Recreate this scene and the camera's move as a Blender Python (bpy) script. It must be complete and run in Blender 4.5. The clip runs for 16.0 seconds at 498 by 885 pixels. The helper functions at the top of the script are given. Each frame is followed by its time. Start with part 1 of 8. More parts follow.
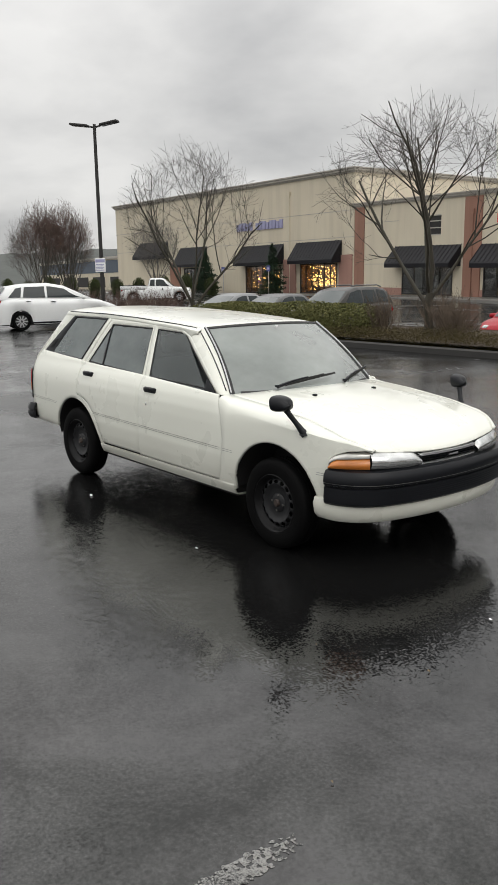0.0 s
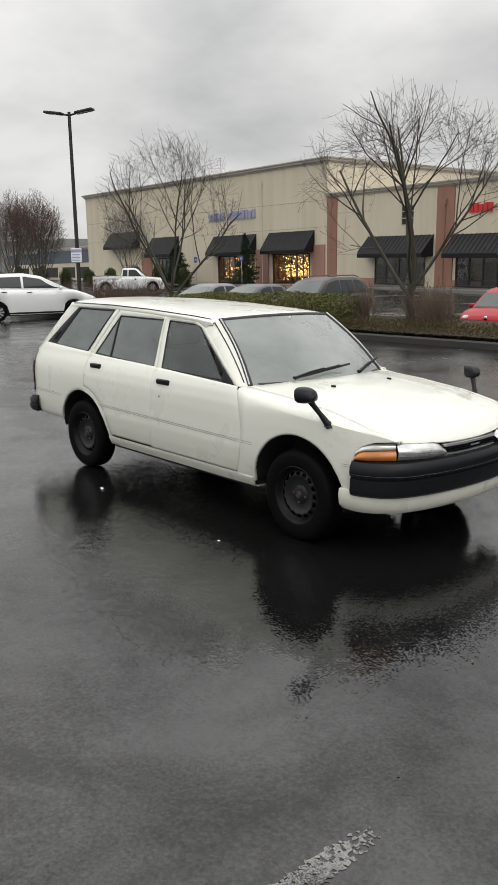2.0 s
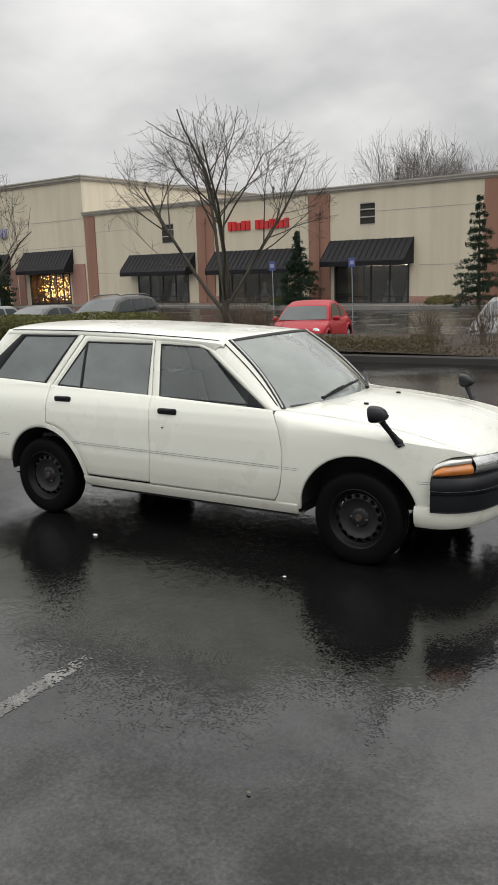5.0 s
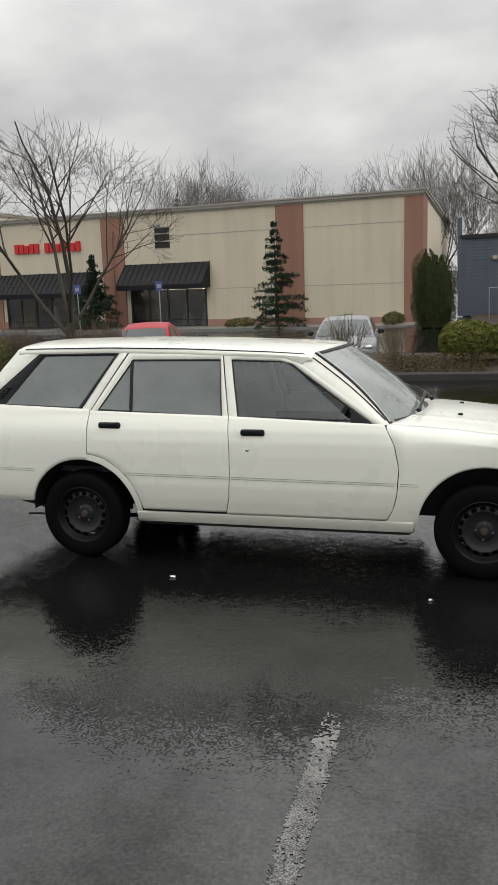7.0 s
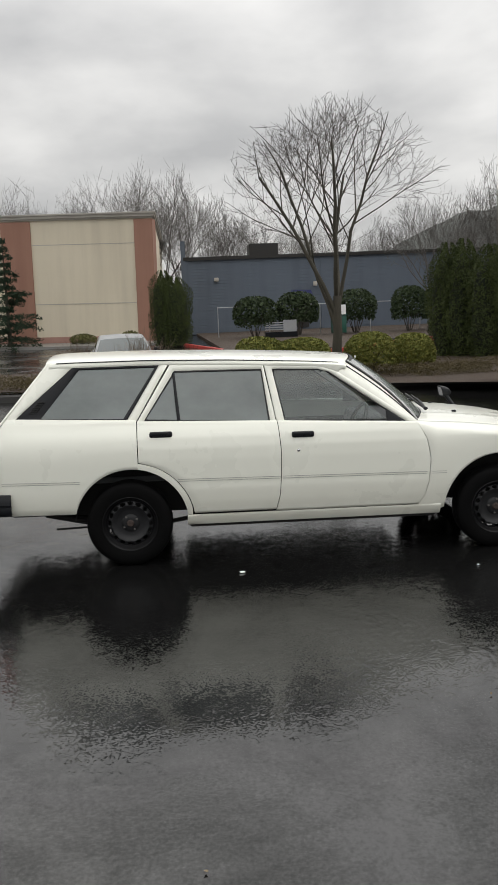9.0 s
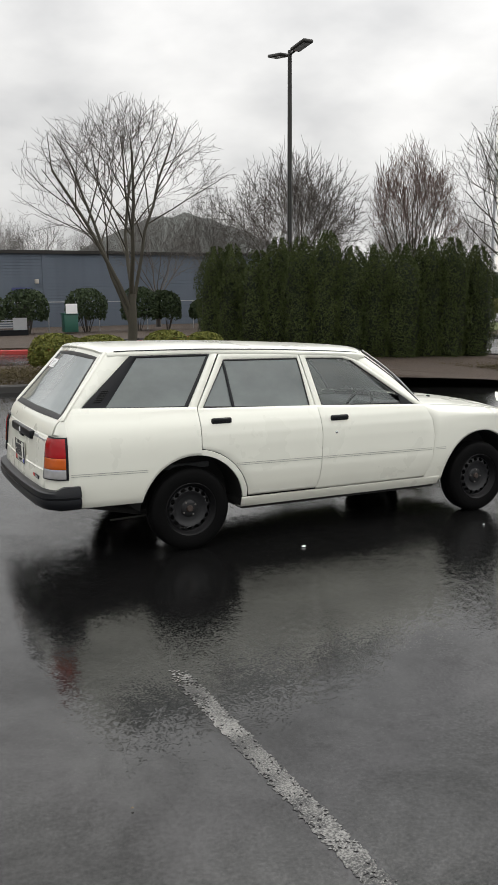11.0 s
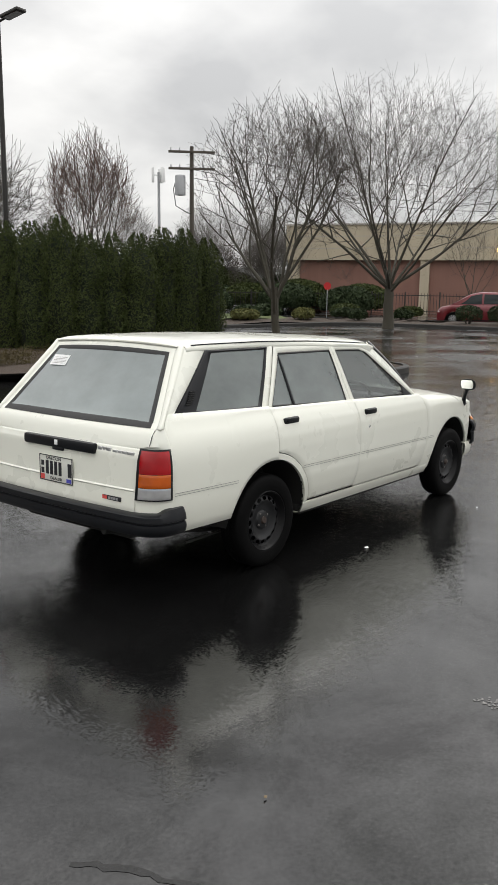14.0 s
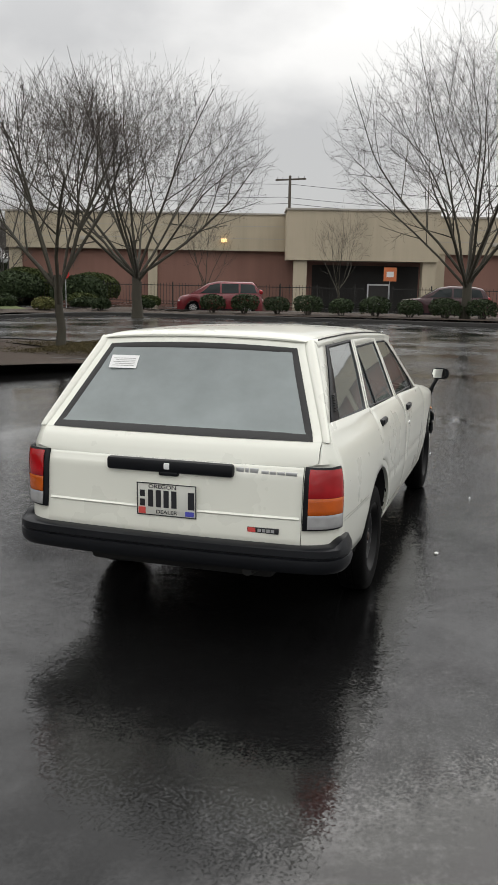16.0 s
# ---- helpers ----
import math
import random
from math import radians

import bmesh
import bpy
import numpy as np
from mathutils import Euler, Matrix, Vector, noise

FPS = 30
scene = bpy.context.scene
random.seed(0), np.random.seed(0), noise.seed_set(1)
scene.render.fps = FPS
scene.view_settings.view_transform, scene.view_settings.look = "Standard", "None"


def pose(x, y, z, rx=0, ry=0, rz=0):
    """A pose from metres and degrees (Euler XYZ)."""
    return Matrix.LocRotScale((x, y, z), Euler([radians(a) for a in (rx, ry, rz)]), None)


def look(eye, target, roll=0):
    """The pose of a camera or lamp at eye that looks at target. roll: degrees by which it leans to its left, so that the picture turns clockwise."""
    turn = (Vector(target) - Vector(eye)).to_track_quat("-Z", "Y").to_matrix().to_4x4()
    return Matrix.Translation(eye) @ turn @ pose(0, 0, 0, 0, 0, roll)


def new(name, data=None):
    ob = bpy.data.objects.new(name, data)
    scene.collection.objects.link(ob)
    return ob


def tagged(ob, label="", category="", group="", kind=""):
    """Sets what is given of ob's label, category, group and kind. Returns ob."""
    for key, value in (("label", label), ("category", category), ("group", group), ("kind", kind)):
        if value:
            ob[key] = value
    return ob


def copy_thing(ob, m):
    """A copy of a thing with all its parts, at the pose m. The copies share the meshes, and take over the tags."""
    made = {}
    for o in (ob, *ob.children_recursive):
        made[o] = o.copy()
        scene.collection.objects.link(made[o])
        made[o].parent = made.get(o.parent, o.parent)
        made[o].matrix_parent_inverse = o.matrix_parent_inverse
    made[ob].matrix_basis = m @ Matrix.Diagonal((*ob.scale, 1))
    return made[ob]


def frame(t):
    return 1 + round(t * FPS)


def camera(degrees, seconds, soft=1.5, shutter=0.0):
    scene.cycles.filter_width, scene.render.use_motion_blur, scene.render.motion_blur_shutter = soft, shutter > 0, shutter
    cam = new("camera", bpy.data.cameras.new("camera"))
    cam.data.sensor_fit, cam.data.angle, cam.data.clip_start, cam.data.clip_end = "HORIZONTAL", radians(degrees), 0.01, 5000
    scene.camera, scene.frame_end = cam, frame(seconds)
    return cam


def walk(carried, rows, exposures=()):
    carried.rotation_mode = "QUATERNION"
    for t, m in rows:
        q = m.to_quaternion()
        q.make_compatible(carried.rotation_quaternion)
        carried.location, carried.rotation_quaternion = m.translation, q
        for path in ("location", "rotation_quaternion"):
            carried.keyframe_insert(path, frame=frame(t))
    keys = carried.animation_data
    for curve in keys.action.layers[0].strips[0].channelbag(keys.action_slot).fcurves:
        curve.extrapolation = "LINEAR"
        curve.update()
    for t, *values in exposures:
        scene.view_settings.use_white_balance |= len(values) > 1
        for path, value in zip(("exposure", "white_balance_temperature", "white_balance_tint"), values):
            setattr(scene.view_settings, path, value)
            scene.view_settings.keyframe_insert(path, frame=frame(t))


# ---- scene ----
cam = camera(33.6, 16.0)
PATH = [
    (0, (5.102, -4.016, 1.664), (3.585, -2.774, 1.27), -1.1),
    (0.5, (5.037, -4.101, 1.671), (3.535, -2.842, 1.272), -0.7),
    (1, (4.907, -4.273, 1.673), (3.439, -2.981, 1.256), -1.2),
    (1.5, (4.87, -4.319, 1.679), (3.423, -3.005, 1.257), -1.1),
    (2, (4.876, -4.245, 1.675), (3.408, -2.952, 1.257), -1.1),
    (2.5, (4.895, -4.19, 1.669), (3.414, -2.91, 1.259), -0.4),
    (3, (4.752, -4.339, 1.665), (3.334, -2.99, 1.253), 0.1),
    (3.5, (4.508, -4.561, 1.672), (3.203, -3.111, 1.23), -0.1),
    (4, (4.127, -4.684, 1.672), (2.887, -3.179, 1.225), 0.1),
    (4.5, (3.78, -4.878, 1.686), (2.615, -3.302, 1.29), -0.8),
    (4.7, (3.584, -4.998, 1.718), (2.475, -3.38, 1.327), -1.5),
    (6.8, (1.412, -5.436, 1.717), (0.832, -3.558, 1.348), -2.9),
    (7, (1.255, -5.534, 1.701), (0.726, -3.639, 1.343), -2.7),
    (7.5, (0.786, -5.815, 1.73), (0.419, -3.881, 1.377), -2.4),
    (8, (0.201, -5.979, 1.758), (-0.005, -4.023, 1.395), -2.7),
    (8.5, (-0.329, -6.19, 1.78), (-0.331, -4.219, 1.445), -2.6),
    (9, (-0.919, -6.178, 1.767), (-0.743, -4.216, 1.425), -2.3),
    (9.2, (-1.159, -6.234, 1.79), (-0.912, -4.277, 1.454), -1.6),
    (11.3, (-3.582, -5.809, 1.764), (-2.655, -4.075, 1.4), -0.8),
    (11.5, (-3.698, -5.857, 1.779), (-2.749, -4.135, 1.412), -1.0),
    (12, (-4.145, -5.627, 1.783), (-3.053, -3.992, 1.414), -1.2),
    (12.5, (-4.453, -5.113, 1.744), (-3.169, -3.625, 1.375), -1.0),
    (13, (-4.821, -4.699, 1.74), (-3.445, -3.295, 1.373), 0.3),
    (13.5, (-5.027, -4.198, 1.728), (-3.583, -2.863, 1.362), -0.1),
    (14, (-5.183, -3.688, 1.732), (-3.645, -2.466, 1.356), 0.7),
    (14.5, (-5.364, -3.161, 1.718), (-3.708, -2.108, 1.33), 1.1),
    (15, (-5.481, -2.566, 1.716), (-3.759, -1.631, 1.311), 1.5),
    (15.5, (-5.616, -1.996, 1.701), (-3.812, -1.226, 1.31), 1.4),
    (16, (-5.582, -1.407, 1.671), (-3.716, -0.801, 1.281), 1.0),
]
walk(cam, [(t, look(eye, target, roll)) for t, eye, target, roll in PATH], exposures=[(0.0, 0.12), (3.5, 0.14), (4.7, 0.16), (7.5, 0.08), (9.0, 0.12), (11.5, 0.32), (13.0, 0.3), (14.5, 0.3), (15.2, 0.3), (16.0, 0.17)])

# ---- daylight: a closed grey cloud deck, brighter overhead, and a broad veiled sun ----
SUN_UP, SUN_ROUND = radians(50), radians(95)
world = bpy.data.worlds.new("overcast")
scene.world = world
world.use_nodes = True
wt = world.node_tree
for n in list(wt.nodes):
    wt.nodes.remove(n)


def wnode(kind, **values):
    n = wt.nodes.new(kind)
    for k, v in values.items():
        n.inputs[k].default_value = v
    return n


sky = wt.nodes.new("ShaderNodeTexSky")
sky.sky_type, sky.sun_disc, sky.sun_elevation, sky.sun_rotation = "NISHITA", False, SUN_UP, SUN_ROUND
co = wt.nodes.new("ShaderNodeTexCoord")
sep = wt.nodes.new("ShaderNodeSeparateXYZ")
wt.links.new(co.outputs["Generated"], sep.inputs[0])
# cloud deck: the direction is laid onto a flat layer overhead, so that clouds crowd together towards the horizon
lift = wnode("ShaderNodeMath"); lift.operation = "ADD"; lift.inputs[1].default_value = 0.34
wt.links.new(sep.outputs["Z"], lift.inputs[0])
high = wnode("ShaderNodeMath"); high.operation = "MAXIMUM"; high.inputs[1].default_value = 0.06
wt.links.new(lift.outputs[0], high.inputs[0])
deck = wt.nodes.new("ShaderNodeVectorMath"); deck.operation = "DIVIDE"
trio = wt.nodes.new("ShaderNodeCombineXYZ")
for k in range(3):
    wt.links.new(high.outputs[0], trio.inputs[k])
wt.links.new(co.outputs["Generated"], deck.inputs[0])
wt.links.new(trio.outputs[0], deck.inputs[1])
puff = wnode("ShaderNodeTexNoise", Scale=2.1, Detail=6.0, Roughness=0.48, Distortion=0.1)
wt.links.new(deck.outputs[0], puff.inputs["Vector"])
tone = wt.nodes.new("ShaderNodeValToRGB")
tone.color_ramp.elements[0].position, tone.color_ramp.elements[0].color = 0.36, (0.57, 0.568, 0.566, 1)
tone.color_ramp.elements[1].position, tone.color_ramp.elements[1].color = 0.66, (0.92, 0.908, 0.885, 1)
wt.links.new(puff.outputs["Fac"], tone.inputs[0])
rise = wt.nodes.new("ShaderNodeMapRange")
rise.interpolation_type = "SMOOTHSTEP"
for k, v in (("From Min", 0.14), ("From Max", 0.82), ("To Min", 0.88), ("To Max", 2.15)):
    rise.inputs[k].default_value = v
wt.links.new(sep.outputs["Z"], rise.inputs["Value"])
# the veiled sun makes its half of the sky a little brighter
toward = wt.nodes.new("ShaderNodeVectorMath"); toward.operation = "DOT_PRODUCT"
toward.inputs[1].default_value = (math.cos(SUN_UP) * math.sin(SUN_ROUND), math.cos(SUN_UP) * math.cos(SUN_ROUND), math.sin(SUN_UP))
wt.links.new(co.outputs["Generated"], toward.inputs[0])
veil = wt.nodes.new("ShaderNodeMapRange")
for k, v in (("From Min", -0.2), ("From Max", 1.0), ("To Min", 0.99), ("To Max", 1.13)):
    veil.inputs[k].default_value = v
wt.links.new(toward.outputs["Value"], veil.inputs["Value"])
gain = wt.nodes.new("ShaderNodeMath"); gain.operation = "MULTIPLY"
wt.links.new(rise.outputs[0], gain.inputs[0])
wt.links.new(veil.outputs[0], gain.inputs[1])
cloud = wt.nodes.new("ShaderNodeVectorMath"); cloud.operation = "SCALE"
wt.links.new(tone.outputs["Color"], cloud.inputs[0])
wt.links.new(gain.outputs[0], cloud.inputs["Scale"])
blue = wt.nodes.new("ShaderNodeVectorMath"); blue.operation = "SCALE"; blue.inputs["Scale"].default_value = 0.1
wt.links.new(sky.outputs[0], blue.inputs[0])
both = wt.nodes.new("ShaderNodeMix"); both.data_type = "RGBA"; both.inputs[0].default_value = 0.95
wt.links.new(blue.outputs[0], both.inputs[6])
wt.links.new(cloud.outputs[0], both.inputs[7])
ground_light = wnode("ShaderNodeBackground", Strength=0.93)
wt.links.new(both.outputs[2], ground_light.inputs["Color"])
end = wt.nodes.new("ShaderNodeOutputWorld")
wt.links.new(ground_light.outputs[0], end.inputs["Surface"])

sun = new("sun", bpy.data.lights.new("sun", "SUN"))
sun.data.energy, sun.data.angle, sun.data.color = 0.6, radians(40), (1.0, 0.97, 0.93)
sun.matrix_world = look((0, 0, 50), (-50 / math.tan(SUN_UP) * math.sin(SUN_ROUND), -50 / math.tan(SUN_UP) * math.cos(SUN_ROUND), 0))

# ---- building blocks ----
def ease(a, b, v):
    t = min(1.0, max(0.0, (v - a) / (b - a)))
    return t * t * (3 - 2 * t)


def height(x, y):
    """The lie of the land: the tarmac under the wagon falls a little, and runs level further off."""
    w = 1 / (1 + (x * x + y * y) / 150)
    z = (-0.0162 * x - 0.014 * (y - 0.09) - 0.021) * w - 0.1 * (1 - w)
    # beyond the planting strip the next row of stalls lies a step lower, and so does the ground before the shop's corner
    far = ease(26, 36, y)
    return z - 0.42 * ease(11.5, 16, y) * (1 - far * ease(-18, -45, x)) * (1 - ease(5, 10, x) * (1 - far) - ease(32, 50, x) * far)


def spread(a, b, n):
    return [a + (b - a) * i / n for i in range(n + 1)]


def between(points, x):
    """A polyline's value at x."""
    if x <= points[0][0]:
        return points[0][1]
    for (a, u), (b, v) in zip(points, points[1:]):
        if x <= b:
            return u + (v - u) * (x - a) / (b - a)
    return points[-1][1]


def finish(bm, name, material, smooth=True):
    mesh = bpy.data.meshes.new(name)
    bm.to_mesh(mesh)
    bm.free()
    for m in (material if isinstance(material, (list, tuple)) else [material]):
        mesh.materials.append(m)
    if smooth:
        mesh.polygons.foreach_set("use_smooth", [True] * len(mesh.polygons))
        mesh.set_sharp_from_angle(angle=radians(38))
    return mesh


def part(name, bm, material, parent=None, label="", smooth=True):
    ob = new(name, finish(bm, name, material, smooth))
    ob.parent = parent
    if label:
        ob["label"] = label
    return ob


def thing(name, label, category, m=None, group="", kind=""):
    ob = new(name)
    ob.empty_display_size = 0.2
    if m is not None:
        ob.matrix_world = m
    return tagged(ob, label, category, group, kind)


def box(bm, x0, x1, y0, y1, z0, z1, bevel=0.0):
    made = bmesh.ops.create_cube(bm, size=1, matrix=Matrix.Translation(((x0 + x1) / 2, (y0 + y1) / 2, (z0 + z1) / 2)) @ Matrix.Diagonal((x1 - x0, y1 - y0, z1 - z0, 1)))
    if bevel:
        edges = list({e for v in made["verts"] for e in v.link_edges})
        bmesh.ops.bevel(bm, geom=edges, offset=bevel, segments=2, affect="EDGES", profile=0.5)
    return made["verts"]


def a_box(*args, bevel=0.0):
    bm = bmesh.new()
    box(bm, *args, bevel=bevel)
    return bm


def grid(bm, rows, close=False, flip=False):
    """Faces over rows of points."""
    vs = [[bm.verts.new(p) for p in row] for row in rows]
    n = len(vs[0])
    for a, b in zip(vs, vs[1:]):
        for i in range(n if close else n - 1):
            q = (a[i], a[(i + 1) % n], b[(i + 1) % n], b[i])
            bm.faces.new(q[::-1] if flip else q)
    return vs


def tube(bm, pts, radii, sides=6, cap=True):
    rows, side = [], None
    for i, p in enumerate(pts):
        p = Vector(p)
        along = (Vector(pts[min(i + 1, len(pts) - 1)]) - Vector(pts[max(i - 1, 0)]))
        along = along.normalized() if along.length > 1e-9 else Vector((0, 0, 1))
        if side is None:
            side = along.orthogonal().normalized()
        side = (side - along * side.dot(along)).normalized()
        up = along.cross(side)
        r = radii[i] if isinstance(radii, (list, tuple)) else radii
        rows.append([p + side * (r * math.cos(a)) + up * (r * math.sin(a)) for a in (2 * math.pi * k / sides for k in range(sides))])
    vs = grid(bm, rows, close=True)
    if cap and sides > 2:
        bm.faces.new(vs[0][::-1])
        bm.faces.new(vs[-1])
    return vs


def lathe(bm, profile, axis="y", steps=40, centre=(0, 0, 0)):
    """Turns (radius, offset) pairs about an axis through centre."""
    rows = []
    for k in range(steps):
        a = 2 * math.pi * k / steps
        row = []
        for r, o in profile:
            c, s = r * math.cos(a), r * math.sin(a)
            p = {"y": (c, o, s), "x": (o, c, s), "z": (c, s, o)}[axis]
            row.append(Vector(centre) + Vector(p))
        rows.append(row)
    rows.append(rows[0])
    grid(bm, rows, flip=axis == "y")
    bmesh.ops.remove_doubles(bm, verts=bm.verts, dist=1e-5)


def prism(bm, outline, a, b, axis="z"):
    """A slab over a flat outline between a and b along an axis."""
    def p(u, v, w):
        return {"z": (u, v, w), "y": (u, w, v), "x": (w, u, v)}[axis]
    lo = [bm.verts.new(p(u, v, a)) for u, v in outline]
    hi = [bm.verts.new(p(u, v, b)) for u, v in outline]
    n = len(outline)
    faces = [bm.faces.new(lo[::-1]), bm.faces.new(hi)] + [bm.faces.new((lo[i], lo[(i + 1) % n], hi[(i + 1) % n], hi[i])) for i in range(n)]
    bmesh.ops.recalc_face_normals(bm, faces=faces)
    return faces


# ---- materials ----
class Mat:
    """A small helper that wires a Principled material."""
    def __init__(self, name, colour=(0.5, 0.5, 0.5), rough=0.5, metal=0.0, spec=0.5, **more):
        self.m = bpy.data.materials.new(name)
        self.m.use_nodes = True
        self.t = self.m.node_tree
        self.b = self.t.nodes["Principled BSDF"]
        self.b.inputs["Base Color"].default_value = (*colour, 1)
        self.b.inputs["Roughness"].default_value = rough
        self.b.inputs["Metallic"].default_value = metal
        self.b.inputs["Specular IOR Level"].default_value = spec
        for k, v in more.items():
            self.b.inputs[k.replace("_", " ")].default_value = v

    def node(self, kind, **values):
        n = self.t.nodes.new(kind)
        for k, v in values.items():
            n.inputs[k.replace("_", " ")].default_value = v
        return n

    def link(self, a, b):
        self.t.links.new(a, b)

    def where(self, stretch=None, world=False):
        if world:
            out = self.node("ShaderNodeNewGeometry").outputs["Position"]
        else:
            out = self.node("ShaderNodeTexCoord").outputs["Object"]
        if stretch:
            m = self.node("ShaderNodeMapping")
            m.inputs["Scale"].default_value = stretch
            self.link(out, m.inputs["Vector"])
            out = m.outputs[0]
        return out

    def noise(self, scale, detail=4.0, rough=0.55, stretch=None, world=False, distort=0.0):
        n = self.node("ShaderNodeTexNoise", Scale=scale, Detail=detail, Roughness=rough, Distortion=distort)
        self.link(self.where(stretch, world), n.inputs["Vector"])
        return n.outputs["Fac"]

    def ramp(self, fac, stops):
        r = self.node("ShaderNodeValToRGB")
        e = r.color_ramp.elements
        while len(e) < len(stops):
            e.new(0.5)
        for k, (pos, c) in zip(e, stops):
            k.position = pos
            k.color = (*c, 1) if isinstance(c, (tuple, list)) else (c, c, c, 1)
        self.link(fac, r.inputs[0])
        return r.outputs["Color"]

    def mix(self, fac, a, b, mode="MIX"):
        m = self.node("ShaderNodeMix")
        m.data_type, m.blend_type = "RGBA", mode
        for i, v in ((0, fac), (6, a), (7, b)):
            if isinstance(v, (int, float)):
                m.inputs[i].default_value = v if i == 0 else (v, v, v, 1)
            elif isinstance(v, tuple):
                m.inputs[i].default_value = (*v, 1)
            else:
                self.link(v, m.inputs[i])
        return m.outputs[2]

    def maths(self, op, a, b=0.0):
        m = self.node("ShaderNodeMath")
        m.operation = op
        for i, v in ((0, a), (1, b)):
            if isinstance(v, (int, float)):
                m.inputs[i].default_value = v
            else:
                self.link(v, m.inputs[i])
        return m.outputs[0]

    def colour(self, out):
        self.link(out, self.b.inputs["Base Color"])
        return self

    def rough(self, out):
        self.link(out, self.b.inputs["Roughness"])
        return self

    def bump(self, out, strength=0.3, distance=0.01, after=None):
        n = self.node("ShaderNodeBump", Strength=strength, Distance=distance)
        self.link(out, n.inputs["Height"])
        if after is not None:
            self.link(after, n.inputs["Normal"])
        self.link(n.outputs[0], self.b.inputs["Normal"])
        return n.outputs[0]


def mottled(name, a, b, scale=3.0, rough=0.6, fine=40.0, bump=0.2, depth=0.004, spec=0.5, metal=0.0, stretch=None, vary=0.0, world=False):
    """Two close colours clouded into one another at a large and a fine scale."""
    k = Mat(name, a, rough, metal, spec)
    big, small = k.noise(scale, 4, stretch=stretch, world=world), k.noise(fine, 3, stretch=stretch, world=world)
    c = k.mix(k.maths("ADD", k.maths("MULTIPLY", big, 0.65), k.maths("MULTIPLY", small, 0.35)), a, b)
    if vary:
        info = k.node("ShaderNodeObjectInfo")
        c = k.mix(k.maths("MULTIPLY", info.outputs["Random"], vary), c, (a[0] * 0.5, a[1] * 0.5, a[2] * 0.5))
    k.colour(c)
    if bump:
        k.bump(small, bump, depth)
    return k


# wet tarmac: dark stone in bitumen, flooded in broad films that mirror the sky, grainier where it drains
k = Mat("wet_asphalt", (0.03, 0.03, 0.032), 0.2, 0, 0.62)
tint = k.ramp(k.noise(0.35, 5, world=True), [(0.3, (0.004, 0.004, 0.0042)), (0.7, (0.011, 0.011, 0.0108))])
film = k.ramp(k.noise(0.42, 6, 0.6, world=True, distort=0.4), [(0.36, 0.0), (0.62, 1.0)])
# one worn, drained patch behind the parked wagon
near = k.node("ShaderNodeVectorMath")
near.operation = "DISTANCE"
near.inputs[1].default_value = (-3.5, -0.7, 0)
k.link(k.where(world=True), near.inputs[0])
worn = k.node("ShaderNodeMapRange", From_Min=0.5, From_Max=2.1, To_Min=0.34, To_Max=0.0)
worn.interpolation_type = "SMOOTHSTEP"
k.link(near.outputs["Value"], worn.inputs["Value"])
film = k.maths("ADD", film, k.maths("MULTIPLY", worn.outputs[0], k.ramp(k.noise(1.7, 4, 0.6, world=True), [(0.3, 0.5), (0.6, 1.0)])))
# the far stalls are laid with older, coarser tarmac
far = k.node("ShaderNodeMapRange", From_Min=9.0, From_Max=17.0, To_Min=0.0, To_Max=1.0)
k.link(k.node("ShaderNodeSeparateXYZ").outputs["X"], far.inputs["Value"])
k.link(k.where(world=True), far.inputs["Value"].links[0].from_node.inputs[0])
back = k.node("ShaderNodeMapRange", From_Min=-0.5, From_Max=-5.0, To_Min=0.0, To_Max=1.0)
k.link(far.inputs["Value"].links[0].from_socket, back.inputs["Value"])
coarse = k.maths("MAXIMUM", far.outputs[0], back.outputs[0])
k.rough(k.mix(coarse, k.ramp(film, [(0.0, 0.05), (1.0, 0.15)]), k.ramp(film, [(0.0, 0.10), (1.0, 0.3)])))
k.colour(k.mix(1.0, tint, k.ramp(k.noise(70, 2, world=True), [(0.35, 0.4), (0.62, 1.0), (0.74, 1.6)]), "MULTIPLY"))
# oily and gritty places mirror less than clean water
gleam = k.maths("ADD", k.maths("MULTIPLY", k.noise(1.5, 7, 0.68, world=True, distort=0.5), 0.6), k.maths("MULTIPLY", k.mix(k.maths("MULTIPLY", coarse, 0.7), k.noise(62, 4, 0.7, world=True), 0.5), 0.4))
gleam = k.maths("SUBTRACT", gleam, k.maths("MULTIPLY", worn.outputs[0], 0.2))
k.link(k.maths("MINIMUM", k.maths("ADD", k.ramp(gleam, [(0.40, 0.36), (0.60, 0.95)]), k.maths("MULTIPLY", far.outputs[0], 0.5)), 1.0), k.b.inputs["Specular IOR Level"])
geo = k.node("ShaderNodeNewGeometry")


def slopes(scale, detail, amount):
    """Small tilts of the wet surface, from the colour of a noise, as strong as amount."""
    n = k.node("ShaderNodeTexNoise", Scale=scale, Detail=detail, Roughness=0.6)
    k.link(geo.outputs["Position"], n.inputs["Vector"])
    m = k.node("ShaderNodeVectorMath")
    m.operation = "SUBTRACT"
    m.inputs[1].default_value = (0.5, 0.5, 0.5)
    k.link(n.outputs["Color"], m.inputs[0])
    flat = k.node("ShaderNodeVectorMath")
    flat.operation = "MULTIPLY"
    flat.inputs[1].default_value = (1, 1, 0)
    k.link(m.outputs[0], flat.inputs[0])
    out = k.node("ShaderNodeVectorMath")
    out.operation = "SCALE"
    k.link(flat.outputs[0], out.inputs[0])
    k.link(amount, out.inputs["Scale"])
    return out.outputs[0]


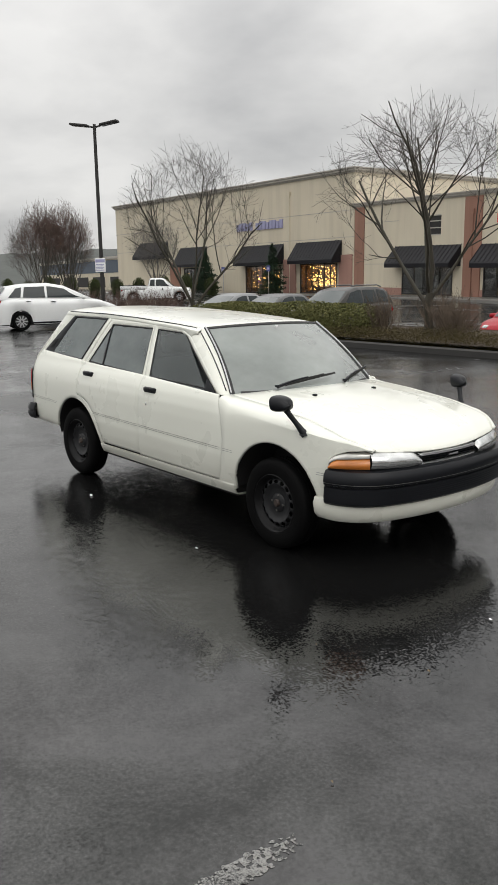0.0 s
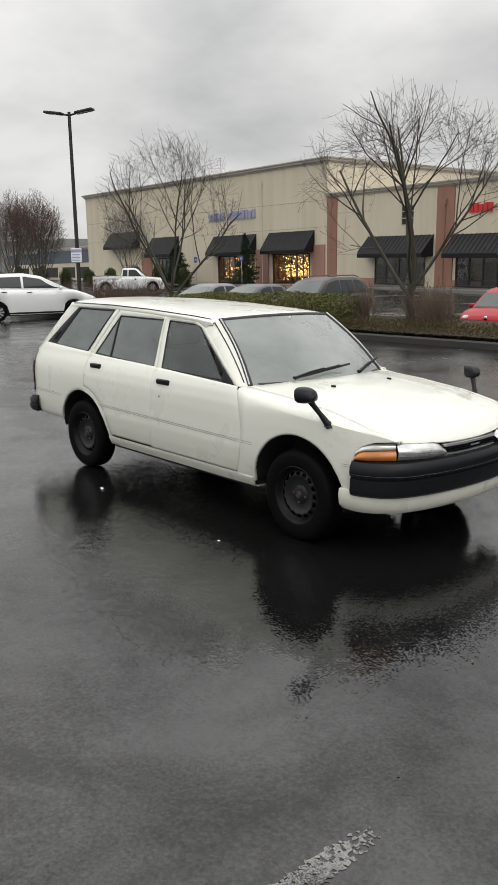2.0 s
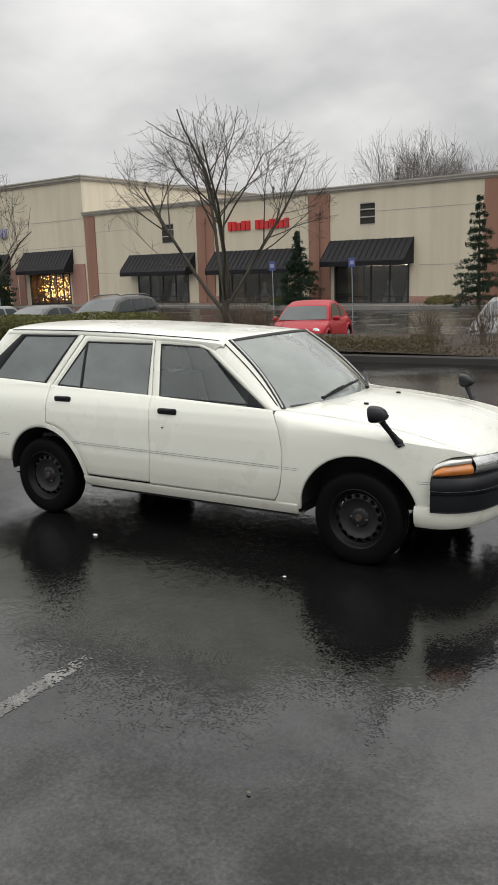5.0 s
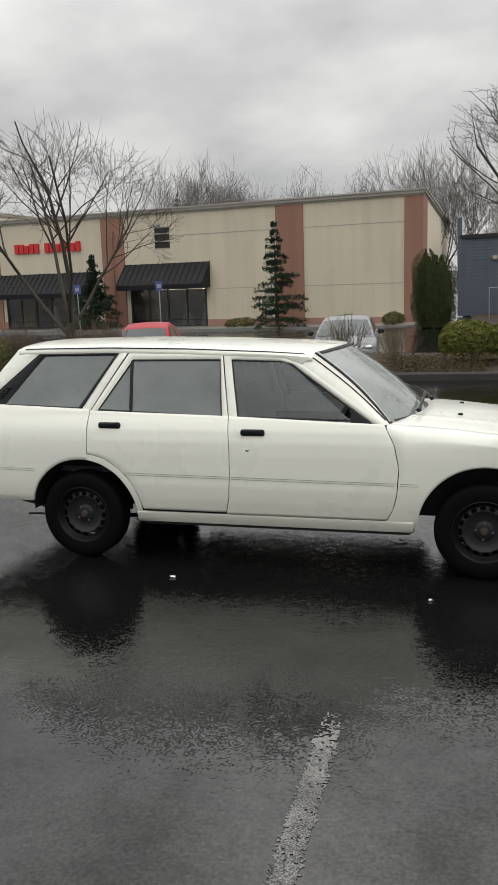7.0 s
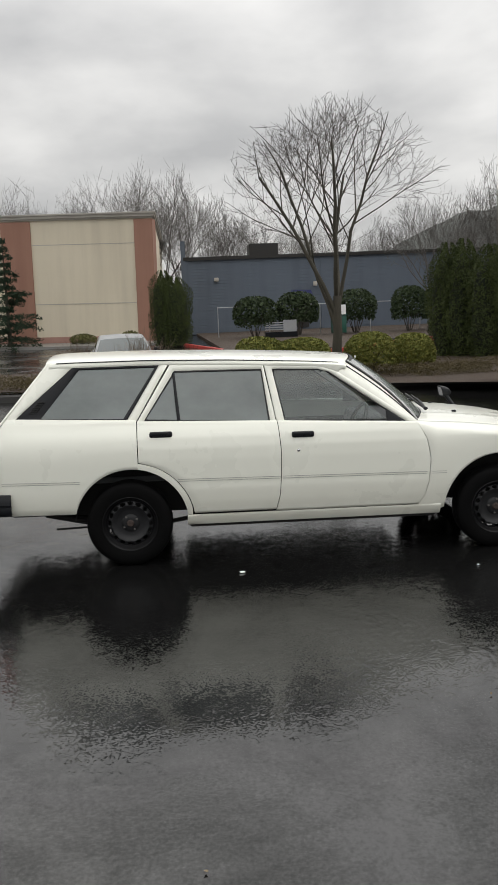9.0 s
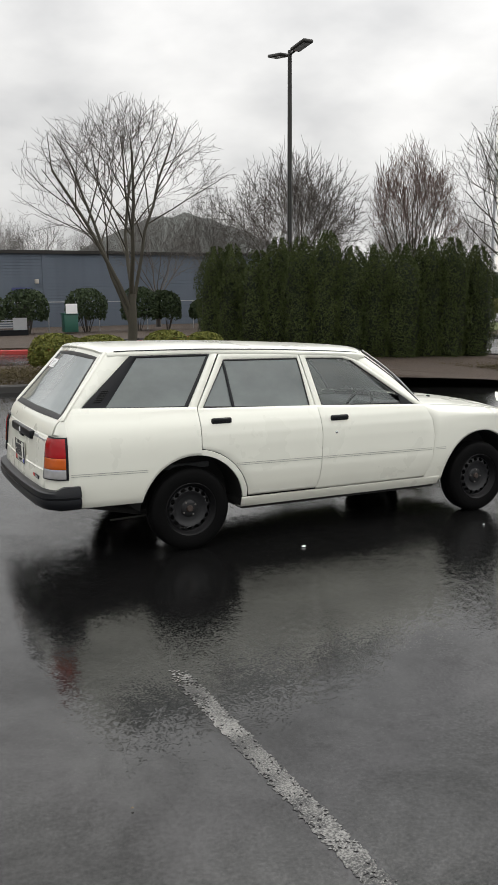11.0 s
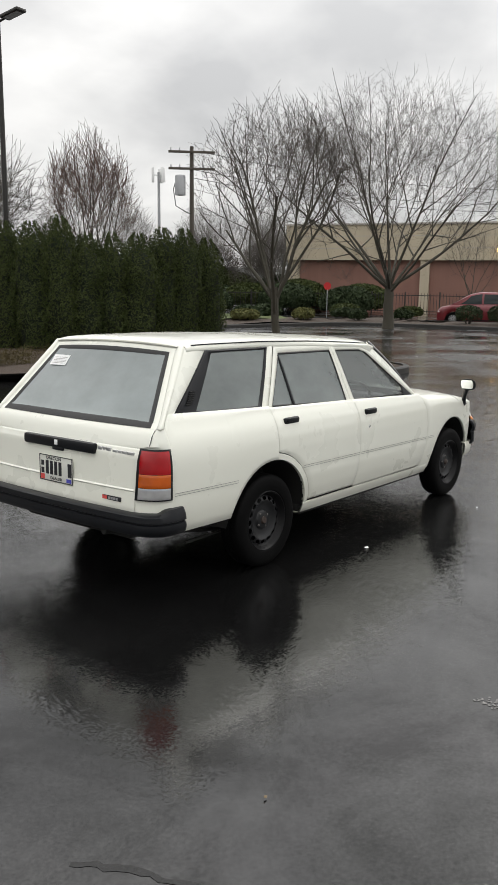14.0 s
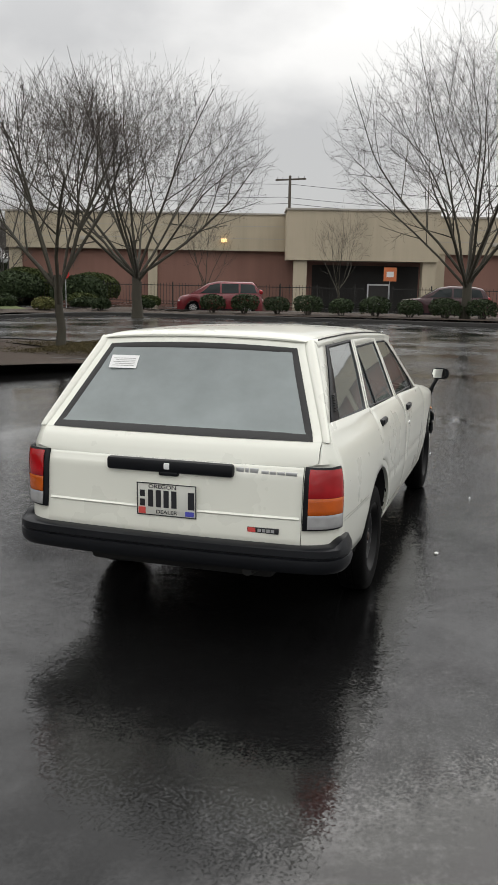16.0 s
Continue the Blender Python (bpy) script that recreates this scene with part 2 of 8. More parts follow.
def plus(a, b):
    m = k.node("ShaderNodeVectorMath")
    m.operation = "ADD"
    k.link(a, m.inputs[0])
    k.link(b, m.inputs[1])
    return m.outputs[0]


# water lies calmer over the older tarmac
calm = k.maths("SUBTRACT", 1.0, k.maths("MAXIMUM", k.maths("MULTIPLY", far.outputs[0], 0.94), k.maths("MULTIPLY", back.outputs[0], 0.35)))
tilt = plus(geo.outputs["Normal"], slopes(90, 2.5, k.maths("MULTIPLY", k.ramp(film, [(0.0, 0.09), (1.0, 0.46)]), calm)))
tilt = plus(tilt, slopes(17, 3.0, k.maths("MULTIPLY", k.ramp(film, [(0.0, 0.03), (1.0, 0.16)]), calm)))
unit = k.node("ShaderNodeVectorMath")
unit.operation = "NORMALIZE"
k.link(tilt, unit.inputs[0])
k.link(unit.outputs[0], k.b.inputs["Normal"])
ASPHALT = k.m

# car finishes
def paint(name, colour, rough=0.32, dirt=0.25, coat=0.55):
    k = Mat(name, colour, rough, 0, 0.5 if coat > 0.3 else 0.25, Coat_Weight=coat, Coat_Roughness=0.06)
    dark = tuple(c * 0.82 for c in colour)
    k.colour(k.mix(k.ramp(k.noise(2.2, 6, 0.62), [(0.45, 0.0), (0.8, dirt)]), colour, dark))
    k.rough(k.ramp(k.noise(30, 4), [(0.3, rough - 0.07), (0.7, rough + 0.1)]))
    return k.m


# old cream-white enamel with road film low on the sides
k = Mat("white_paint", (0.765, 0.772, 0.69), 0.3, 0, 0.5, Coat_Weight=0.6, Coat_Roughness=0.05)
low = k.node("ShaderNodeMapRange", From_Min=0.62, From_Max=0.26, To_Min=0.0, To_Max=0.4)
k.link(k.node("ShaderNodeSeparateXYZ").outputs["Z"], low.inputs["Value"])
k.link(k.where(), low.inputs["Value"].links[0].from_node.inputs[0])
splash = k.maths("MULTIPLY", low.outputs[0], k.ramp(k.noise(5, 6, 0.65, stretch=(1, 1, 2.5)), [(0.25, 0.55), (0.8, 1.0)]))
streak = k.ramp(k.noise(1.4, 5, 0.6), [(0.3, 0.0), (0.9, 0.025)])
k.colour(k.mix(k.maths("MAXIMUM", splash, streak), (0.765, 0.772, 0.69), (0.46, 0.43, 0.35)))
k.rough(k.ramp(k.noise(3, 4), [(0.3, 0.24), (0.7, 0.36)]))
WHITE = k.m

TRIM = mottled("black_plastic", (0.005, 0.0055, 0.007), (0.010, 0.011, 0.0135), 8, 0.34, 90, 0.1, 0.002, spec=0.22).m
RUBBER = mottled("black_rubber", (0.009, 0.009, 0.009), (0.02, 0.02, 0.02), 10, 0.6, 120, 0.2, 0.003).m
TYRE = mottled("tyre_rubber", (0.002, 0.002, 0.0021), (0.005, 0.005, 0.0051), 9, 0.6, 140, 0.3, 0.003, spec=0.06).m
STEEL = mottled("black_steel", (0.007, 0.0072, 0.008), (0.017, 0.0175, 0.019), 7, 0.36, 60, 0.15, 0.002, metal=0.0, spec=0.28).m
RIM_BLACK = mottled("black_rim", (0.004, 0.004, 0.0045), (0.008, 0.008, 0.0085), 7, 0.4, 60, 0.15, 0.002, spec=0.15).m
BOLT = mottled("dull_bolt", (0.16, 0.15, 0.14), (0.26, 0.25, 0.24), 20, 0.4, 90, 0.1, 0.001, metal=0.8).m
RUST = mottled("rusty_hub", (0.06, 0.036, 0.026), (0.022, 0.02, 0.019), 20, 0.7, 90, 0.3, 0.001).m
UNDER = mottled("underseal", (0.008, 0.008, 0.008), (0.018, 0.017, 0.016), 6, 0.8, 60, 0.2, 0.003).m
CLOTH = mottled("grey_cloth", (0.10, 0.105, 0.11), (0.17, 0.175, 0.18), 8, 0.85, 200, 0.0, 0.002).m
DASH = mottled("grey_dashboard", (0.09, 0.09, 0.095), (0.13, 0.13, 0.135), 8, 0.6, 150, 0.2, 0.002).m
CHROME = Mat("chrome", (0.75, 0.75, 0.75), 0.12, 1.0).m
SILVER = mottled("silver_trim", (0.45, 0.46, 0.47), (0.6, 0.6, 0.6), 8, 0.3, 60, 0.05, 0.001, metal=0.6).m
PLATE = mottled("plate_white", (0.62, 0.63, 0.58), (0.7, 0.7, 0.64), 12, 0.4, 80, 0.05, 0.001).m
INK = mottled("dark_ink", (0.012, 0.012, 0.016), (0.02, 0.02, 0.024), 20, 0.5, 80, 0, 0.001).m
REDTAG = mottled("red_tag", (0.6, 0.06, 0.06), (0.7, 0.1, 0.08), 20, 0.5, 80, 0, 0.001).m
BLUETAG = mottled("blue_tag", (0.06, 0.07, 0.4), (0.1, 0.1, 0.5), 20, 0.5, 80, 0, 0.001).m
PAPER = mottled("white_paper", (0.75, 0.76, 0.76), (0.85, 0.85, 0.84), 12, 0.7, 80, 0.05, 0.001).m
MIRROR = Mat("mirror_glass", (0.85, 0.86, 0.86), 0.03, 1.0).m


def lens(name, colour, rough=0.12, metal=0.0):
    """Ribbed lamp plastic."""
    k = Mat(name, colour, rough, metal, 0.4, Coat_Weight=0.5, Coat_Roughness=0.03)
    k.colour(k.mix(k.ramp(k.noise(9, 3), [(0.35, 0.0), (0.7, 1.0)]), colour, tuple(c * 0.72 for c in colour)))
    k.bump(k.noise(110, 1, stretch=(1, 1, 0.02)), 0.1, 0.001)
    return k.m


AMBER, RED_LENS, CLEAR = lens("amber_lens", (0.52, 0.17, 0.03)), lens("red_lens", (0.40, 0.006, 0.01)), lens("clear_lens", (0.62, 0.63, 0.62), 0.13, 0.75)
AMBER_REAR, GREY_LENS = lens("rear_amber_lens", (0.55, 0.10, 0.006)), lens("grey_lens", (0.36, 0.36, 0.36))
WHITE_TOP = lens("side_clear_lens", (0.6, 0.59, 0.55), 0.14, 0.6)


def glass(name, tint, fog, fog_colour=(0.42, 0.45, 0.46), gloss=1.0):
    """A pane: clear tinted glass with mirror gloss at its surface, and a veil of breath on the inside."""
    k = Mat(name)
    k.t.nodes.remove(k.b)
    clear = k.node("ShaderNodeBsdfRefraction")
    clear.inputs["IOR"].default_value, clear.inputs["Roughness"].default_value = 1.0, 0.0
    clear.inputs["Color"].default_value = (*tint, 1)
    veil = k.node("ShaderNodeBsdfDiffuse")
    veil.inputs["Color"].default_value = (*fog_colour, 1)
    shine = k.node("ShaderNodeBsdfGlossy")
    shine.inputs["Roughness"].default_value = 0.02
    shine.inputs["Color"].default_value = (gloss, gloss, gloss, 1)
    a, b = k.node("ShaderNodeMixShader"), k.node("ShaderNodeMixShader")
    mist = k.ramp(k.noise(1.6, 5, 0.6, stretch=(1, 1, 1.6)), [(0.25, max(fog - 0.16, 0)), (0.75, min(fog + 0.16, 1))])
    k.link(mist, a.inputs[0])
    k.link(clear.outputs[0], a.inputs[1])
    k.link(veil.outputs[0], a.inputs[2])
    f = k.node("ShaderNodeLayerWeight", Blend=0.5)
    k.link(k.maths("ADD", k.maths("MULTIPLY", k.maths("POWER", f.outputs["Facing"], 4.0), 0.9), 0.045), b.inputs[0])
    k.link(a.outputs[0], b.inputs[1])
    k.link(shine.outputs[0], b.inputs[2])
    k.link(b.outputs[0], k.t.nodes["Material Output"].inputs["Surface"])
    return k.m


SCREEN = glass("windscreen_glass", (0.78, 0.82, 0.81), 0.52, (0.41, 0.445, 0.42))
SIDE_GLASS = glass("side_glass", (0.42, 0.47, 0.48), 0.5, (0.28, 0.315, 0.31))
DOOR_GLASS = glass("door_glass", (0.62, 0.68, 0.67), 0.26, (0.24, 0.27, 0.265))
REAR_GLASS = glass("rear_glass", (0.4, 0.46, 0.48), 0.6, (0.33, 0.375, 0.375))
CAR_GLASS = mottled("car_glass", (0.01, 0.015, 0.016), (0.018, 0.025, 0.026), 2, 0.06, 10, 0, 0.001, spec=0.35).m

# buildings, planting and street furniture
def stucco(name, a, b):
    k = Mat(name, a, 0.85, 0, 0.3)
    rain = k.ramp(k.noise(1.1, 5, 0.6, stretch=(1, 1, 0.08)), [(0.42, 0.0), (0.8, 0.5)])
    cloudy = k.mix(k.noise(0.5, 4), a, b)
    k.colour(k.mix(rain, cloudy, tuple(c * 0.72 for c in a)))
    k.bump(k.noise(60, 3), 0.2, 0.004)
    return k.m


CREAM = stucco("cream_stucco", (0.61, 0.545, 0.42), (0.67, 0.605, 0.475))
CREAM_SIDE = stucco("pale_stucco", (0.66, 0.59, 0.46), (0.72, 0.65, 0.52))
BRICKRED = stucco("brick_red_stucco", (0.29, 0.155, 0.112), (0.34, 0.19, 0.14))
ROSE = stucco("rose_stucco", (0.36, 0.205, 0.165), (0.40, 0.235, 0.19))
TAN = stucco("tan_stucco", (0.46, 0.40, 0.295), (0.52, 0.45, 0.34))
CORNICE = stucco("cornice_grey", (0.40, 0.375, 0.33), (0.46, 0.43, 0.38))
SIDING = stucco("slate_siding", (0.105, 0.125, 0.155), (0.125, 0.147, 0.178))
AWNING = mottled("black_awning", (0.010, 0.010, 0.012), (0.02, 0.02, 0.023), 4, 0.42, 30, 0.1, 0.002, spec=0.15).m
METAL = mottled("dark_bronze_metal", (0.02, 0.019, 0.018), (0.035, 0.033, 0.03), 5, 0.5, 60, 0.1, 0.002, metal=0.3).m
CONCRETE = mottled("wet_concrete", (0.16, 0.155, 0.145), (0.24, 0.235, 0.22), 1.5, 0.35, 40, 0.2, 0.003, world=True).m
REDKERB = mottled("red_kerb_paint", (0.34, 0.03, 0.028), (0.42, 0.05, 0.04), 3, 0.4, 40, 0.1, 0.002, world=True).m
MULCH = mottled("wet_bark_mulch", (0.022, 0.014, 0.009), (0.065, 0.042, 0.026), 1.2, 0.85, 30, 0.9, 0.04, world=True).m
TURF = mottled("winter_turf", (0.05, 0.075, 0.018), (0.10, 0.12, 0.035), 0.8, 0.9, 25, 0.8, 0.03, world=True).m
BARK = mottled("wet_bark", (0.028, 0.025, 0.017), (0.07, 0.062, 0.044), 6, 0.8, 45, 0.6, 0.01, stretch=(1, 1, 0.25)).m
TWIG = mottled("twig_brown", (0.038, 0.032, 0.026), (0.075, 0.063, 0.052), 4, 0.85, 40, 0, 0.01).m
BROWN_TWIG = mottled("shrub_twig", (0.085, 0.062, 0.044), (0.15, 0.112, 0.08), 4, 0.85, 40, 0, 0.01).m
RED_TWIG = mottled("russet_twig", (0.075, 0.046, 0.037), (0.125, 0.08, 0.064), 4, 0.85, 40, 0, 0.01).m
# paler, greyer twigs: the haze of distance is put into this colour
HAZE_TWIG = mottled("hazed_twig", (0.085, 0.078, 0.072), (0.13, 0.12, 0.11), 2, 0.9, 30, 0, 0.01).m
# near black holds the shade inside rooms and doorways; the board shares it
WINDOWLESS = mottled("shade_and_board_black", (0.02, 0.019, 0.018), (0.04, 0.037, 0.035), 2, 0.8, 20, 0, 0.01).m
WARM_WALL = mottled("warm_shop_wall", (0.16, 0.09, 0.045), (0.28, 0.17, 0.09), 1.5, 0.8, 20, 0, 0.01).m
SHOPGLASS = glass("shop_glass", (0.62, 0.64, 0.63), 0.02, (0.2, 0.2, 0.2), 0.9)
PINEWOOD = mottled("pole_wood", (0.05, 0.042, 0.035), (0.10, 0.085, 0.07), 4, 0.8, 40, 0.4, 0.01, stretch=(1, 1, 0.2)).m
GALV = mottled("galvanised", (0.32, 0.33, 0.34), (0.42, 0.43, 0.44), 5, 0.45, 50, 0.1, 0.002, metal=0.5).m
SIGNBLUE = mottled("sign_blue", (0.05, 0.065, 0.19), (0.07, 0.09, 0.24), 5, 0.4, 30, 0, 0.001).m
SIGNRED = mottled("sign_red", (0.55, 0.015, 0.02), (0.62, 0.03, 0.03), 5, 0.4, 30, 0, 0.001).m
SIGNORANGE = mottled("sign_orange", (0.6, 0.16, 0.06), (0.7, 0.22, 0.08), 5, 0.4, 30, 0, 0.001).m
SIGNVIOLET = mottled("sign_violet", (0.27, 0.27, 0.43), (0.34, 0.34, 0.5), 5, 0.4, 30, 0, 0.001).m
BLUETARP = mottled("navy_canvas", (0.012, 0.016, 0.07), (0.02, 0.025, 0.10), 5, 0.6, 30, 0.1, 0.002).m
GREENBIN = mottled("green_plastic", (0.015, 0.075, 0.055), (0.02, 0.10, 0.07), 5, 0.5, 30, 0.1, 0.002).m
# curtain cloth with the yellow shop light mixed into its colour
CLOTH_YELLOW_LIT = mottled("yellow_lit_curtain", (0.55, 0.38, 0.12), (0.42, 0.27, 0.08), 1.5, 0.8, 20, 0.2, 0.004, stretch=(6, 6, 0.3)).m
GOWN = mottled("white_gown", (0.6, 0.6, 0.6), (0.7, 0.7, 0.7), 4, 0.8, 20, 0.2, 0.004).m


def leafy(name, a, b, rough=0.5):
    """Leaves that differ clump by clump."""
    k = Mat(name, a, max(rough, 0.7), 0, 0.15)
    isle = k.node("ShaderNodeNewGeometry").outputs["Random Per Island"]
    k.colour(k.mix(k.maths("ADD", k.maths("MULTIPLY", isle, 0.6), k.maths("MULTIPLY", k.noise(1.3, 3, world=True), 0.4)), a, b))
    return k.m


ARBOR = leafy("arborvitae_green", (0.017, 0.029, 0.009), (0.075, 0.09, 0.027), 0.6)
LAUREL = leafy("laurel_yellow_green", (0.05, 0.075, 0.014), (0.21, 0.20, 0.05), 0.4)
LAUREL_DULL = leafy("hedge_olive", (0.05, 0.062, 0.018), (0.17, 0.16, 0.06), 0.5)
BOXLEAF = leafy("box_green", (0.016, 0.028, 0.013), (0.05, 0.068, 0.03), 0.5)
SPRUCE = leafy("spruce_green", (0.012, 0.028, 0.015), (0.035, 0.06, 0.035), 0.6)
COVER = leafy("ground_cover_brown", (0.036, 0.03, 0.013), (0.10, 0.08, 0.034), 0.8)


def glow(name, colour, strength):
    k = Mat(name, colour, 0.4)
    k.b.inputs["Emission Color"].default_value = (*colour, 1)
    k.b.inputs["Emission Strength"].default_value = strength
    return k.m


BULB = glow("warm_bulb", (1.0, 0.56, 0.17), 9.0)
KERBSTONE = mottled("wet_kerb_stone", (0.028, 0.027, 0.026), (0.062, 0.06, 0.057), 1.2, 0.55, 30, 0.3, 0.004, spec=0.25, world=True).m
BRICKWALL = stucco("store_brick", (0.225, 0.12, 0.095), (0.27, 0.15, 0.12))
SHOP_TUBE = glow("shop_tube", (1.0, 0.78, 0.5), 9.0)
BULB_VIOLET = glow("violet_bulb", (0.45, 0.12, 1.0), 3.0)
TUBE_WARM = glow("warm_tube", (1.0, 0.66, 0.3), 1.3)

# ---- ground: one sheet to the horizon ----
steps = [-2500, -900, -400, -200, -120] + list(range(-80, -30, 10)) + list(range(-30, 31, 1)) + list(range(40, 90, 10)) + [120, 200, 400, 900, 2500]
bm = bmesh.new()
grid(bm, [[(x, y, height(x, y)) for x in steps] for y in steps])
ground = tagged(part("ground", bm, ASPHALT), "wet black asphalt of a shopping centre car park", "ground", kind="structure")


def tape(bm, path, width, lift, ends=True):
    """A thin strip that follows the lie of the land along a path of (x, y)."""
    rows = []
    for i, (x, y) in enumerate(path):
        a, b = path[max(i - 1, 0)], path[min(i + 1, len(path) - 1)]
        t = Vector((b[0] - a[0], b[1] - a[1])).normalized()
        n = Vector((-t.y, t.x)) * width / 2
        rows.append([(x + n.x * s, y + n.y * s, height(x + n.x * s, y + n.y * s) + lift) for s in (-1, 1)])
    grid(bm, rows, flip=True)


# worn stall lines
k = Mat("worn_line_paint", (0.4, 0.4, 0.38), 0.5)
rub = k.maths("ADD", k.maths("MULTIPLY", k.noise(150, 4, 0.75, world=True), 0.65), k.maths("MULTIPLY", k.noise(4, 4, world=True), 0.35))
k.colour(k.mix(k.ramp(rub, [(0.46, 0.0), (0.57, 1.0)]), (0.012, 0.012, 0.012), (0.23, 0.227, 0.215)))
k.rough(k.ramp(k.noise(8, 4, world=True), [(0.3, 0.22), (0.7, 0.5)]))
k.bump(k.noise(75, 3, 0.6, world=True), 0.3, 0.006)
LINE = k.m
random.seed(11)
for x0, y0 in ((-4.78, -2.50), (-2.06, -2.45), (0.72, -2.46), (3.44, -2.47), (6.18, -2.45)):
    bm = bmesh.new()
    cols = 11
    rows = []
    for i in range(600):
        y = y0 - 0.0095 * i
        x = x0 + 0.012 * math.sin(y * 0.7)
        row = []
        for j in range(cols + 1):
            u = (2 * j / cols - 1) * (0.051 if 0 < j < cols else 0.05 + random.uniform(-0.008, 0.006))
            px_, py_ = x + u + random.uniform(-0.0042, 0.0042), y + random.uniform(-0.0042, 0.0042)
            row.append(bm.verts.new((px_, py_, height(px_, py_) + 0.0014)))
        rows.append(row)
    for i in range(599):
        bare = 0.8 * max(0.0, 1 - i / 26) + 0.04 + 0.06 * max(0.0, noise.noise(Vector((x0, i * 0.05, 0))))
        for j in range(cols):
            if random.random() < bare + (0.4 if j in (0, cols - 1) else 0.14 if j in (1, cols - 2) else 0.0):
                continue
            bm.faces.new((rows[i][j], rows[i][j + 1], rows[i + 1][j + 1], rows[i + 1][j]))
    bmesh.ops.recalc_face_normals(bm, faces=bm.faces)
    for f in bm.faces:
        if f.normal.z < 0:
            f.normal_flip()
    bmesh.ops.delete(bm, geom=[v for v in bm.verts if not v.link_faces], context="VERTS")
    part("stall_line", bm, LINE, ground, "worn white stall line")

# a patched crack
random.seed(5)
crack = []
x, y = -3.82, -1.95
while y > -3.85:
    crack.append((x, y))
    x, y = x + 0.0108 + random.uniform(-0.012, 0.014), y - 0.028 + random.uniform(-0.01, 0.01)
bm = bmesh.new()
rows = []
for i, (x, y) in enumerate(crack):
    w = (0.004 + 0.009 * random.random()) * max(0.15, math.sin(i * 0.23) * 0.5 + 0.6)
    rows.append([(x - w, y - w, height(x, y) + 0.001), (x, y, height(x, y) + 0.0014), (x + w, y + w, height(x, y) + 0.001)])
grid(bm, rows)
CRACK = mottled("crack_tar", (0.006, 0.006, 0.006), (0.015, 0.015, 0.015), 10, 0.6, 60, 0.6, 0.01, world=True).m
part("pavement_crack", bm, CRACK, ground, "dark crack across the asphalt")

# ---- planting strip and its kerbs ----
def kerb(points, name, label, material, closed=True, high=0.15, wide=0.13, floor=None):
    """A kerb stone line round an outline; pieces follow the land."""
    path = []
    pts = points + ([points[0]] if closed else [])
    for (x0, y0), (x1, y1) in zip(pts, pts[1:]):
        n = max(1, int(math.hypot(x1 - x0, y1 - y0) / 0.8))
        path += [(x0 + (x1 - x0) * i / n, y0 + (y1 - y0) * i / n) for i in range(n)]
    path.append(pts[-1])
    bm = bmesh.new()
    rows = []
    for i, (x, y) in enumerate(path):
        a, b = path[i - 1 if i else (-2 if closed else 0)], path[(i + 1) if i + 1 < len(path) else (1 if closed else i)]
        t = Vector((b[0] - a[0], b[1] - a[1])).normalized()
        n = Vector((-t.y, t.x))
        z = (floor if floor is not None else height(x, y))
        rows.append([(x + n.x * o, y + n.y * o, z + h) for o, h in ((0.0, -0.4), (0.0, high - 0.03), (0.03, high), (wide, high), (wide, -0.4))])
    grid(bm, rows)
    return tagged(part(name, bm, material), label, "kerb", kind="structure")


def rounded(points, r=0.8, n=6):
    out = []
    for i, p in enumerate(points):
        p, a, b = Vector(p), Vector(points[i - 1]), Vector(points[(i + 1) % len(points)])
        d1, d2 = (a - p), (b - p)
        k = min(r, d1.length * 0.45, d2.length * 0.45)
        s, e = p + d1.normalized() * k, p + d2.normalized() * k
        for f in (i / n for i in range(n + 1)):
            q = s.lerp(p, f).lerp(p.lerp(e, f), f)
            out.append((q.x, q.y))
    return out


BED = rounded([(-27, 10.6), (3.0, 10.75), (8.4, 11.0), (9.7, 8.8), (9.8, 5.9), (10.9, 5.0), (12.1, 5.2), (13.1, 7.0), (14.0, 9.5), (14.4, 12.5), (9.2, 18.8), (5.0, 15.6), (-27, 14.6)], 1.2)
kerb(BED, "kerb_1", "wet grey concrete kerb round the planting strip", KERBSTONE, floor=None)


def bed_mesh(outline, lift):
    bm = bmesh.new()
    vs = [bm.verts.new((x, y, 0)) for x, y in outline]
    f = bm.faces.new(vs)
    bmesh.ops.triangulate(bm, faces=[f])
    bmesh.ops.subdivide_edges(bm, edges=bm.edges, cuts=3)
    for v in bm.verts:
        edge = min(1.0, 0.0 + 0.4 * min((Vector((v.co.x, v.co.y)) - Vector(p)).length for p in outline))
        v.co.z = max(height(v.co.x, min(v.co.y, 11.5)), height(v.co.x, v.co.y)) + lift + 0.12 * edge
    bmesh.ops.recalc_face_normals(bm, faces=bm.faces)
    for f in bm.faces:
        if f.normal.z < 0:
            f.normal_flip()
    return bm


def inset(outline, d):
    out = []
    for i, p in enumerate(outline):
        a, b = Vector(outline[i - 1]), Vector(outline[(i + 1) % len(outline)])
        t = (b - a).normalized()
        out.append((p[0] - t.y * d, p[1] + t.x * d))
    return out


tagged(part("planting_bed", bed_mesh(inset(BED, 0.1), 0.11), MULCH), "planting strip of dark wet bark mulch", "planting bed", kind="structure")

# far car park edge, verge and driveways
FAR = rounded([(21.5, 20.5), (29.8, 18.6), (31.0, 15.0), (31.2, -22), (36.2, -22), (36.0, 15.5), (34.5, 22.5), (22.5, 25.5)], 1.2)
kerb(FAR, "kerb_2", "wet dark kerb at the edge of the far stalls", KERBSTONE)
tagged(part("far_bed", bed_mesh(inset(FAR, 0.1), 0.11), MULCH), "mulched verge along the far stalls", "planting bed", kind="structure")
TURFBED = rounded([(23, 23), (30, 21.5), (33.5, 26), (26, 29)], 1.0)
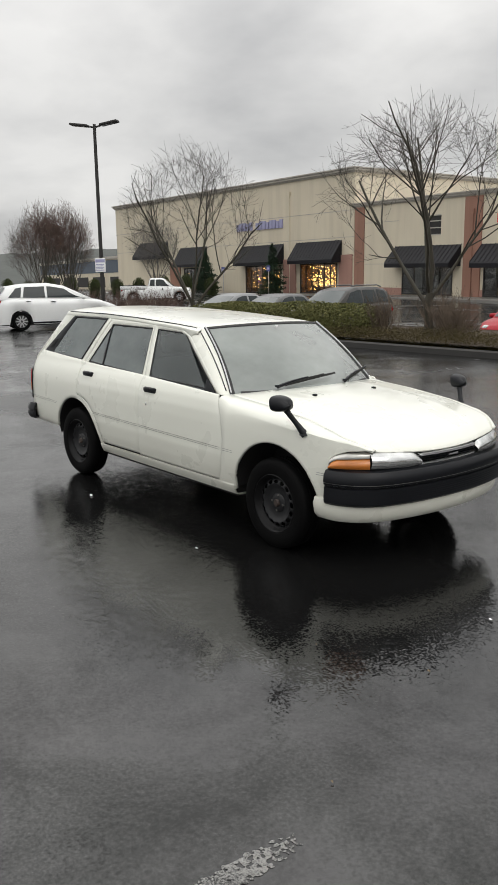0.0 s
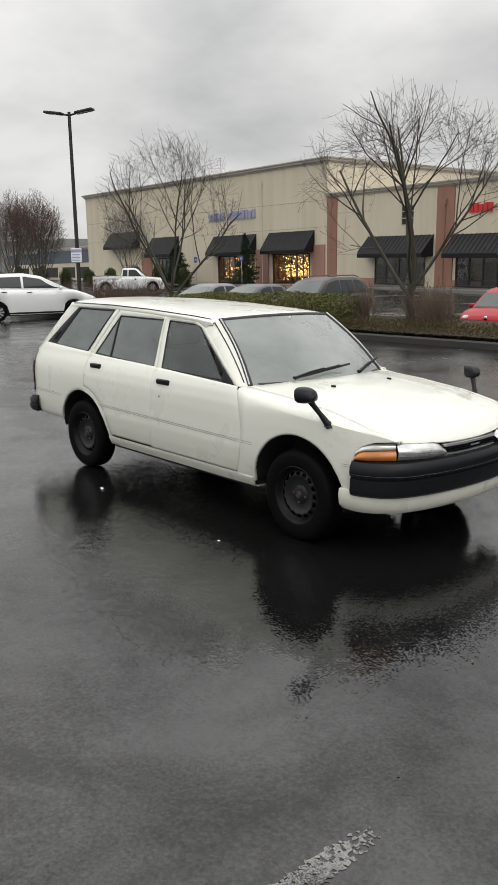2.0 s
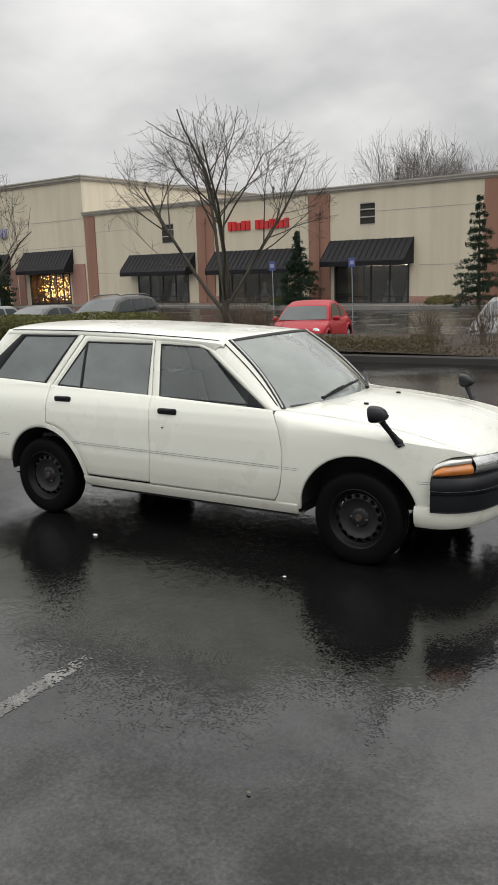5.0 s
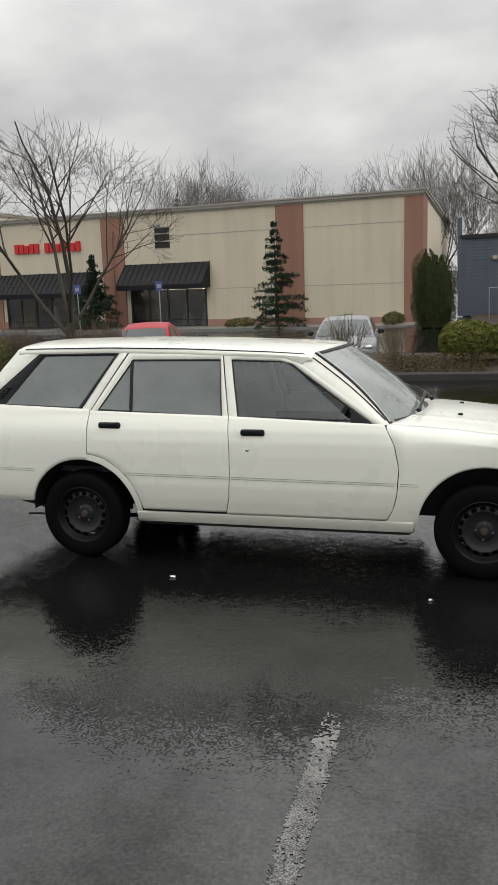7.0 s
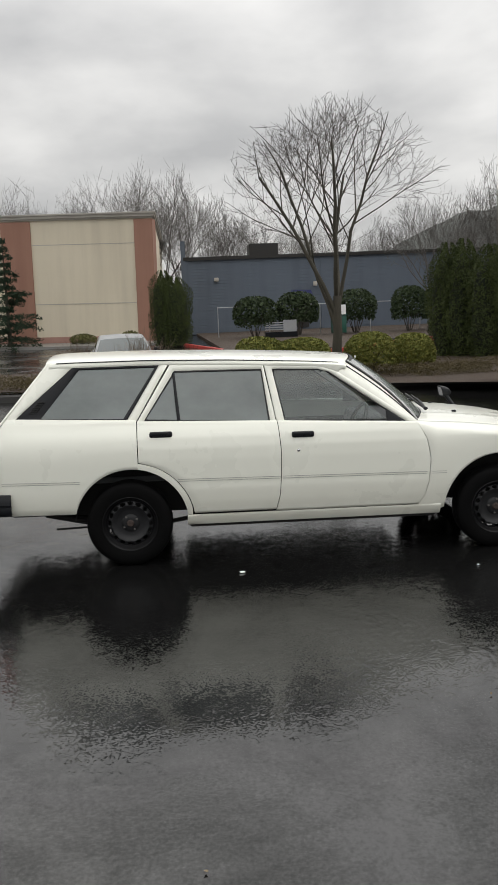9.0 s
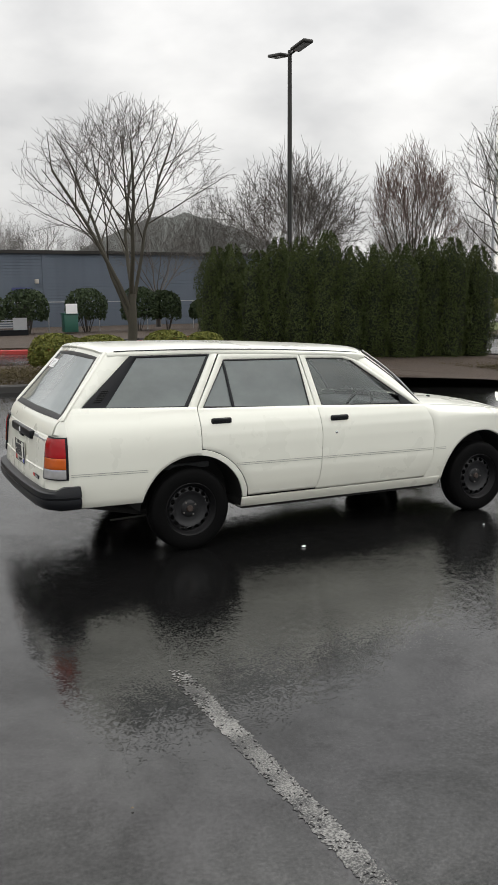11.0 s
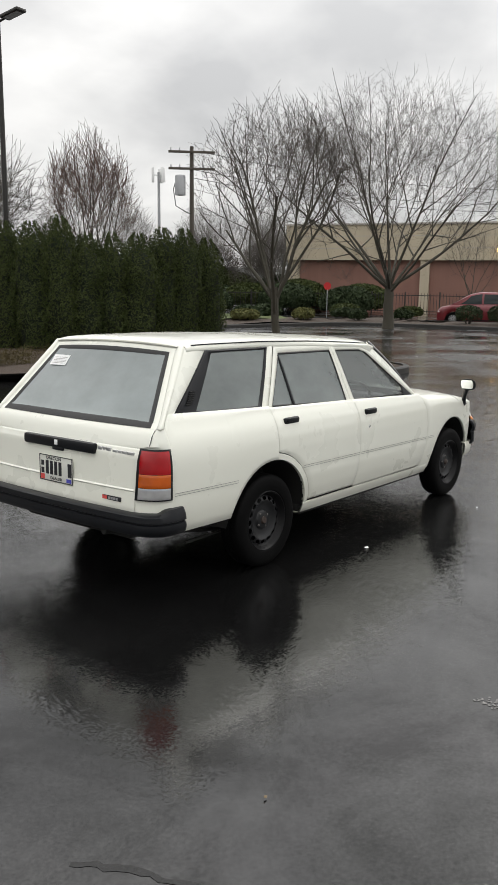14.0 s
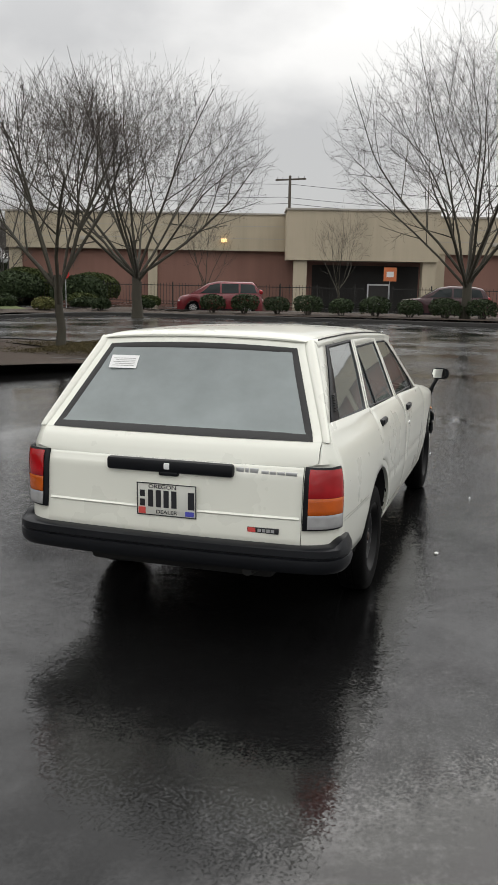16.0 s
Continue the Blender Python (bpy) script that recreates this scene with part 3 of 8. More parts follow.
tagged(part("lawn", bed_mesh(TURFBED, 0.2), TURF), "patch of rough winter grass beyond the hedge", "lawn", kind="structure")
kerb([(2.2, 28.5), (14, 26.6), (18.5, 23.5), (22.0, 23.4)], "kerb_3", "red painted fire lane kerb", REDKERB, closed=False)
kerb([(-1.0, 41.0), (2.2, 28.5)], "kerb_4", "red painted fire lane kerb", REDKERB, closed=False)
# pavement before the shops
bm = bmesh.new()
WALKWAY = [(-2.3, 40.0), (-1.2, 43.8), (-46.5, 50.9), (-90, 53.0), (-90, 49.0), (-46.8, 47.0)]
prism(bm, WALKWAY, -0.4, 0.0)
for v in bm.verts:
    v.co.z += height(v.co.x, v.co.y) + 0.1
tagged(part("pavement", bm, CONCRETE), "wet concrete pavement before the shops", "pavement", kind="structure")
bm = bmesh.new()
prism(bm, [(1.5, 30), (24, 25), (30, 51.2), (0.9, 51.2)], -0.9, -0.42)
tagged(part("apron", bm, MULCH), "dark planted ground before the slate building", "planting bed", kind="structure")


# ---- shops: x along the front, y towards the car park ----
def building(name, label, m, category="building"):
    return thing(name, label, category, m)


def awning(parent, x0, x1, top, low, deep=1.25, valance=0.32):
    """A black sloped awning with standing seams; its valance hangs at the front."""
    bm = bmesh.new()
    z1 = low + valance
    pts = [(0, top), (deep * 0.96, z1 + 0.08), (deep, z1), (deep, low), (deep - 0.03, low), (deep - 0.03, z1 - 0.02), (0, top - 0.06)]
    prism(bm, [(y, z) for y, z in pts], x0, x1, "x")
    for x in (x0, x1 - 0.03):
        prism(bm, [(0, low + 0.1), (0, top), (deep * 0.96, z1 + 0.08), (deep, z1), (deep, low)], x, x + 0.03, "x")
    a = part("awning", bm, AWNING, parent, "black sloped metal awning", smooth=False)
    n = max(3, int((x1 - x0) / 0.42))
    for i in range(n + 1):
        x = x0 + (x1 - x0) * i / n
        bm = bmesh.new()
        prism(bm, [(0.0, top + 0.05), (deep * 0.96, z1 + 0.13), (deep * 0.96, z1 + 0.07), (0.0, top - 0.01)], x - 0.02, x + 0.02, "x")
        part("seam", bm, AWNING, a, smooth=False)
    return a


def shopfront(parent, x0, x1, low, high, bays, wall=None):
    """Glazing in dark metal frames over a real recess."""
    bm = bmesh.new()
    # walls default to near black, an unlit room's shade put into colour
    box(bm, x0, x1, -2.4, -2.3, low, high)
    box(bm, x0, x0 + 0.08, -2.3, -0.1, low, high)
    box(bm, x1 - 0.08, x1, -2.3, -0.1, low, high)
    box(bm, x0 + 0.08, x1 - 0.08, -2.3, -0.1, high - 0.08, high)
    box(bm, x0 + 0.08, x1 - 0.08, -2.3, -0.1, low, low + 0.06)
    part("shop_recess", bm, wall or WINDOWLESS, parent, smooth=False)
    f = bmesh.new()
    box(f, x0, x1, -0.04, 0.07, high - 0.09, high)
    box(f, x0, x1, -0.04, 0.07, low, low + 0.12)
    box(f, x0 + 0.09, x1 - 0.09, -0.035, 0.062, low + 0.48, low + 0.54)
    box(f, x0, x0 + 0.09, -0.04, 0.068, low + 0.12, high - 0.09)
    box(f, x1 - 0.09, x1, -0.04, 0.068, low + 0.12, high - 0.09)
    frame_ob = part("shop_window", f, METAL, parent, "dark framed shop window", smooth=False)
    for i in range(1, bays):
        x = x0 + (x1 - x0) * i / bays
        bm = bmesh.new()
        box(bm, x - 0.04, x + 0.04, -0.03, 0.066, low + 0.12, high - 0.09)
        part("mullion", bm, METAL, frame_ob, smooth=False)
    for i in range(bays):
        a, b = x0 + (x1 - x0) * i / bays, x0 + (x1 - x0) * (i + 1) / bays
        bm = bmesh.new()
        box(bm, a + 0.04, b - 0.04, 0.0, 0.01, low + 0.1, high - 0.08)
        p = part("pane", bm, SHOPGLASS, frame_ob, smooth=False)
        p.visible_shadow = False
    return frame_ob


def wall_with_openings(parent, x0, x1, z0, z1, openings, material, thick=0.35):
    """A wall in y from -thick to 0, with holes (xa, xb, za, zb) through it."""
    xs = sorted({x0, x1} | {v for o in openings for v in o[:2]})
    zs = sorted({z0, z1} | {v for o in openings for v in o[2:]})
    bm = bmesh.new()
    verts = {}
    def vert(x, y, z):
        k = (round(x, 4), round(y, 4), round(z, 4))
        if k not in verts:
            verts[k] = bm.verts.new(k)
        return verts[k]
    def solid(i, j):
        if not (0 <= i < len(xs) - 1 and 0 <= j < len(zs) - 1):
            return False
        cx, cz = (xs[i] + xs[i + 1]) / 2, (zs[j] + zs[j + 1]) / 2
        return not any(a < cx < b and c < cz < d for a, b, c, d in openings)
    for i in range(len(xs) - 1):
        for j in range(len(zs) - 1):
            if not solid(i, j):
                continue
            a, b, c, d = xs[i], xs[i + 1], zs[j], zs[j + 1]
            bm.faces.new([vert(a, 0, c), vert(b, 0, c), vert(b, 0, d), vert(a, 0, d)])
            bm.faces.new([vert(a, -thick, d), vert(b, -thick, d), vert(b, -thick, c), vert(a, -thick, c)])
            for di, dj, q in ((-1, 0, (a, c, a, d)), (1, 0, (b, d, b, c)), (0, -1, (b, c, a, c)), (0, 1, (a, d, b, d))):
                if not solid(i + di, j + dj):
                    p, r, s, t = q
                    bm.faces.new([vert(p, 0, r), vert(s, 0, t), vert(s, -thick, t), vert(p, -thick, r)])
    bmesh.ops.recalc_face_normals(bm, faces=bm.faces)
    return part("wall", bm, material, parent, smooth=False)


def block(parent, name, material, *b, label=""):
    return part(name, a_box(*b), material, parent, label, smooth=False)


def high_vent(parent, x0, x1, z0, z1):
    bm = bmesh.new()
    box(bm, x0, x1, -0.2, -0.15, z0, z1)
    for z in (z0, z0 + (z1 - z0) / 3, z0 + 2 * (z1 - z0) / 3, z1 - 0.08):
        box(bm, x0, x1, -0.1, 0.03, z, z + 0.08)
    v = part("high_window", bm, CORNICE, parent, "small three-part high window", smooth=False)
    for k in range(3):
        z = z0 + (z1 - z0) * k / 3
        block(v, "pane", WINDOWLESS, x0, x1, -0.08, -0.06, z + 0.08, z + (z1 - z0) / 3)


def bars(parent, x0, x1, z0, z1, count, material, name="sign_bar", gaps=()):
    """Raised letters become plain bars of their size."""
    w = (x1 - x0) / count
    for i in range(count):
        if i in gaps:
            continue
        hi = z1 if i % 3 != 1 else z0 + (z1 - z0) * 0.84
        block(parent, name, material, x0 + w * i + 0.1 * w, x0 + w * (i + 1) - 0.12 * w, 0.0, 0.14, z0, hi)


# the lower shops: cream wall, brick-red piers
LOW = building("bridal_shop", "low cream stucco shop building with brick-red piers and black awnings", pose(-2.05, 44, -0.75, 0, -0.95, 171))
openings = [(13.7, 19.4, 0.12, 2.75), (23.4, 30.0, 0.12, 2.6), (33.2, 39.0, 0.12, 2.6), (16.25, 17.4, 5.2, 6.65), (34.65, 36.0, 4.75, 6.3)]
wall_with_openings(LOW, -0.3, 45.6, -0.4, 7.45, openings, CREAM)
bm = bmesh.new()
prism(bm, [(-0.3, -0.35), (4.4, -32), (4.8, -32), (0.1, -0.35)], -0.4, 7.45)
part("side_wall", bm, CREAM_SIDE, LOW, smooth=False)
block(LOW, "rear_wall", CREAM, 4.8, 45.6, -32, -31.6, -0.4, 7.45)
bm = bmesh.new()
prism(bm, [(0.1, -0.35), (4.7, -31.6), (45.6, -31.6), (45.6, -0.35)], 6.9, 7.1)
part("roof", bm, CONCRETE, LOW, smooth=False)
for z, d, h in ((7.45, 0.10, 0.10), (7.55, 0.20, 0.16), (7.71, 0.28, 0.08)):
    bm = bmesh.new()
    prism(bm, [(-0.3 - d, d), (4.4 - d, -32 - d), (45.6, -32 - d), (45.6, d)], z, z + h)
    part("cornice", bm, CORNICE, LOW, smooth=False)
for x0, x1 in ((-0.3, 0.75), (6.95, 8.75), (19.75, 21.5), (30.35, 32.1), (44.1, 45.4)):
    block(LOW, "pier", BRICKRED, x0 - (0.05 if x0 < 0 else 0), x1, 0.0, 0.09, -0.4, 7.4)
block(LOW, "side_pier", BRICKRED, -0.35, -0.3, -1.0, 0.0, -0.4, 7.4)
LOWBASE = [(0.75, 6.95), (8.75, 13.65), (30.0, 30.35), (39.0, 44.1)]
for x0, x1 in LOWBASE:
    block(LOW, "plinth", ROSE, x0, x1, 0.0, 0.05, -0.4, 0.62)
for z in (2.55, 6.02):
    for x0, x1 in ((0.75, 6.95), (8.75, 13.0) if z < 3 else (8.75, 16.2), (39.6, 44.1)):
        block(LOW, "reveal_strip", CORNICE, x0, x1, 0.0, 0.012, z, z + 0.045)
high_vent(LOW, 16.25, 17.4, 5.2, 6.65)
high_vent(LOW, 34.65, 36.0, 4.75, 6.3)
awning(LOW, 13.4, 19.75, 4.3, 2.6)
awning(LOW, 22.2, 30.3, 3.95, 2.25)
awning(LOW, 32.4, 39.9, 3.98, 2.28)
for f, (x0, x1, hi, bays) in enumerate(((13.7, 19.4, 2.75, 4), (23.4, 30.0, 2.6, 5), (33.2, 39.0, 2.6, 4))):
    w = shopfront(LOW, x0, x1, 0.12, hi, bays)
    bm = bmesh.new()
    a, b = ((17.7, 18.9), (28.3, 29.6), (37.6, 38.5))[f]
    grid(bm, [[(a + (b - a) * u, -0.9 + 0.06 * math.sin(u * 40), z) for u in spread(0, 1, 30)] for z in (0.2, hi - 0.12)])
    part("curtain", bm, CLOTH_YELLOW_LIT if f < 2 else GOWN, w, "hanging curtain in the shop window")
    for x in ((14.3, 15.8), (25.0, 26.5), (34.5, 36.0))[f]:
        bm = bmesh.new()
        lathe(bm, [(0.42, 0.2), (0.36, 0.5), (0.22, 0.95), (0.15, 1.15), (0.19, 1.45), (0.12, 1.62), (0.0, 1.66)], axis="z", steps=14, centre=(x, -1.1, 0.02))
        part("display_gown", bm, GOWN, w, "white gown on a display stand")
    bm = bmesh.new()
    box(bm, x0 + 0.5, x1 - 0.5, -1.6, -1.5, hi - 0.16, hi - 0.12)
    part("shop_light", bm, SHOP_TUBE, w, "warm shop light")
bars(LOW, 23.2, 28.9, 5.4, 6.05, 13, SIGNRED, gaps=(7,))
for x in (20.6, 31.2):
    bm = bmesh.new()
    tube(bm, [(x, 0.14, 0.2), (x, 0.14, 6.2)], 0.05, 8)
    box(bm, x - 0.14, x + 0.14, 0.09, 0.26, 6.1, 6.5)
    part("downpipe", bm, BRICKRED, LOW, "painted downpipe")

# the taller lighting shop
TALL = building("lighting_shop", "tall cream stucco shop building with black awnings over lit windows", pose(-46.9, 51.05, -0.15, 0, 0, 177.2))
openings = [(2.2, 7.4, 0.15, 2.9), (10.4, 16.2, 0.15, 2.9), (23.9, 28.2, 0.15, 2.9)]
wall_with_openings(TALL, 0, 44.4, -0.4, 10.6, openings, CREAM)
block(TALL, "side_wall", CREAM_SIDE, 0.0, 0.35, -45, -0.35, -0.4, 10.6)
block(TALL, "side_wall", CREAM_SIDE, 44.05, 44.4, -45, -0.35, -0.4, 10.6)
block(TALL, "rear_wall", CREAM, 0.35, 44.05, -45, -44.6, -0.4, 10.6)
block(TALL, "roof", CONCRETE, 0.35, 44.05, -44.6, -0.35, 9.5, 9.7)
for z, d, h in ((10.6, 0.12, 0.14), (10.74, 0.26, 0.2), (10.94, 0.36, 0.1)):
    block(TALL, "cornice", CORNICE, -d, 44.4 + d, -45 - d, d, z, z + h)
block(TALL, "reveal_strip", CORNICE, 0.0, 44.4, 0.0, 0.015, 7.4, 7.46)
block(TALL, "reveal_strip", CORNICE, 0.0, 44.4, 0.0, 0.015, 5.1, 5.15)
for x0, x1, z1 in ((0.2, 1.9, 3.6), (8.0, 9.9, 3.4), (29.0, 31.2, 3.6)):
    block(TALL, "pier", ROSE if x0 < 20 else BRICKRED, x0, x1, 0.0, 0.12, -0.4, z1)
awning(TALL, 1.6, 7.9, 4.9, 2.9)
awning(TALL, 9.9, 16.8, 4.9, 2.9)
awning(TALL, 23.4, 28.8, 5.2, 3.0)
awning(TALL, 31.6, 38.2, 6.1, 4.1)
bm = bmesh.new()
tube(bm, [(8.9, 0.1, 0.2), (8.9, 0.1, 9.5)], 0.05, 8)
box(bm, 8.76, 9.04, 0.02, 0.2, 9.3, 9.7)
part("downpipe", bm, CREAM, TALL, "cream painted downpipe")
random.seed(21)
for f, (x0, x1) in enumerate(((2.2, 7.4), (10.4, 16.2), (23.9, 28.2))):
    w = shopfront(TALL, x0, x1, 0.15, 2.9, 6, WARM_WALL if f < 2 else None)
    for i in range(190 if f < 2 else 20):
        x, y, z = random.uniform(x0 + 0.2, x1 - 0.2), random.uniform(-2.1, -0.4), random.uniform(0.5, 2.7) if i % 3 else random.uniform(0.9, 1.8)
        bm = bmesh.new()
        r = random.uniform(0.03, 0.075) * (1.0 if f == 0 else 0.8)
        lathe(bm, [(0, r), (r * 0.7, r * 0.7), (r, 0), (r * 0.6, -r * 0.8), (0, -r)], axis="z", steps=8, centre=(x, y, z))
        part("hanging_lamp", bm, BULB if i % 17 or f != 1 else BULB_VIOLET, w)
    if f == 0:
        bm = bmesh.new()
        for i in range(9):
            box(bm, x0 + 0.3 + 0.52 * i, x0 + 0.58 + 0.52 * i, -1.3, -1.2, 0.75 + 0.1 * (i % 3), 1.2 + 0.08 * (i % 2))
        part("lamp_panel", bm, TUBE_WARM, w, "row of lit lamp shades")
bars(TALL, 9.9, 17.6, 6.45, 7.25, 14, SIGNVIOLET, gaps=(8,))
# service door under the end awning
block(TALL, "service_door", TAN, 32.2, 34.6, 0.0, 0.06, -0.2, 2.3, label="tan service door")
block(TALL, "service_door", TAN, 35.2, 36.2, 0.0, 0.06, -0.2, 2.3, label="tan service door")

# low pale building further along
FARSHOP = building("far_building", "pale low building with a dark band beyond the car park", pose(-62, 57, -0.1, 0, 0, 168))
block(FARSHOP, "wall", CREAM, 30, 110, -30, 0, -0.3, 5.2)
block(FARSHOP, "roof", CORNICE, 29.8, 110.2, -30.2, 0.2, 5.2, 5.6)
block(FARSHOP, "dark_band", SIDING, 30, 110, 0.0, 0.05, 2.9, 5.0)
for i in range(7):
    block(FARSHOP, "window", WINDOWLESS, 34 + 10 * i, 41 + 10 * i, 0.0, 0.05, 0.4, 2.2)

# slate-coloured building with lap siding
SLATE = building("slate_building", "low slate-blue building with lap siding and a dark flat roof edge", pose(0.4, 51.4, -0.5))
block(SLATE, "wall", SIDING, 0, 30, 0.06, 18, 0, 5.0)
block(SLATE, "roof_edge", METAL, -0.15, 30.2, -0.12, 18.2, 5.0, 5.22)
block(SLATE, "corner_post", SIDING, -0.3, 0.0, -0.1, 0.3, 0, 6.3)
block(SLATE, "corner_board", SIDING, 0.0, 0.16, -0.02, 0.06, 0, 5.0)
block(SLATE, "corner_board", SIDING, 9.3, 9.5, -0.02, 0.06, 0, 5.0)
for i in range(25):
    bm = bmesh.new()
    z = 0.2 * i
    prism(bm, [(0.06, z), (0.03, z + 0.005), (0.05, z + 0.2), (0.06, z + 0.2)], 0.16, 30.0, "x")
    part("siding_board", bm, SIDING, SLATE, smooth=False)
bm = bmesh.new(); box(bm, 1.9, 2.2, -0.2, 0.0, 3.55, 3.8, 0.03); part("wall_lamp", bm, CORNICE, SLATE, "small pale wall lamp")
bm = bmesh.new(); prism(bm, [(-0.9, 2.2), (0.0, 2.75), (0.0, 2.2)], 7.2, 8.6, "x"); part("door_awning", bm, BLUETARP, SLATE, "navy canvas awning over a doorway", smooth=False)
# flat near-black sheet; the shade inside the doorway is its colour
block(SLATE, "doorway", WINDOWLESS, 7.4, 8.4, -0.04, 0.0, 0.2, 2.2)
bm = bmesh.new(); box(bm, 8.75, 9.0, -0.25, -0.02, 3.0, 3.3, 0.03); part("wall_lamp", bm, CORNICE, SLATE)
bm = bmesh.new(); box(bm, 4.7, 6.8, 3, 5, 5.22, 6.2, 0.05); part("roof_unit", bm, METAL, SLATE, "dark roof-top air unit", smooth=False)

# the long brick-and-tan store across the far stalls: its front faces along -x
MALL = building("brick_store", "long low store with brick-red panels under a tan parapet", pose(51.4, 17, -0.1, 0, 0, 18))
block(MALL, "wall", BRICKWALL, 0.4, 12, -60, 16.5, -0.4, 3.7)
block(MALL, "end_wall", TAN, 0.2, 12, 16.5, 17.4, -0.4, 3.7)
block(MALL, "parapet", TAN, 0.0, 12.2, -60, 17.5, 3.68, 6.15)
block(MALL, "parapet_cap", CORNICE, -0.08, 12.3, -60.1, 17.6, 6.15, 6.27)
for z in (4.5, 5.35):
    block(MALL, "reveal_strip", CORNICE, -0.012, 0.0, -60, 17.5, z, z + 0.04)
block(MALL, "entrance_canopy", TAN, -3.2, 0.0, -12.4, -2.2, 3.05, 6.3)
block(MALL, "canopy_cap", CORNICE, -3.3, 0.0, -12.5, -2.1, 6.3, 6.42)
for y0, y1 in ((6.85, 7.5), (-13.6, -12.5), (-24.0, -23.2), (-36.0, -35.0)):
    block(MALL, "pillar", TAN, 0.1, 0.4, y0, y1, -0.4, 3.7)
for y0, y1 in ((-3.6, -2.7), (-12.3, -11.4)):
    block(MALL, "canopy_pillar", TAN, -3.0, -2.2, y0, y1, -0.4, 3.05)
# thin near-black sheet: the deep shade under the canopy, as a surface
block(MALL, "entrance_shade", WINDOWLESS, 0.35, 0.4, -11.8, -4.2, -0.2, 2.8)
block(MALL, "entrance_door", METAL, 0.28, 0.35, -10.5, -5.5, 0.0, 2.4)
for y in (12.0, 2.1, -17.0):
    bm = bmesh.new(); box(bm, -0.25, 0.0, y - 0.2, y + 0.2, 4.25, 4.5, 0.03); part("wall_lamp", bm, TUBE_WARM if y == 2.1 else CORNICE, MALL, "wall lamp under the parapet")

# ---- the white station wagon: x forward, y to its left, z up from the tarmac ----
SIDE = [(0.24, 0.78), (0.30, 0.80), (0.345, 0.814), (0.42, 0.832), (0.50, 0.8425), (0.525, 0.8445), (0.545, 0.8435), (0.60, 0.8455), (0.72, 0.847), (0.80, 0.842), (0.87, 0.825), (0.92, 0.80), (0.96, 0.772), (1.02, 0.752)]
SLOPE = [(0.92, 0.776), (1.0, 0.745), (1.2, 0.668), (1.34, 0.606), (1.40, 0.575)]
ROOF_EDGE = [(-1.78, 1.384), (-1.65, 1.389), (-1.1, 1.392), (-0.55, 1.379), (0.0, 1.354), (0.2, 1.34), (0.32, 1.325)]
HOOD_EDGE = [(0.7, 0.915), (1.1, 0.888), (1.5, 0.845), (1.72, 0.80), (1.85, 0.762), (1.96, 0.714)]
ARCH_F, ARCH_R = (1.303, 0.295, 0.384), (-1.245, 0.29, 0.38)


def taper(x):
    d = 0.0
    if x > 0.9:
        d += 0.045 * ((x - 0.9) / 0.8) ** 2
    if x > 1.7:
        d += 0.135 * ((x - 1.7) / 0.25) ** 1.5
    if x < -1.2:
        d += 0.032 * ((-1.2 - x) / 0.9) ** 2
    return d


def side(x, z):
    return between(SIDE, z) - taper(x)


def upper(x, z):
    return between(SLOPE, z) - 0.6 * taper(x)


def belt(x):
    return 0.936 - 0.036 * x


def arch(a, x):
    cx, cz, r = a
    d = r * r - (x - cx) ** 2
    return cz + math.sqrt(d) if d > 0 else None


wagon = thing("station_wagon", "cream-white 1980s station wagon with black steel wheels parked on wet asphalt", "car",
              Matrix.Translation((0, 0.06, -0.0206)) @ Matrix(((0.99987, -0.00023, 0.0162, 0), (0, 0.9999, 0.014, 0), (-0.0162, -0.014, 0.99977, 0), (0, 0, 0, 1))) @ Matrix.Diagonal((1, 0.965, 1, 1)))


def skin(ob, thick=0.012, offset=-1):
    s = ob.modifiers.new("thickness", "SOLIDIFY")
    s.thickness, s.offset = thick, offset
    w = ob.modifiers.new("flat_faces", "WEIGHTED_NORMAL")
    w.weight, w.keep_sharp = 80, True
    return ob


def pair(name, build, material, parent=None, label="", thick=0.0, smooth=True, under=None):
    """A part on each flank: build(bm, s) makes it for the right flank, and the left one mirrors it. Returns both."""
    made = []
    for s in (-1, 1):
        bm = bmesh.new()
        build(bm)
        for v in bm.verts:
            v.co.y *= -s
        if s == 1:
            bmesh.ops.reverse_faces(bm, faces=bm.faces)
        p = parent if parent is not None else (under[len(made)] if under else wagon)
        ob = part(name, bm, material, p, label, smooth)
        if thick:
            skin(ob, thick)
        made.append(ob)
    return made


def flank(xs, z0, z1, nz=12, tops=None):
    """Rows of skin points for stations along x, from z0(x) up to z1(x); tops(x) adds points that roll over to the bonnet."""
    rows = []
    for x in xs:
        a, b = z0(x), z1(x)
        row = [(x, side(x, a + (b - a) * i / nz), a + (b - a) * i / nz) for i in range(nz + 1)]
        if tops:
            row += tops(x)
        rows.append(row)
    return rows


GAP = 0.0028
ZS = sorted(set(spread(0.30, 0.97, 16) + [0.525, 0.545]))


# doors: edges follow the shut lines
def door_rows(left, right, low, n=10):
    rows = []
    for i in range(n + 1):
        u = i / n
        row = []
        for j in range(41):
            x = left(0.6) + (right(0.6) - left(0.6)) * u
            z0, z1 = low, belt(x) + 0.012
            z = z0 + (z1 - z0) * j / 40
            x = left(z) + (right(z) - left(z)) * u
            row.append((x, side(x, z), z))
        rows.append(row)
    return rows


SPLIT = [(0.30, -0.285), (0.35, -0.262), (0.45, -0.238), (0.6, -0.228), (0.75, -0.226), (0.97, -0.243)]
FRONT_SHUT = [(0.30, 0.70), (0.335, 0.735), (0.40, 0.775), (0.5, 0.80), (0.66, 0.812), (0.8, 0.785), (0.92, 0.724), (0.97, 0.70)]


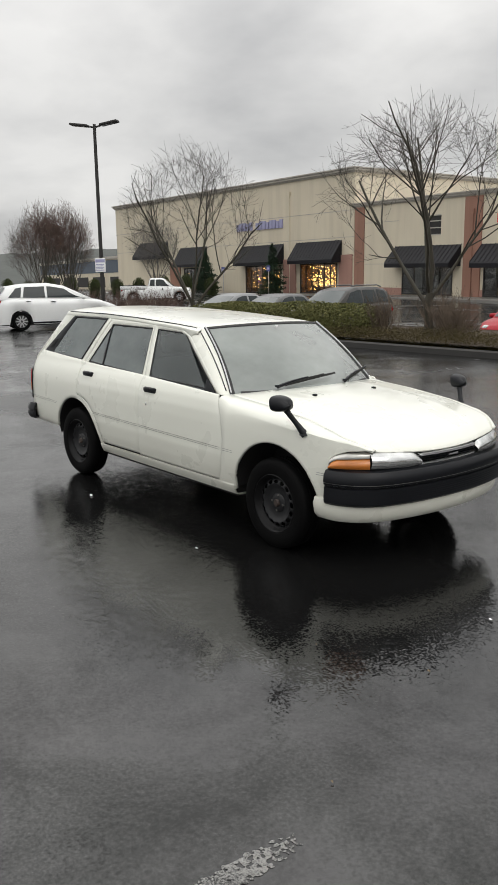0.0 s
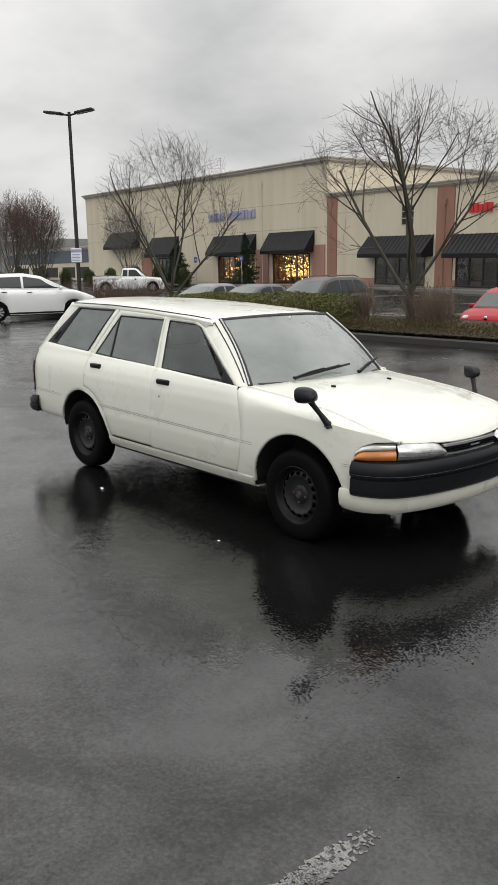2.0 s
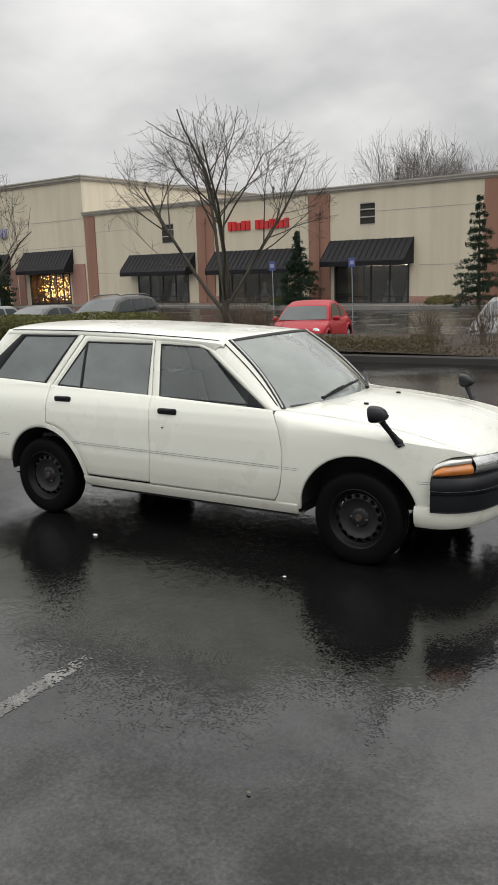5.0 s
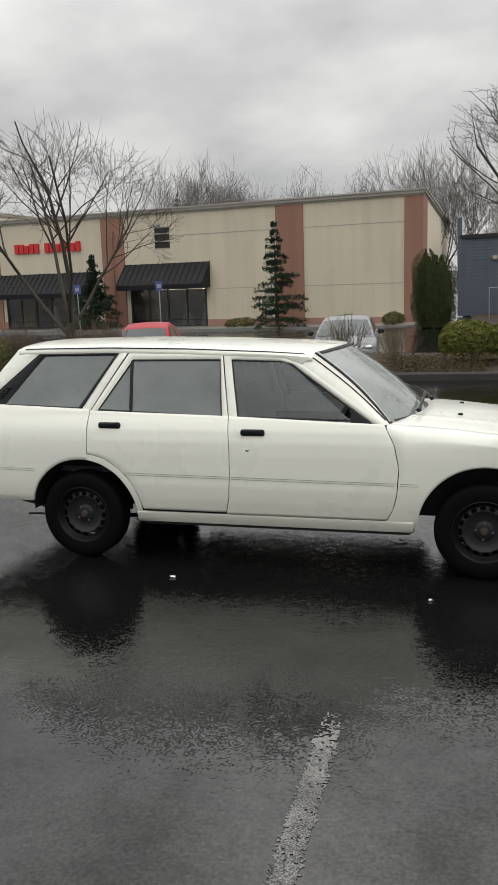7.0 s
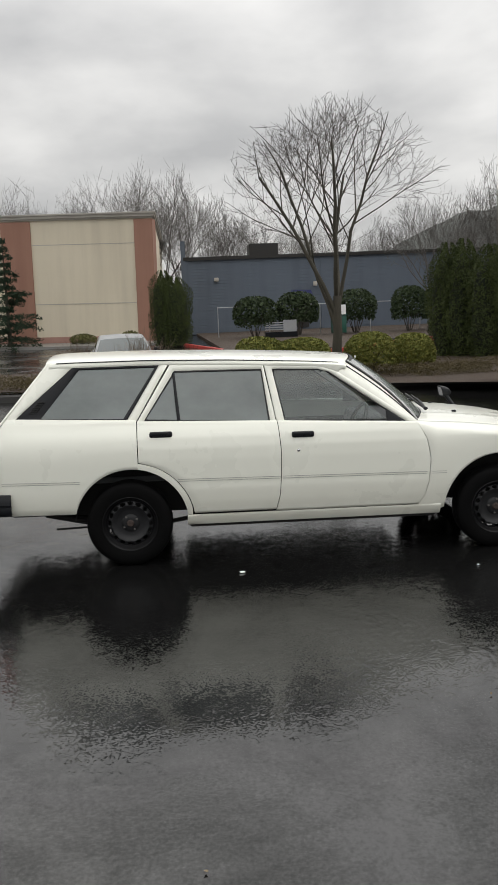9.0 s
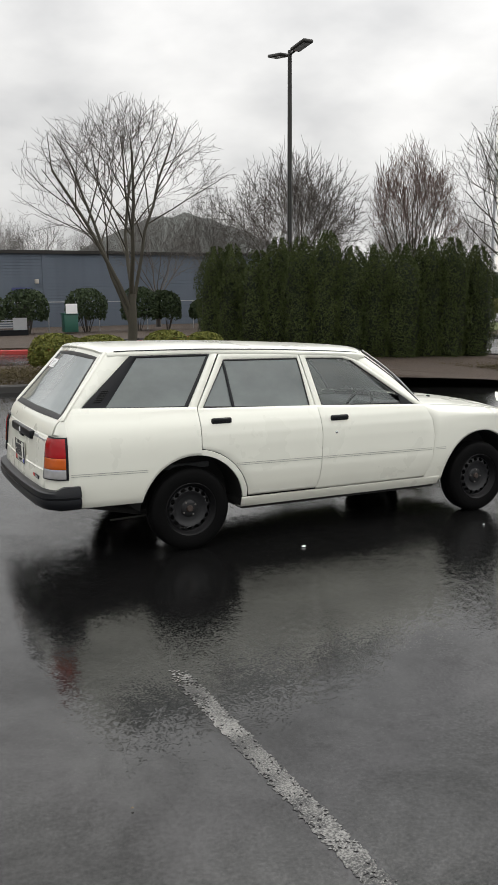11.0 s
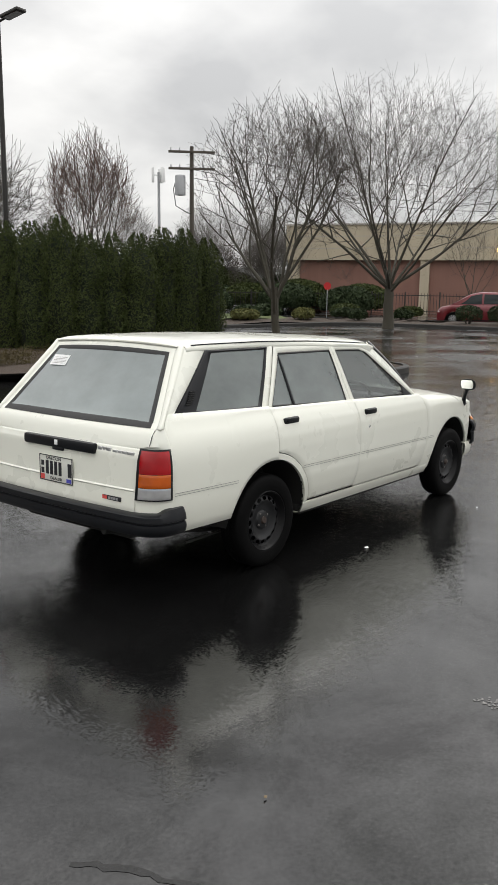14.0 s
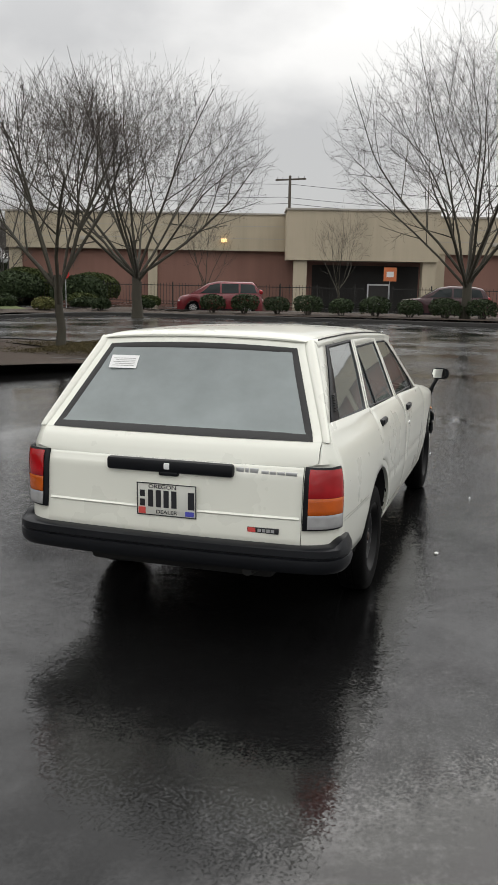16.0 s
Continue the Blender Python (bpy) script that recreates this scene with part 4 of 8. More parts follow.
def rear_shut(z):
    if z > 0.705:
        return -1.19
    return ARCH_R[0] + math.sqrt(max(0.423 ** 2 - (z - 0.29) ** 2, 0.0))


front_doors = pair("front_door", lambda bm: grid(bm, door_rows(lambda z: between(SPLIT, z) + GAP, lambda z: between(FRONT_SHUT, z) - GAP, 0.338)), WHITE, thick=0.014)
rear_doors = pair("rear_door", lambda bm: grid(bm, door_rows(lambda z: rear_shut(z) + GAP, lambda z: between(SPLIT, z) - GAP, 0.348)), WHITE, thick=0.014)


# quarter panels
def quarter_low(x):
    a = arch(ARCH_R, x)
    low = 0.375 if x < -1.19 else 0.335
    return a if a is not None and a > low else low


def quarter_high(x):
    if x <= -1.19 - GAP:
        return min(belt(x) + 0.012, between([(-2.13, 0.945), (-2.12, 0.955), (-2.088, 0.985), (-1.785, 1.365)], x - 0.015))
    return max(0.29 + math.sqrt(max((0.423 - 0.004) ** 2 - (x - ARCH_R[0]) ** 2, 0)), quarter_low(x) + 0.002)


xs = spread(-2.10, -1.66, 8) + [ARCH_R[0] - ARCH_R[2] * math.cos(a) for a in spread(0.16, math.pi - 0.06, 38)] + [-0.855, -0.845, -0.836]
xs = sorted(xs + [-1.19 - GAP - 0.0005, -1.19 - GAP + 0.0005])
pair("quarter_panel", lambda bm: grid(bm, flank(xs, quarter_low, quarter_high, 14)), WHITE, thick=0.02)


# front wings
def wing_low(x):
    if x > 1.76:
        return between([(1.76, 0.30), (1.762, 0.655), (1.80, 0.682), (1.85, 0.703), (1.96, 0.7135)], x)
    a = arch(ARCH_F, x)
    if a is not None and a > 0.30:
        return a
    return 0.285 if x < 1.2 else 0.30


def wing_top(x):
    return between(HOOD_EDGE, x) - 0.055 * min(1.0, max(0.12, (1.96 - x) / 0.5))


def hood_half(x):
    return min(0.705, side(x, 0.75) - 0.035)


def wing_roll(x):
    ze, d = between(HOOD_EDGE, x), min(1.0, max(0.12, (1.96 - x) / 0.5))
    y0, y1 = side(x, wing_top(x)), hood_half(x) + GAP
    return [(x, y0 - 0.22 * (y0 - y1), ze - 0.026 * d), (x, y0 - 0.6 * (y0 - y1), ze - 0.007 * d), (x, y1, ze)]


def wing_rows():
    rows = []
    xs = spread(0, 1, 4)[:-1]
    # a first column that follows the door's shut line
    first = []
    for i in range(13):
        z = 0.285 + (0.893 - 0.285) * i / 12
        x = between(FRONT_SHUT, z) + GAP
        first.append((x, side(x, z), z))
    first += [(0.736, 0.785, 0.906), (0.734, 0.755, 0.912), (0.733, 0.705 + GAP, 0.914)]
    rows.append(first)
    stations = [0.86] + [ARCH_F[0] - ARCH_F[2] * math.cos(a) for a in spread(0.03, math.pi - 0.03, 36)] + [1.70, 1.72, 1.74, 1.7598] + spread(1.763, 1.957, 11)
    rows += flank(stations, wing_low, lambda x: max(wing_top(x), wing_low(x) + 0.003), 12, wing_roll)
    return rows


pair("front_wing", lambda bm: grid(bm, wing_rows()), WHITE, thick=0.018)
# sills
pair("sill", lambda bm: grid(bm, [[(x, side(x, z) + dy, z) for z, dy in ((0.335, -0.012), (0.334, 0.0), (0.318, 0.004), (0.288, 0.0), (0.262, -0.006), (0.252, -0.03), (0.25, -0.10))] for x in spread(-0.872, 0.895, 12)], flip=True), WHITE, thick=0.01)


# bonnet
def bonnet_point(u, v):
    """u along from the windscreen to the nose, v across from -1 to 1."""
    back, nose = 0.735 + 0.20 * (1 - v * v), 1.957 + 0.085 * (1 - v * v)
    x = back + (nose - back) * u
    xe = 0.735 + (1.957 - 0.735) * u
    y = v * hood_half(xe)
    ze = between(HOOD_EDGE, xe)
    z = ze + 0.024 * (1 - v * v) * (1 - 0.75 * u ** 3) - 0.035 * (1 - v * v) * u ** 6 - 0.012 * max(0.0, u - 0.9) / 0.1
    z += 0.004 * max(0.0, 1 - abs(abs(v) - 0.62) / 0.06)
    return (x, y, z)


bm = bmesh.new()
grid(bm, [[bonnet_point(u, v) for v in spread(-1, 1, 40)] for u in [k ** 0.8 for k in spread(0, 1, 24)]], flip=True)
bonnet = skin(part("bonnet", bm, WHITE, wagon), 0.014)
for y in (-0.3, 0.3):
    bm = bmesh.new()
    box(bm, 1.135, 1.165, y - 0.012, y + 0.012, 0.903, 0.926, 0.005)
    part("washer_jet", bm, TRIM, bonnet)


# glass house
def screen_point(u, v, out=0.0):
    """u up from the cowl, v across."""
    xb, xt = 0.745 + 0.20 * (1 - v * v), 0.262 + 0.12 * (1 - v * v)
    x = xb + (xt - xb) * u + 0.03 * math.sin(math.pi * u)
    return (x + out, v * (0.718 + (0.574 - 0.718) * u), 0.905 + (1.335 + 0.025 * (1 - v * v) - 0.905) * u + 0.012 * math.sin(math.pi * u) + out)


bm = bmesh.new()
grid(bm, [[screen_point(u, v * 0.965) for v in spread(-1, 1, 24)] for u in spread(0.0, 0.97, 14)])
windscreen = part("windscreen", bm, SCREEN, wagon, "fogged laminated windscreen")
windscreen.visible_shadow = False
bm = bmesh.new()
for v0, v1 in ((-1.0, -0.955), (0.955, 1.0)):
    grid(bm, [[screen_point(u, v0 + (v1 - v0) * k, 0.004) for k in (0, 0.5, 1)] for u in spread(0, 0.985, 14)])
grid(bm, [[screen_point(u, v, 0.004) for v in spread(-1, 1, 24)] for u in (0.955, 0.985)])
grid(bm, [[screen_point(u, v, 0.003) for v in spread(-0.9, 0.9, 24)] for u in (-0.06, 0.045)])
skin(part("screen_seal", bm, RUBBER, wagon), 0.01)
pair("screen_moulding", lambda bm: tube(bm, [Vector(screen_point(u, 0.99)) + Vector((0.008, 0, 0.01)) for u in spread(0.02, 0.98, 12)], 0.0055, 6), SILVER, label="bright metal strip along the windscreen")
bm = bmesh.new()
p = Vector(screen_point(0.9, -0.05)); p.x += 0.012; p.z += 0.008
box(bm, p.x - 0.004, p.x + 0.004, p.y - 0.012, p.y + 0.012, p.z - 0.004, p.z + 0.012, 0.001)
part("inspection_label", bm, PAPER, windscreen)


# wipers lie at the foot of the screen
def wiper(y_pivot, y_tip, u_tip, v_mid):
    bm = bmesh.new()
    a = Vector(screen_point(0.03, y_pivot / 0.685)) + Vector((0.035, 0, 0.035))
    b = Vector(screen_point(u_tip, y_tip / 0.665)) + Vector((0.03, 0, 0.045))
    mid = a.lerp(b, 0.5) + Vector((0.012, 0, 0.02))
    tube(bm, [a, a.lerp(mid, 0.5) + Vector((0, 0, 0.006)), mid], [0.012, 0.009, 0.007], 6)
    arm = part("wiper_arm", bm, TRIM, wagon, "black windscreen wiper")
    bm = bmesh.new()
    start = a.lerp(b, 0.12)
    pts = [start.lerp(b, f) for f in spread(0, 1, 8)]
    pts = [Vector((q.x, q.y, q.z)) for q in pts]
    tube(bm, pts, 0.009, 4)
    tube(bm, [q + Vector((0.012, 0, 0.014)) for q in pts[2:7]], 0.006, 4)
    for q in (pts[2], pts[4], pts[6]):
        tube(bm, [q, q + Vector((0.012, 0, 0.014))], 0.005, 4)
    part("blade", bm, RUBBER, arm)
    bm = bmesh.new()
    lathe(bm, [(0, 0.016), (0.014, 0.014), (0.018, 0)], axis="z", steps=12, centre=a)
    part("pivot_cap", bm, TRIM, arm)


wiper(-0.40, 0.14, 0.13, 0)
wiper(0.20, 0.64, 0.13, 0)

# roof with a rolled edge
bm = bmesh.new()
rows = []
for u in spread(0, 1, 30):
    row = []
    for v in spread(-1, 1, 28):
        back, front = -1.762 - 0.02 * (1 - v * v), 0.262 + 0.118 * (1 - v * v)
        x = back + (front - back) * u
        xe = -1.762 + (0.262 + 1.762) * u
        half = 0.576 - 0.006 * max(0, (xe + 0.2) / 0.5) - 0.018 * max(0, -(xe + 1.2) / 0.5)
        z = between(ROOF_EDGE, xe) + 0.024 * (1 - abs(v) ** 2.6) - 0.012 * abs(v) ** 16
        row.append((x, v * half, z))
    rows.append(row)
grid(bm, rows, flip=True)
roof = skin(part("roof", bm, WHITE, wagon), 0.012)
bm = bmesh.new()
lip = []
for v in spread(-1, 1, 28):
    half = 0.576 - 0.018 * 1.124
    z = between(ROOF_EDGE, -1.762) + 0.024 * (1 - abs(v) ** 2.6) - 0.012 * abs(v) ** 16
    a, b = Vector((-1.758 - 0.02 * (1 - v * v), v * half, z - 0.001)), Vector((-1.795 - 0.026 * (1 - v * v), v * 0.542, 1.362 + 0.02 * (1 - v * v)))
    lip.append([a, a.lerp(b, 0.35) + Vector((-0.012, 0, 0.005)), a.lerp(b, 0.7) + Vector((-0.012, 0, 0)), b])
grid(bm, lip, flip=True)
part("roof_lip", bm, WHITE, roof)


STRIPE = mottled("grey_pinstripe", (0.2, 0.2, 0.19), (0.3, 0.3, 0.28), 10, 0.5, 60, 0, 0.001).m


# cant rails, drip gutters and pillars
def cant_rows():
    rows = []
    for x in spread(-1.77, 0.06, 22) + spread(0.075, 0.265, 9):
        ze = between(ROOF_EDGE, x)
        lowz = min(ze - 0.047, between([(0.06, 1.4), (0.061, 1.311), (0.205, 1.262), (0.262, 1.322), (0.28, 1.33)], x))
        rows.append([(x, upper(x, lowz), lowz), (x, upper(x, lowz) - 0.004, ze - 0.028), (x, 0.594 - 0.006 * max(0, (x + 0.2) / 0.5) - 0.01 * max(0, -(x + 1.2) / 0.5), ze - 0.013), (x, 0.570 - 0.006 * max(0, (x + 0.2) / 0.5) - 0.014 * max(0, -(x + 1.2) / 0.5), ze - 0.008)])
    return rows


pair("cant_rail", lambda bm: grid(bm, cant_rows()), WHITE, thick=0.01)


def gutter(bm):
    pts = [(x, 0.597 - 0.006 * max(0, (x + 0.2) / 0.5) - 0.01 * max(0, -(x + 1.2) / 0.5), between(ROOF_EDGE, x) - 0.014) for x in spread(-1.72, 0.2, 20)]
    pts += [tuple(Vector((0.722 + (0.205 - 0.722) * u, upper(0.3, 0.912 + 0.35 * u), 0.912 + 0.35 * u)).lerp(Vector(screen_point(u, 0.985)), 0.62) + Vector((0.006, 0.005, 0.007))) for u in spread(0.96, 0.05, 12)]
    tube(bm, pts, 0.004, 5)


pair("drip_gutter", gutter, TRIM, label="thin black drip gutter")


def ring(bm, outer, inner, close=False, lift=0.0, lift_in=0.0):
    a, b = [], []
    n = 6
    def fine(path):
        out = []
        for (x0, z0), (x1, z1) in zip(path, path[1:] + ([path[0]] if close else [])):
            for k in range(n):
                out.append((x0 + (x1 - x0) * k / n, z0 + (z1 - z0) * k / n))
        if not close:
            out.append(path[-1])
        return out
    o, i = fine(outer), fine(inner)
    rows = [[(x, upper(x, z) + lift, z) for x, z in o],
            [((x + p) / 2, upper((x + p) / 2, (z + q) / 2) + (lift + lift_in) / 2 + 0.003, (z + q) / 2) for (x, z), (p, q) in zip(o, i)],
            [(x, upper(x, z) + lift_in, z) for x, z in i]]
    grid(bm, rows, close=close)


def pane(bm, outline, lift=-0.014, n=10):
    """A glass sheet over a four-sided outline: bottom rear, top rear, top front, bottom front."""
    (ax, az), (bx, bz), (cx, cz), (dx, dz) = outline
    rows = []
    for i in range(n + 1):
        u = i / n
        lo, hi = (ax + (dx - ax) * u, az + (dz - az) * u), (bx + (cx - bx) * u, bz + (cz - bz) * u)
        rows.append([(lo[0] + (hi[0] - lo[0]) * t, upper(lo[0] + (hi[0] - lo[0]) * t, lo[1] + (hi[1] - lo[1]) * t) + lift, lo[1] + (hi[1] - lo[1]) * t) for t in spread(0, 1, 6)])
    grid(bm, rows)


def clear_shadow(obs):
    for o in obs:
        o.visible_shadow = False
    return obs


pair("window_frame", lambda bm: ring(bm, [(-0.243, 0.945), (-0.308, 1.338), (0.06, 1.316), (0.205, 1.262), (0.722, 0.912)], [(-0.185, 0.945), (-0.252, 1.294), (0.06, 1.284), (0.137, 1.266), (0.662, 0.912)], lift_in=-0.008), WHITE, thick=0.012, under=front_doors)
pair("window_frame", lambda bm: ring(bm, [(-1.186, 0.978), (-0.952, 1.35), (-0.318, 1.338), (-0.249, 0.945)], [(-1.139, 0.978), (-0.924, 1.298), (-0.329, 1.296), (-0.292, 0.945)], lift_in=-0.008), WHITE, thick=0.012, under=rear_doors)
pair("rear_pillar", lambda bm: ring(bm, [(-1.258, 0.965), (-2.085, 0.985), (-1.762, 1.372), (-0.965, 1.352), (-1.196, 0.975)], [(-1.258, 0.985), (-2.005, 1.008), (-1.616, 1.342), (-1.03, 1.343), (-1.257, 0.985)], lift_in=-0.003), WHITE, thick=0.012)
# front pillars run up beside the windscreen
pair("front_pillar", lambda bm: grid(bm, [[Vector((0.722 + (0.205 - 0.722) * u, upper(0.3, 0.912 + (1.262 - 0.912) * u), 0.912 + (1.262 - 0.912) * u)).lerp(Vector(screen_point(u, 0.985)), k) + Vector((0.006, 0.004, 0.006)) * math.sin(math.pi * k) for k in (0, 0.33, 0.66, 1)] for u in spread(0, 1, 14)], flip=True), WHITE, thick=0.01)
pair("pillar_vent", lambda bm: grid(bm, [[(x + 0.03 * u + 0.006, 0.588 + 0.02 * u + 0.012, z - 0.09 * u) for x, z in ((0.262, 1.262), (0.288, 1.274))] for u in spread(0, 1, 3)]), TRIM, thick=0.006, label="black slotted pillar vent")

front_glass = clear_shadow(pair("window_glass", lambda bm: (pane(bm, [(-0.192, 0.93), (-0.258, 1.3), (0.10, 1.29), (0.535, 0.92)]),), DOOR_GLASS, label="misted side window", under=front_doors))
rear_glass = clear_shadow(pair("window_glass", lambda bm: pane(bm, [(-1.145, 0.965), (-0.928, 1.302), (-0.322, 1.3), (-0.285, 0.93)]), SIDE_GLASS, label="misted side window", under=rear_doors))
quarter_glass = clear_shadow(pair("quarter_window", lambda bm: pane(bm, [(-1.86, 1.0), (-1.59, 1.34), (-1.035, 1.34), (-1.262, 0.98)], -0.006), SIDE_GLASS, label="misted quarter window"))
pair("sail_panel", lambda bm: pane(bm, [(0.522, 0.91), (0.518, 1.01), (0.53, 1.0), (0.672, 0.905)], -0.004, 4), TRIM, thick=0.006, label="black triangular sail panel", under=front_doors)
pair("window_bar", lambda bm: pane(bm, [(-0.918, 0.96), (-0.942, 1.298), (-0.925, 1.298), (-0.897, 0.96)], -0.006, 2), TRIM, thick=0.008, under=rear_doors)
pair("window_rubber", lambda bm: ring(bm, [(-0.19, 0.948), (-0.256, 1.298), (0.115, 1.287), (0.53, 1.0), (0.53, 0.932)], [(-0.181, 0.955), (-0.246, 1.287), (0.105, 1.276), (0.518, 0.995), (0.518, 0.94)], close=True, lift=-0.007, lift_in=-0.011), RUBBER, thick=0.004, under=front_doors)
pair("window_rubber", lambda bm: ring(bm, [(-1.143, 0.982), (-0.928, 1.302), (-0.324, 1.3), (-0.288, 0.946)], [(-1.128, 0.99), (-0.922, 1.29), (-0.334, 1.288), (-0.3, 0.954)], close=True, lift=-0.007, lift_in=-0.011), RUBBER, thick=0.004, under=rear_doors)
pair("window_rubber", lambda bm: ring(bm, [(-1.258, 0.985), (-2.0, 1.008), (-1.614, 1.342), (-1.03, 1.343)], [(-1.278, 1.0), (-1.825, 1.016), (-1.568, 1.326), (-1.058, 1.328)], close=True, lift=0.002, lift_in=-0.003), TRIM, thick=0.006, under=quarter_glass, label="black rubber surround and vent panel")


def louvres(bm):
    for k in range(7):
        z = 1.055 + 0.011 * k
        x = -1.93 + 0.86 * (z - 1.02)
        box(bm, x, x + 0.05, upper(x, z) + 0.003, upper(x, z) + 0.012, z, z + 0.006)


pair("vent_louvres", louvres, RUBBER, under=quarter_glass, smooth=False)


# handles, locks and stripes
def pull(x, z):
    def build(bm):
        y = side(x, z)
        box(bm, x - 0.077, x + 0.077, y - 0.012, y + 0.018, z - 0.021, z + 0.021, 0.014)
        box(bm, x - 0.066, x + 0.05, y + 0.014, y + 0.021, z - 0.006, z + 0.016, 0.003)
    return build


pair("door_handle", pull(-0.076, 0.862), TRIM, under=front_doors, label="black plastic pull handle")
pair("door_handle", pull(-1.032, 0.893), TRIM, under=rear_doors, label="black plastic pull handle")
pair("door_lock", lambda bm: lathe(bm, [(0, 0.006), (0.006, 0.006), (0.009, 0.004), (0.011, 0.004), (0.012, -0.004)], steps=14, centre=(-0.109, side(-0.109, 0.757), 0.757)), CHROME, under=front_doors, label="small chrome key lock")


def stripe(z, x0, x1, w=0.0028):
    def build(bm):
        grid(bm, [[(x, side(x, zz) + 0.0032, zz) for zz in (z(x), z(x) + w)] for x in spread(x0, x1, 12)])
    return build


line = lambda x: 0.566 - 0.011 * x
for dz in (0.0, 0.013):
    pair("pinstripe", stripe(lambda x: line(x) + dz, -0.22, 0.785), STRIPE, under=front_doors)
    pair("pinstripe", stripe(lambda x: line(x) + dz, -0.93, -0.234), STRIPE, under=rear_doors)
    pair("pinstripe", stripe(lambda x: line(x) + dz, -2.09, -1.58), STRIPE)
    pair("pinstripe", stripe(lambda x: line(x) + dz, 0.82, 0.925), STRIPE)
    pair("pinstripe", stripe(lambda x: line(x) + dz, 1.672, 1.752), STRIPE)


# nose: bumper, apron, lamps, grille
def sweep(bm, path, section, closed=False):
    """Carries a section of (outward, z) pairs along a path of (x, y) points."""
    rows = []
    for i, (x, y) in enumerate(path):
        a, b = path[max(i - 1, 0)], path[min(i + 1, len(path) - 1)]
        t = Vector((b[0] - a[0], b[1] - a[1])).normalized()
        n = Vector((t.y, -t.x))
        rows.append([(x + n.x * o, y + n.y * o, z) for o, z in section(i / (len(path) - 1))])
    return grid(bm, rows, flip=True)


def soft_path(points, n=40):
    """Points along a smooth curve through the given ones."""
    out = []
    m = len(points) - 1
    for k in range(n + 1):
        s = k / n * m
        i = min(int(s), m - 1)
        f = s - i
        p = [Vector((*points[min(max(j, 0), m)], 0)) for j in (i - 1, i, i + 1, i + 2)]
        q = 0.5 * (2 * p[1] + (p[2] - p[0]) * f + (2 * p[0] - 5 * p[1] + 4 * p[2] - p[3]) * f * f + (3 * p[1] - p[0] - 3 * p[2] + p[3]) * f ** 3)
        out.append((q.x, q.y))
    return out


NOSE = [(1.755, -0.808), (1.84, -0.785), (1.94, -0.715), (2.02, -0.58), (2.075, -0.32), (2.095, 0), (2.075, 0.32), (2.02, 0.58), (1.94, 0.715), (1.84, 0.785), (1.755, 0.808)]
nose = soft_path(NOSE, 60)
bm = bmesh.new()
sweep(bm, nose, lambda f: [(-0.05, 0.392), (0.0, 0.388), (0.014, 0.40), (0.018, 0.42), (0.016, 0.492), (0.006, 0.496), (0.006, 0.503), (0.02, 0.508), (0.026, 0.53), (0.022, 0.565), (0.0, 0.592), (-0.06, 0.604)])
bumper = skin(part("front_bumper", bm, TRIM, wagon, "black plastic front bumper"), 0.02)
# thin pale line: the highlight along the bumper's groove, painted on
bm = bmesh.new()
sweep(bm, nose, lambda f: [(0.0225, 0.518), (0.0245, 0.5215)])
part("groove_glint", bm, STRIPE, bumper)
for k in range(5):
    z = 0.418 + 0.013 * k
    bm = bmesh.new()
    sweep(bm, [q for q in nose if abs(q[1]) < 0.56], lambda f: [(0.0182, z), (0.0192, z + 0.003), (0.0182, z + 0.007)])
    part("air_slot", bm, TRIM, bumper)
bm = bmesh.new()
apron = soft_path([(1.655, -0.79), (1.80, -0.775), (1.915, -0.69), (1.995, -0.55), (2.05, -0.3), (2.07, 0), (2.05, 0.3), (1.995, 0.55), (1.915, 0.69), (1.80, 0.775), (1.655, 0.79)], 50)
sweep(bm, apron, lambda f: [(-0.03, 0.405), (0.0, 0.40), (0.006, 0.37), (-0.004, 0.318), (-0.03, 0.29), (-0.09, 0.284)])
valance = skin(part("front_apron", bm, WHITE, wagon), 0.012)
for s in (-1, 1):
    bm = bmesh.new()
    tube(bm, [(1.918, s * 0.692, 0.405), (1.922, s * 0.694, 0.37), (1.915, s * 0.688, 0.318), (1.894, s * 0.672, 0.288)], 0.0045, 4)
    part("apron_joint", bm, UNDER, valance)


def lamp_band(bm, path, low, high, out=0.0, bulge=0.012):
    n = len(path) - 1
    rows = []
    for i, (x, y) in enumerate(path):
        a, b = path[max(i - 1, 0)], path[min(i + 1, n)]
        t = Vector((b[0] - a[0], b[1] - a[1])).normalized()
        nx, ny = t.y, -t.x
        lo, hi = low(i / n), high(i / n)
        row = []
        for k in spread(0, 1, 6):
            o = out + bulge * math.sin(math.pi * k) - 0.035 * k * k * 0.6
            row.append((x + nx * o, y + ny * o, lo + (hi - lo) * k))
        rows.append(row)
    grid(bm, rows, flip=True)


TURN = soft_path([(1.768, -0.803), (1.82, -0.772), (1.885, -0.715), (1.95, -0.638)], 14)
HEAD = soft_path([(1.953, -0.632), (2.0, -0.53), (2.03, -0.41), (2.042, -0.285)], 14)


def mirrored(path):
    return [(x, -y) for x, y in path]


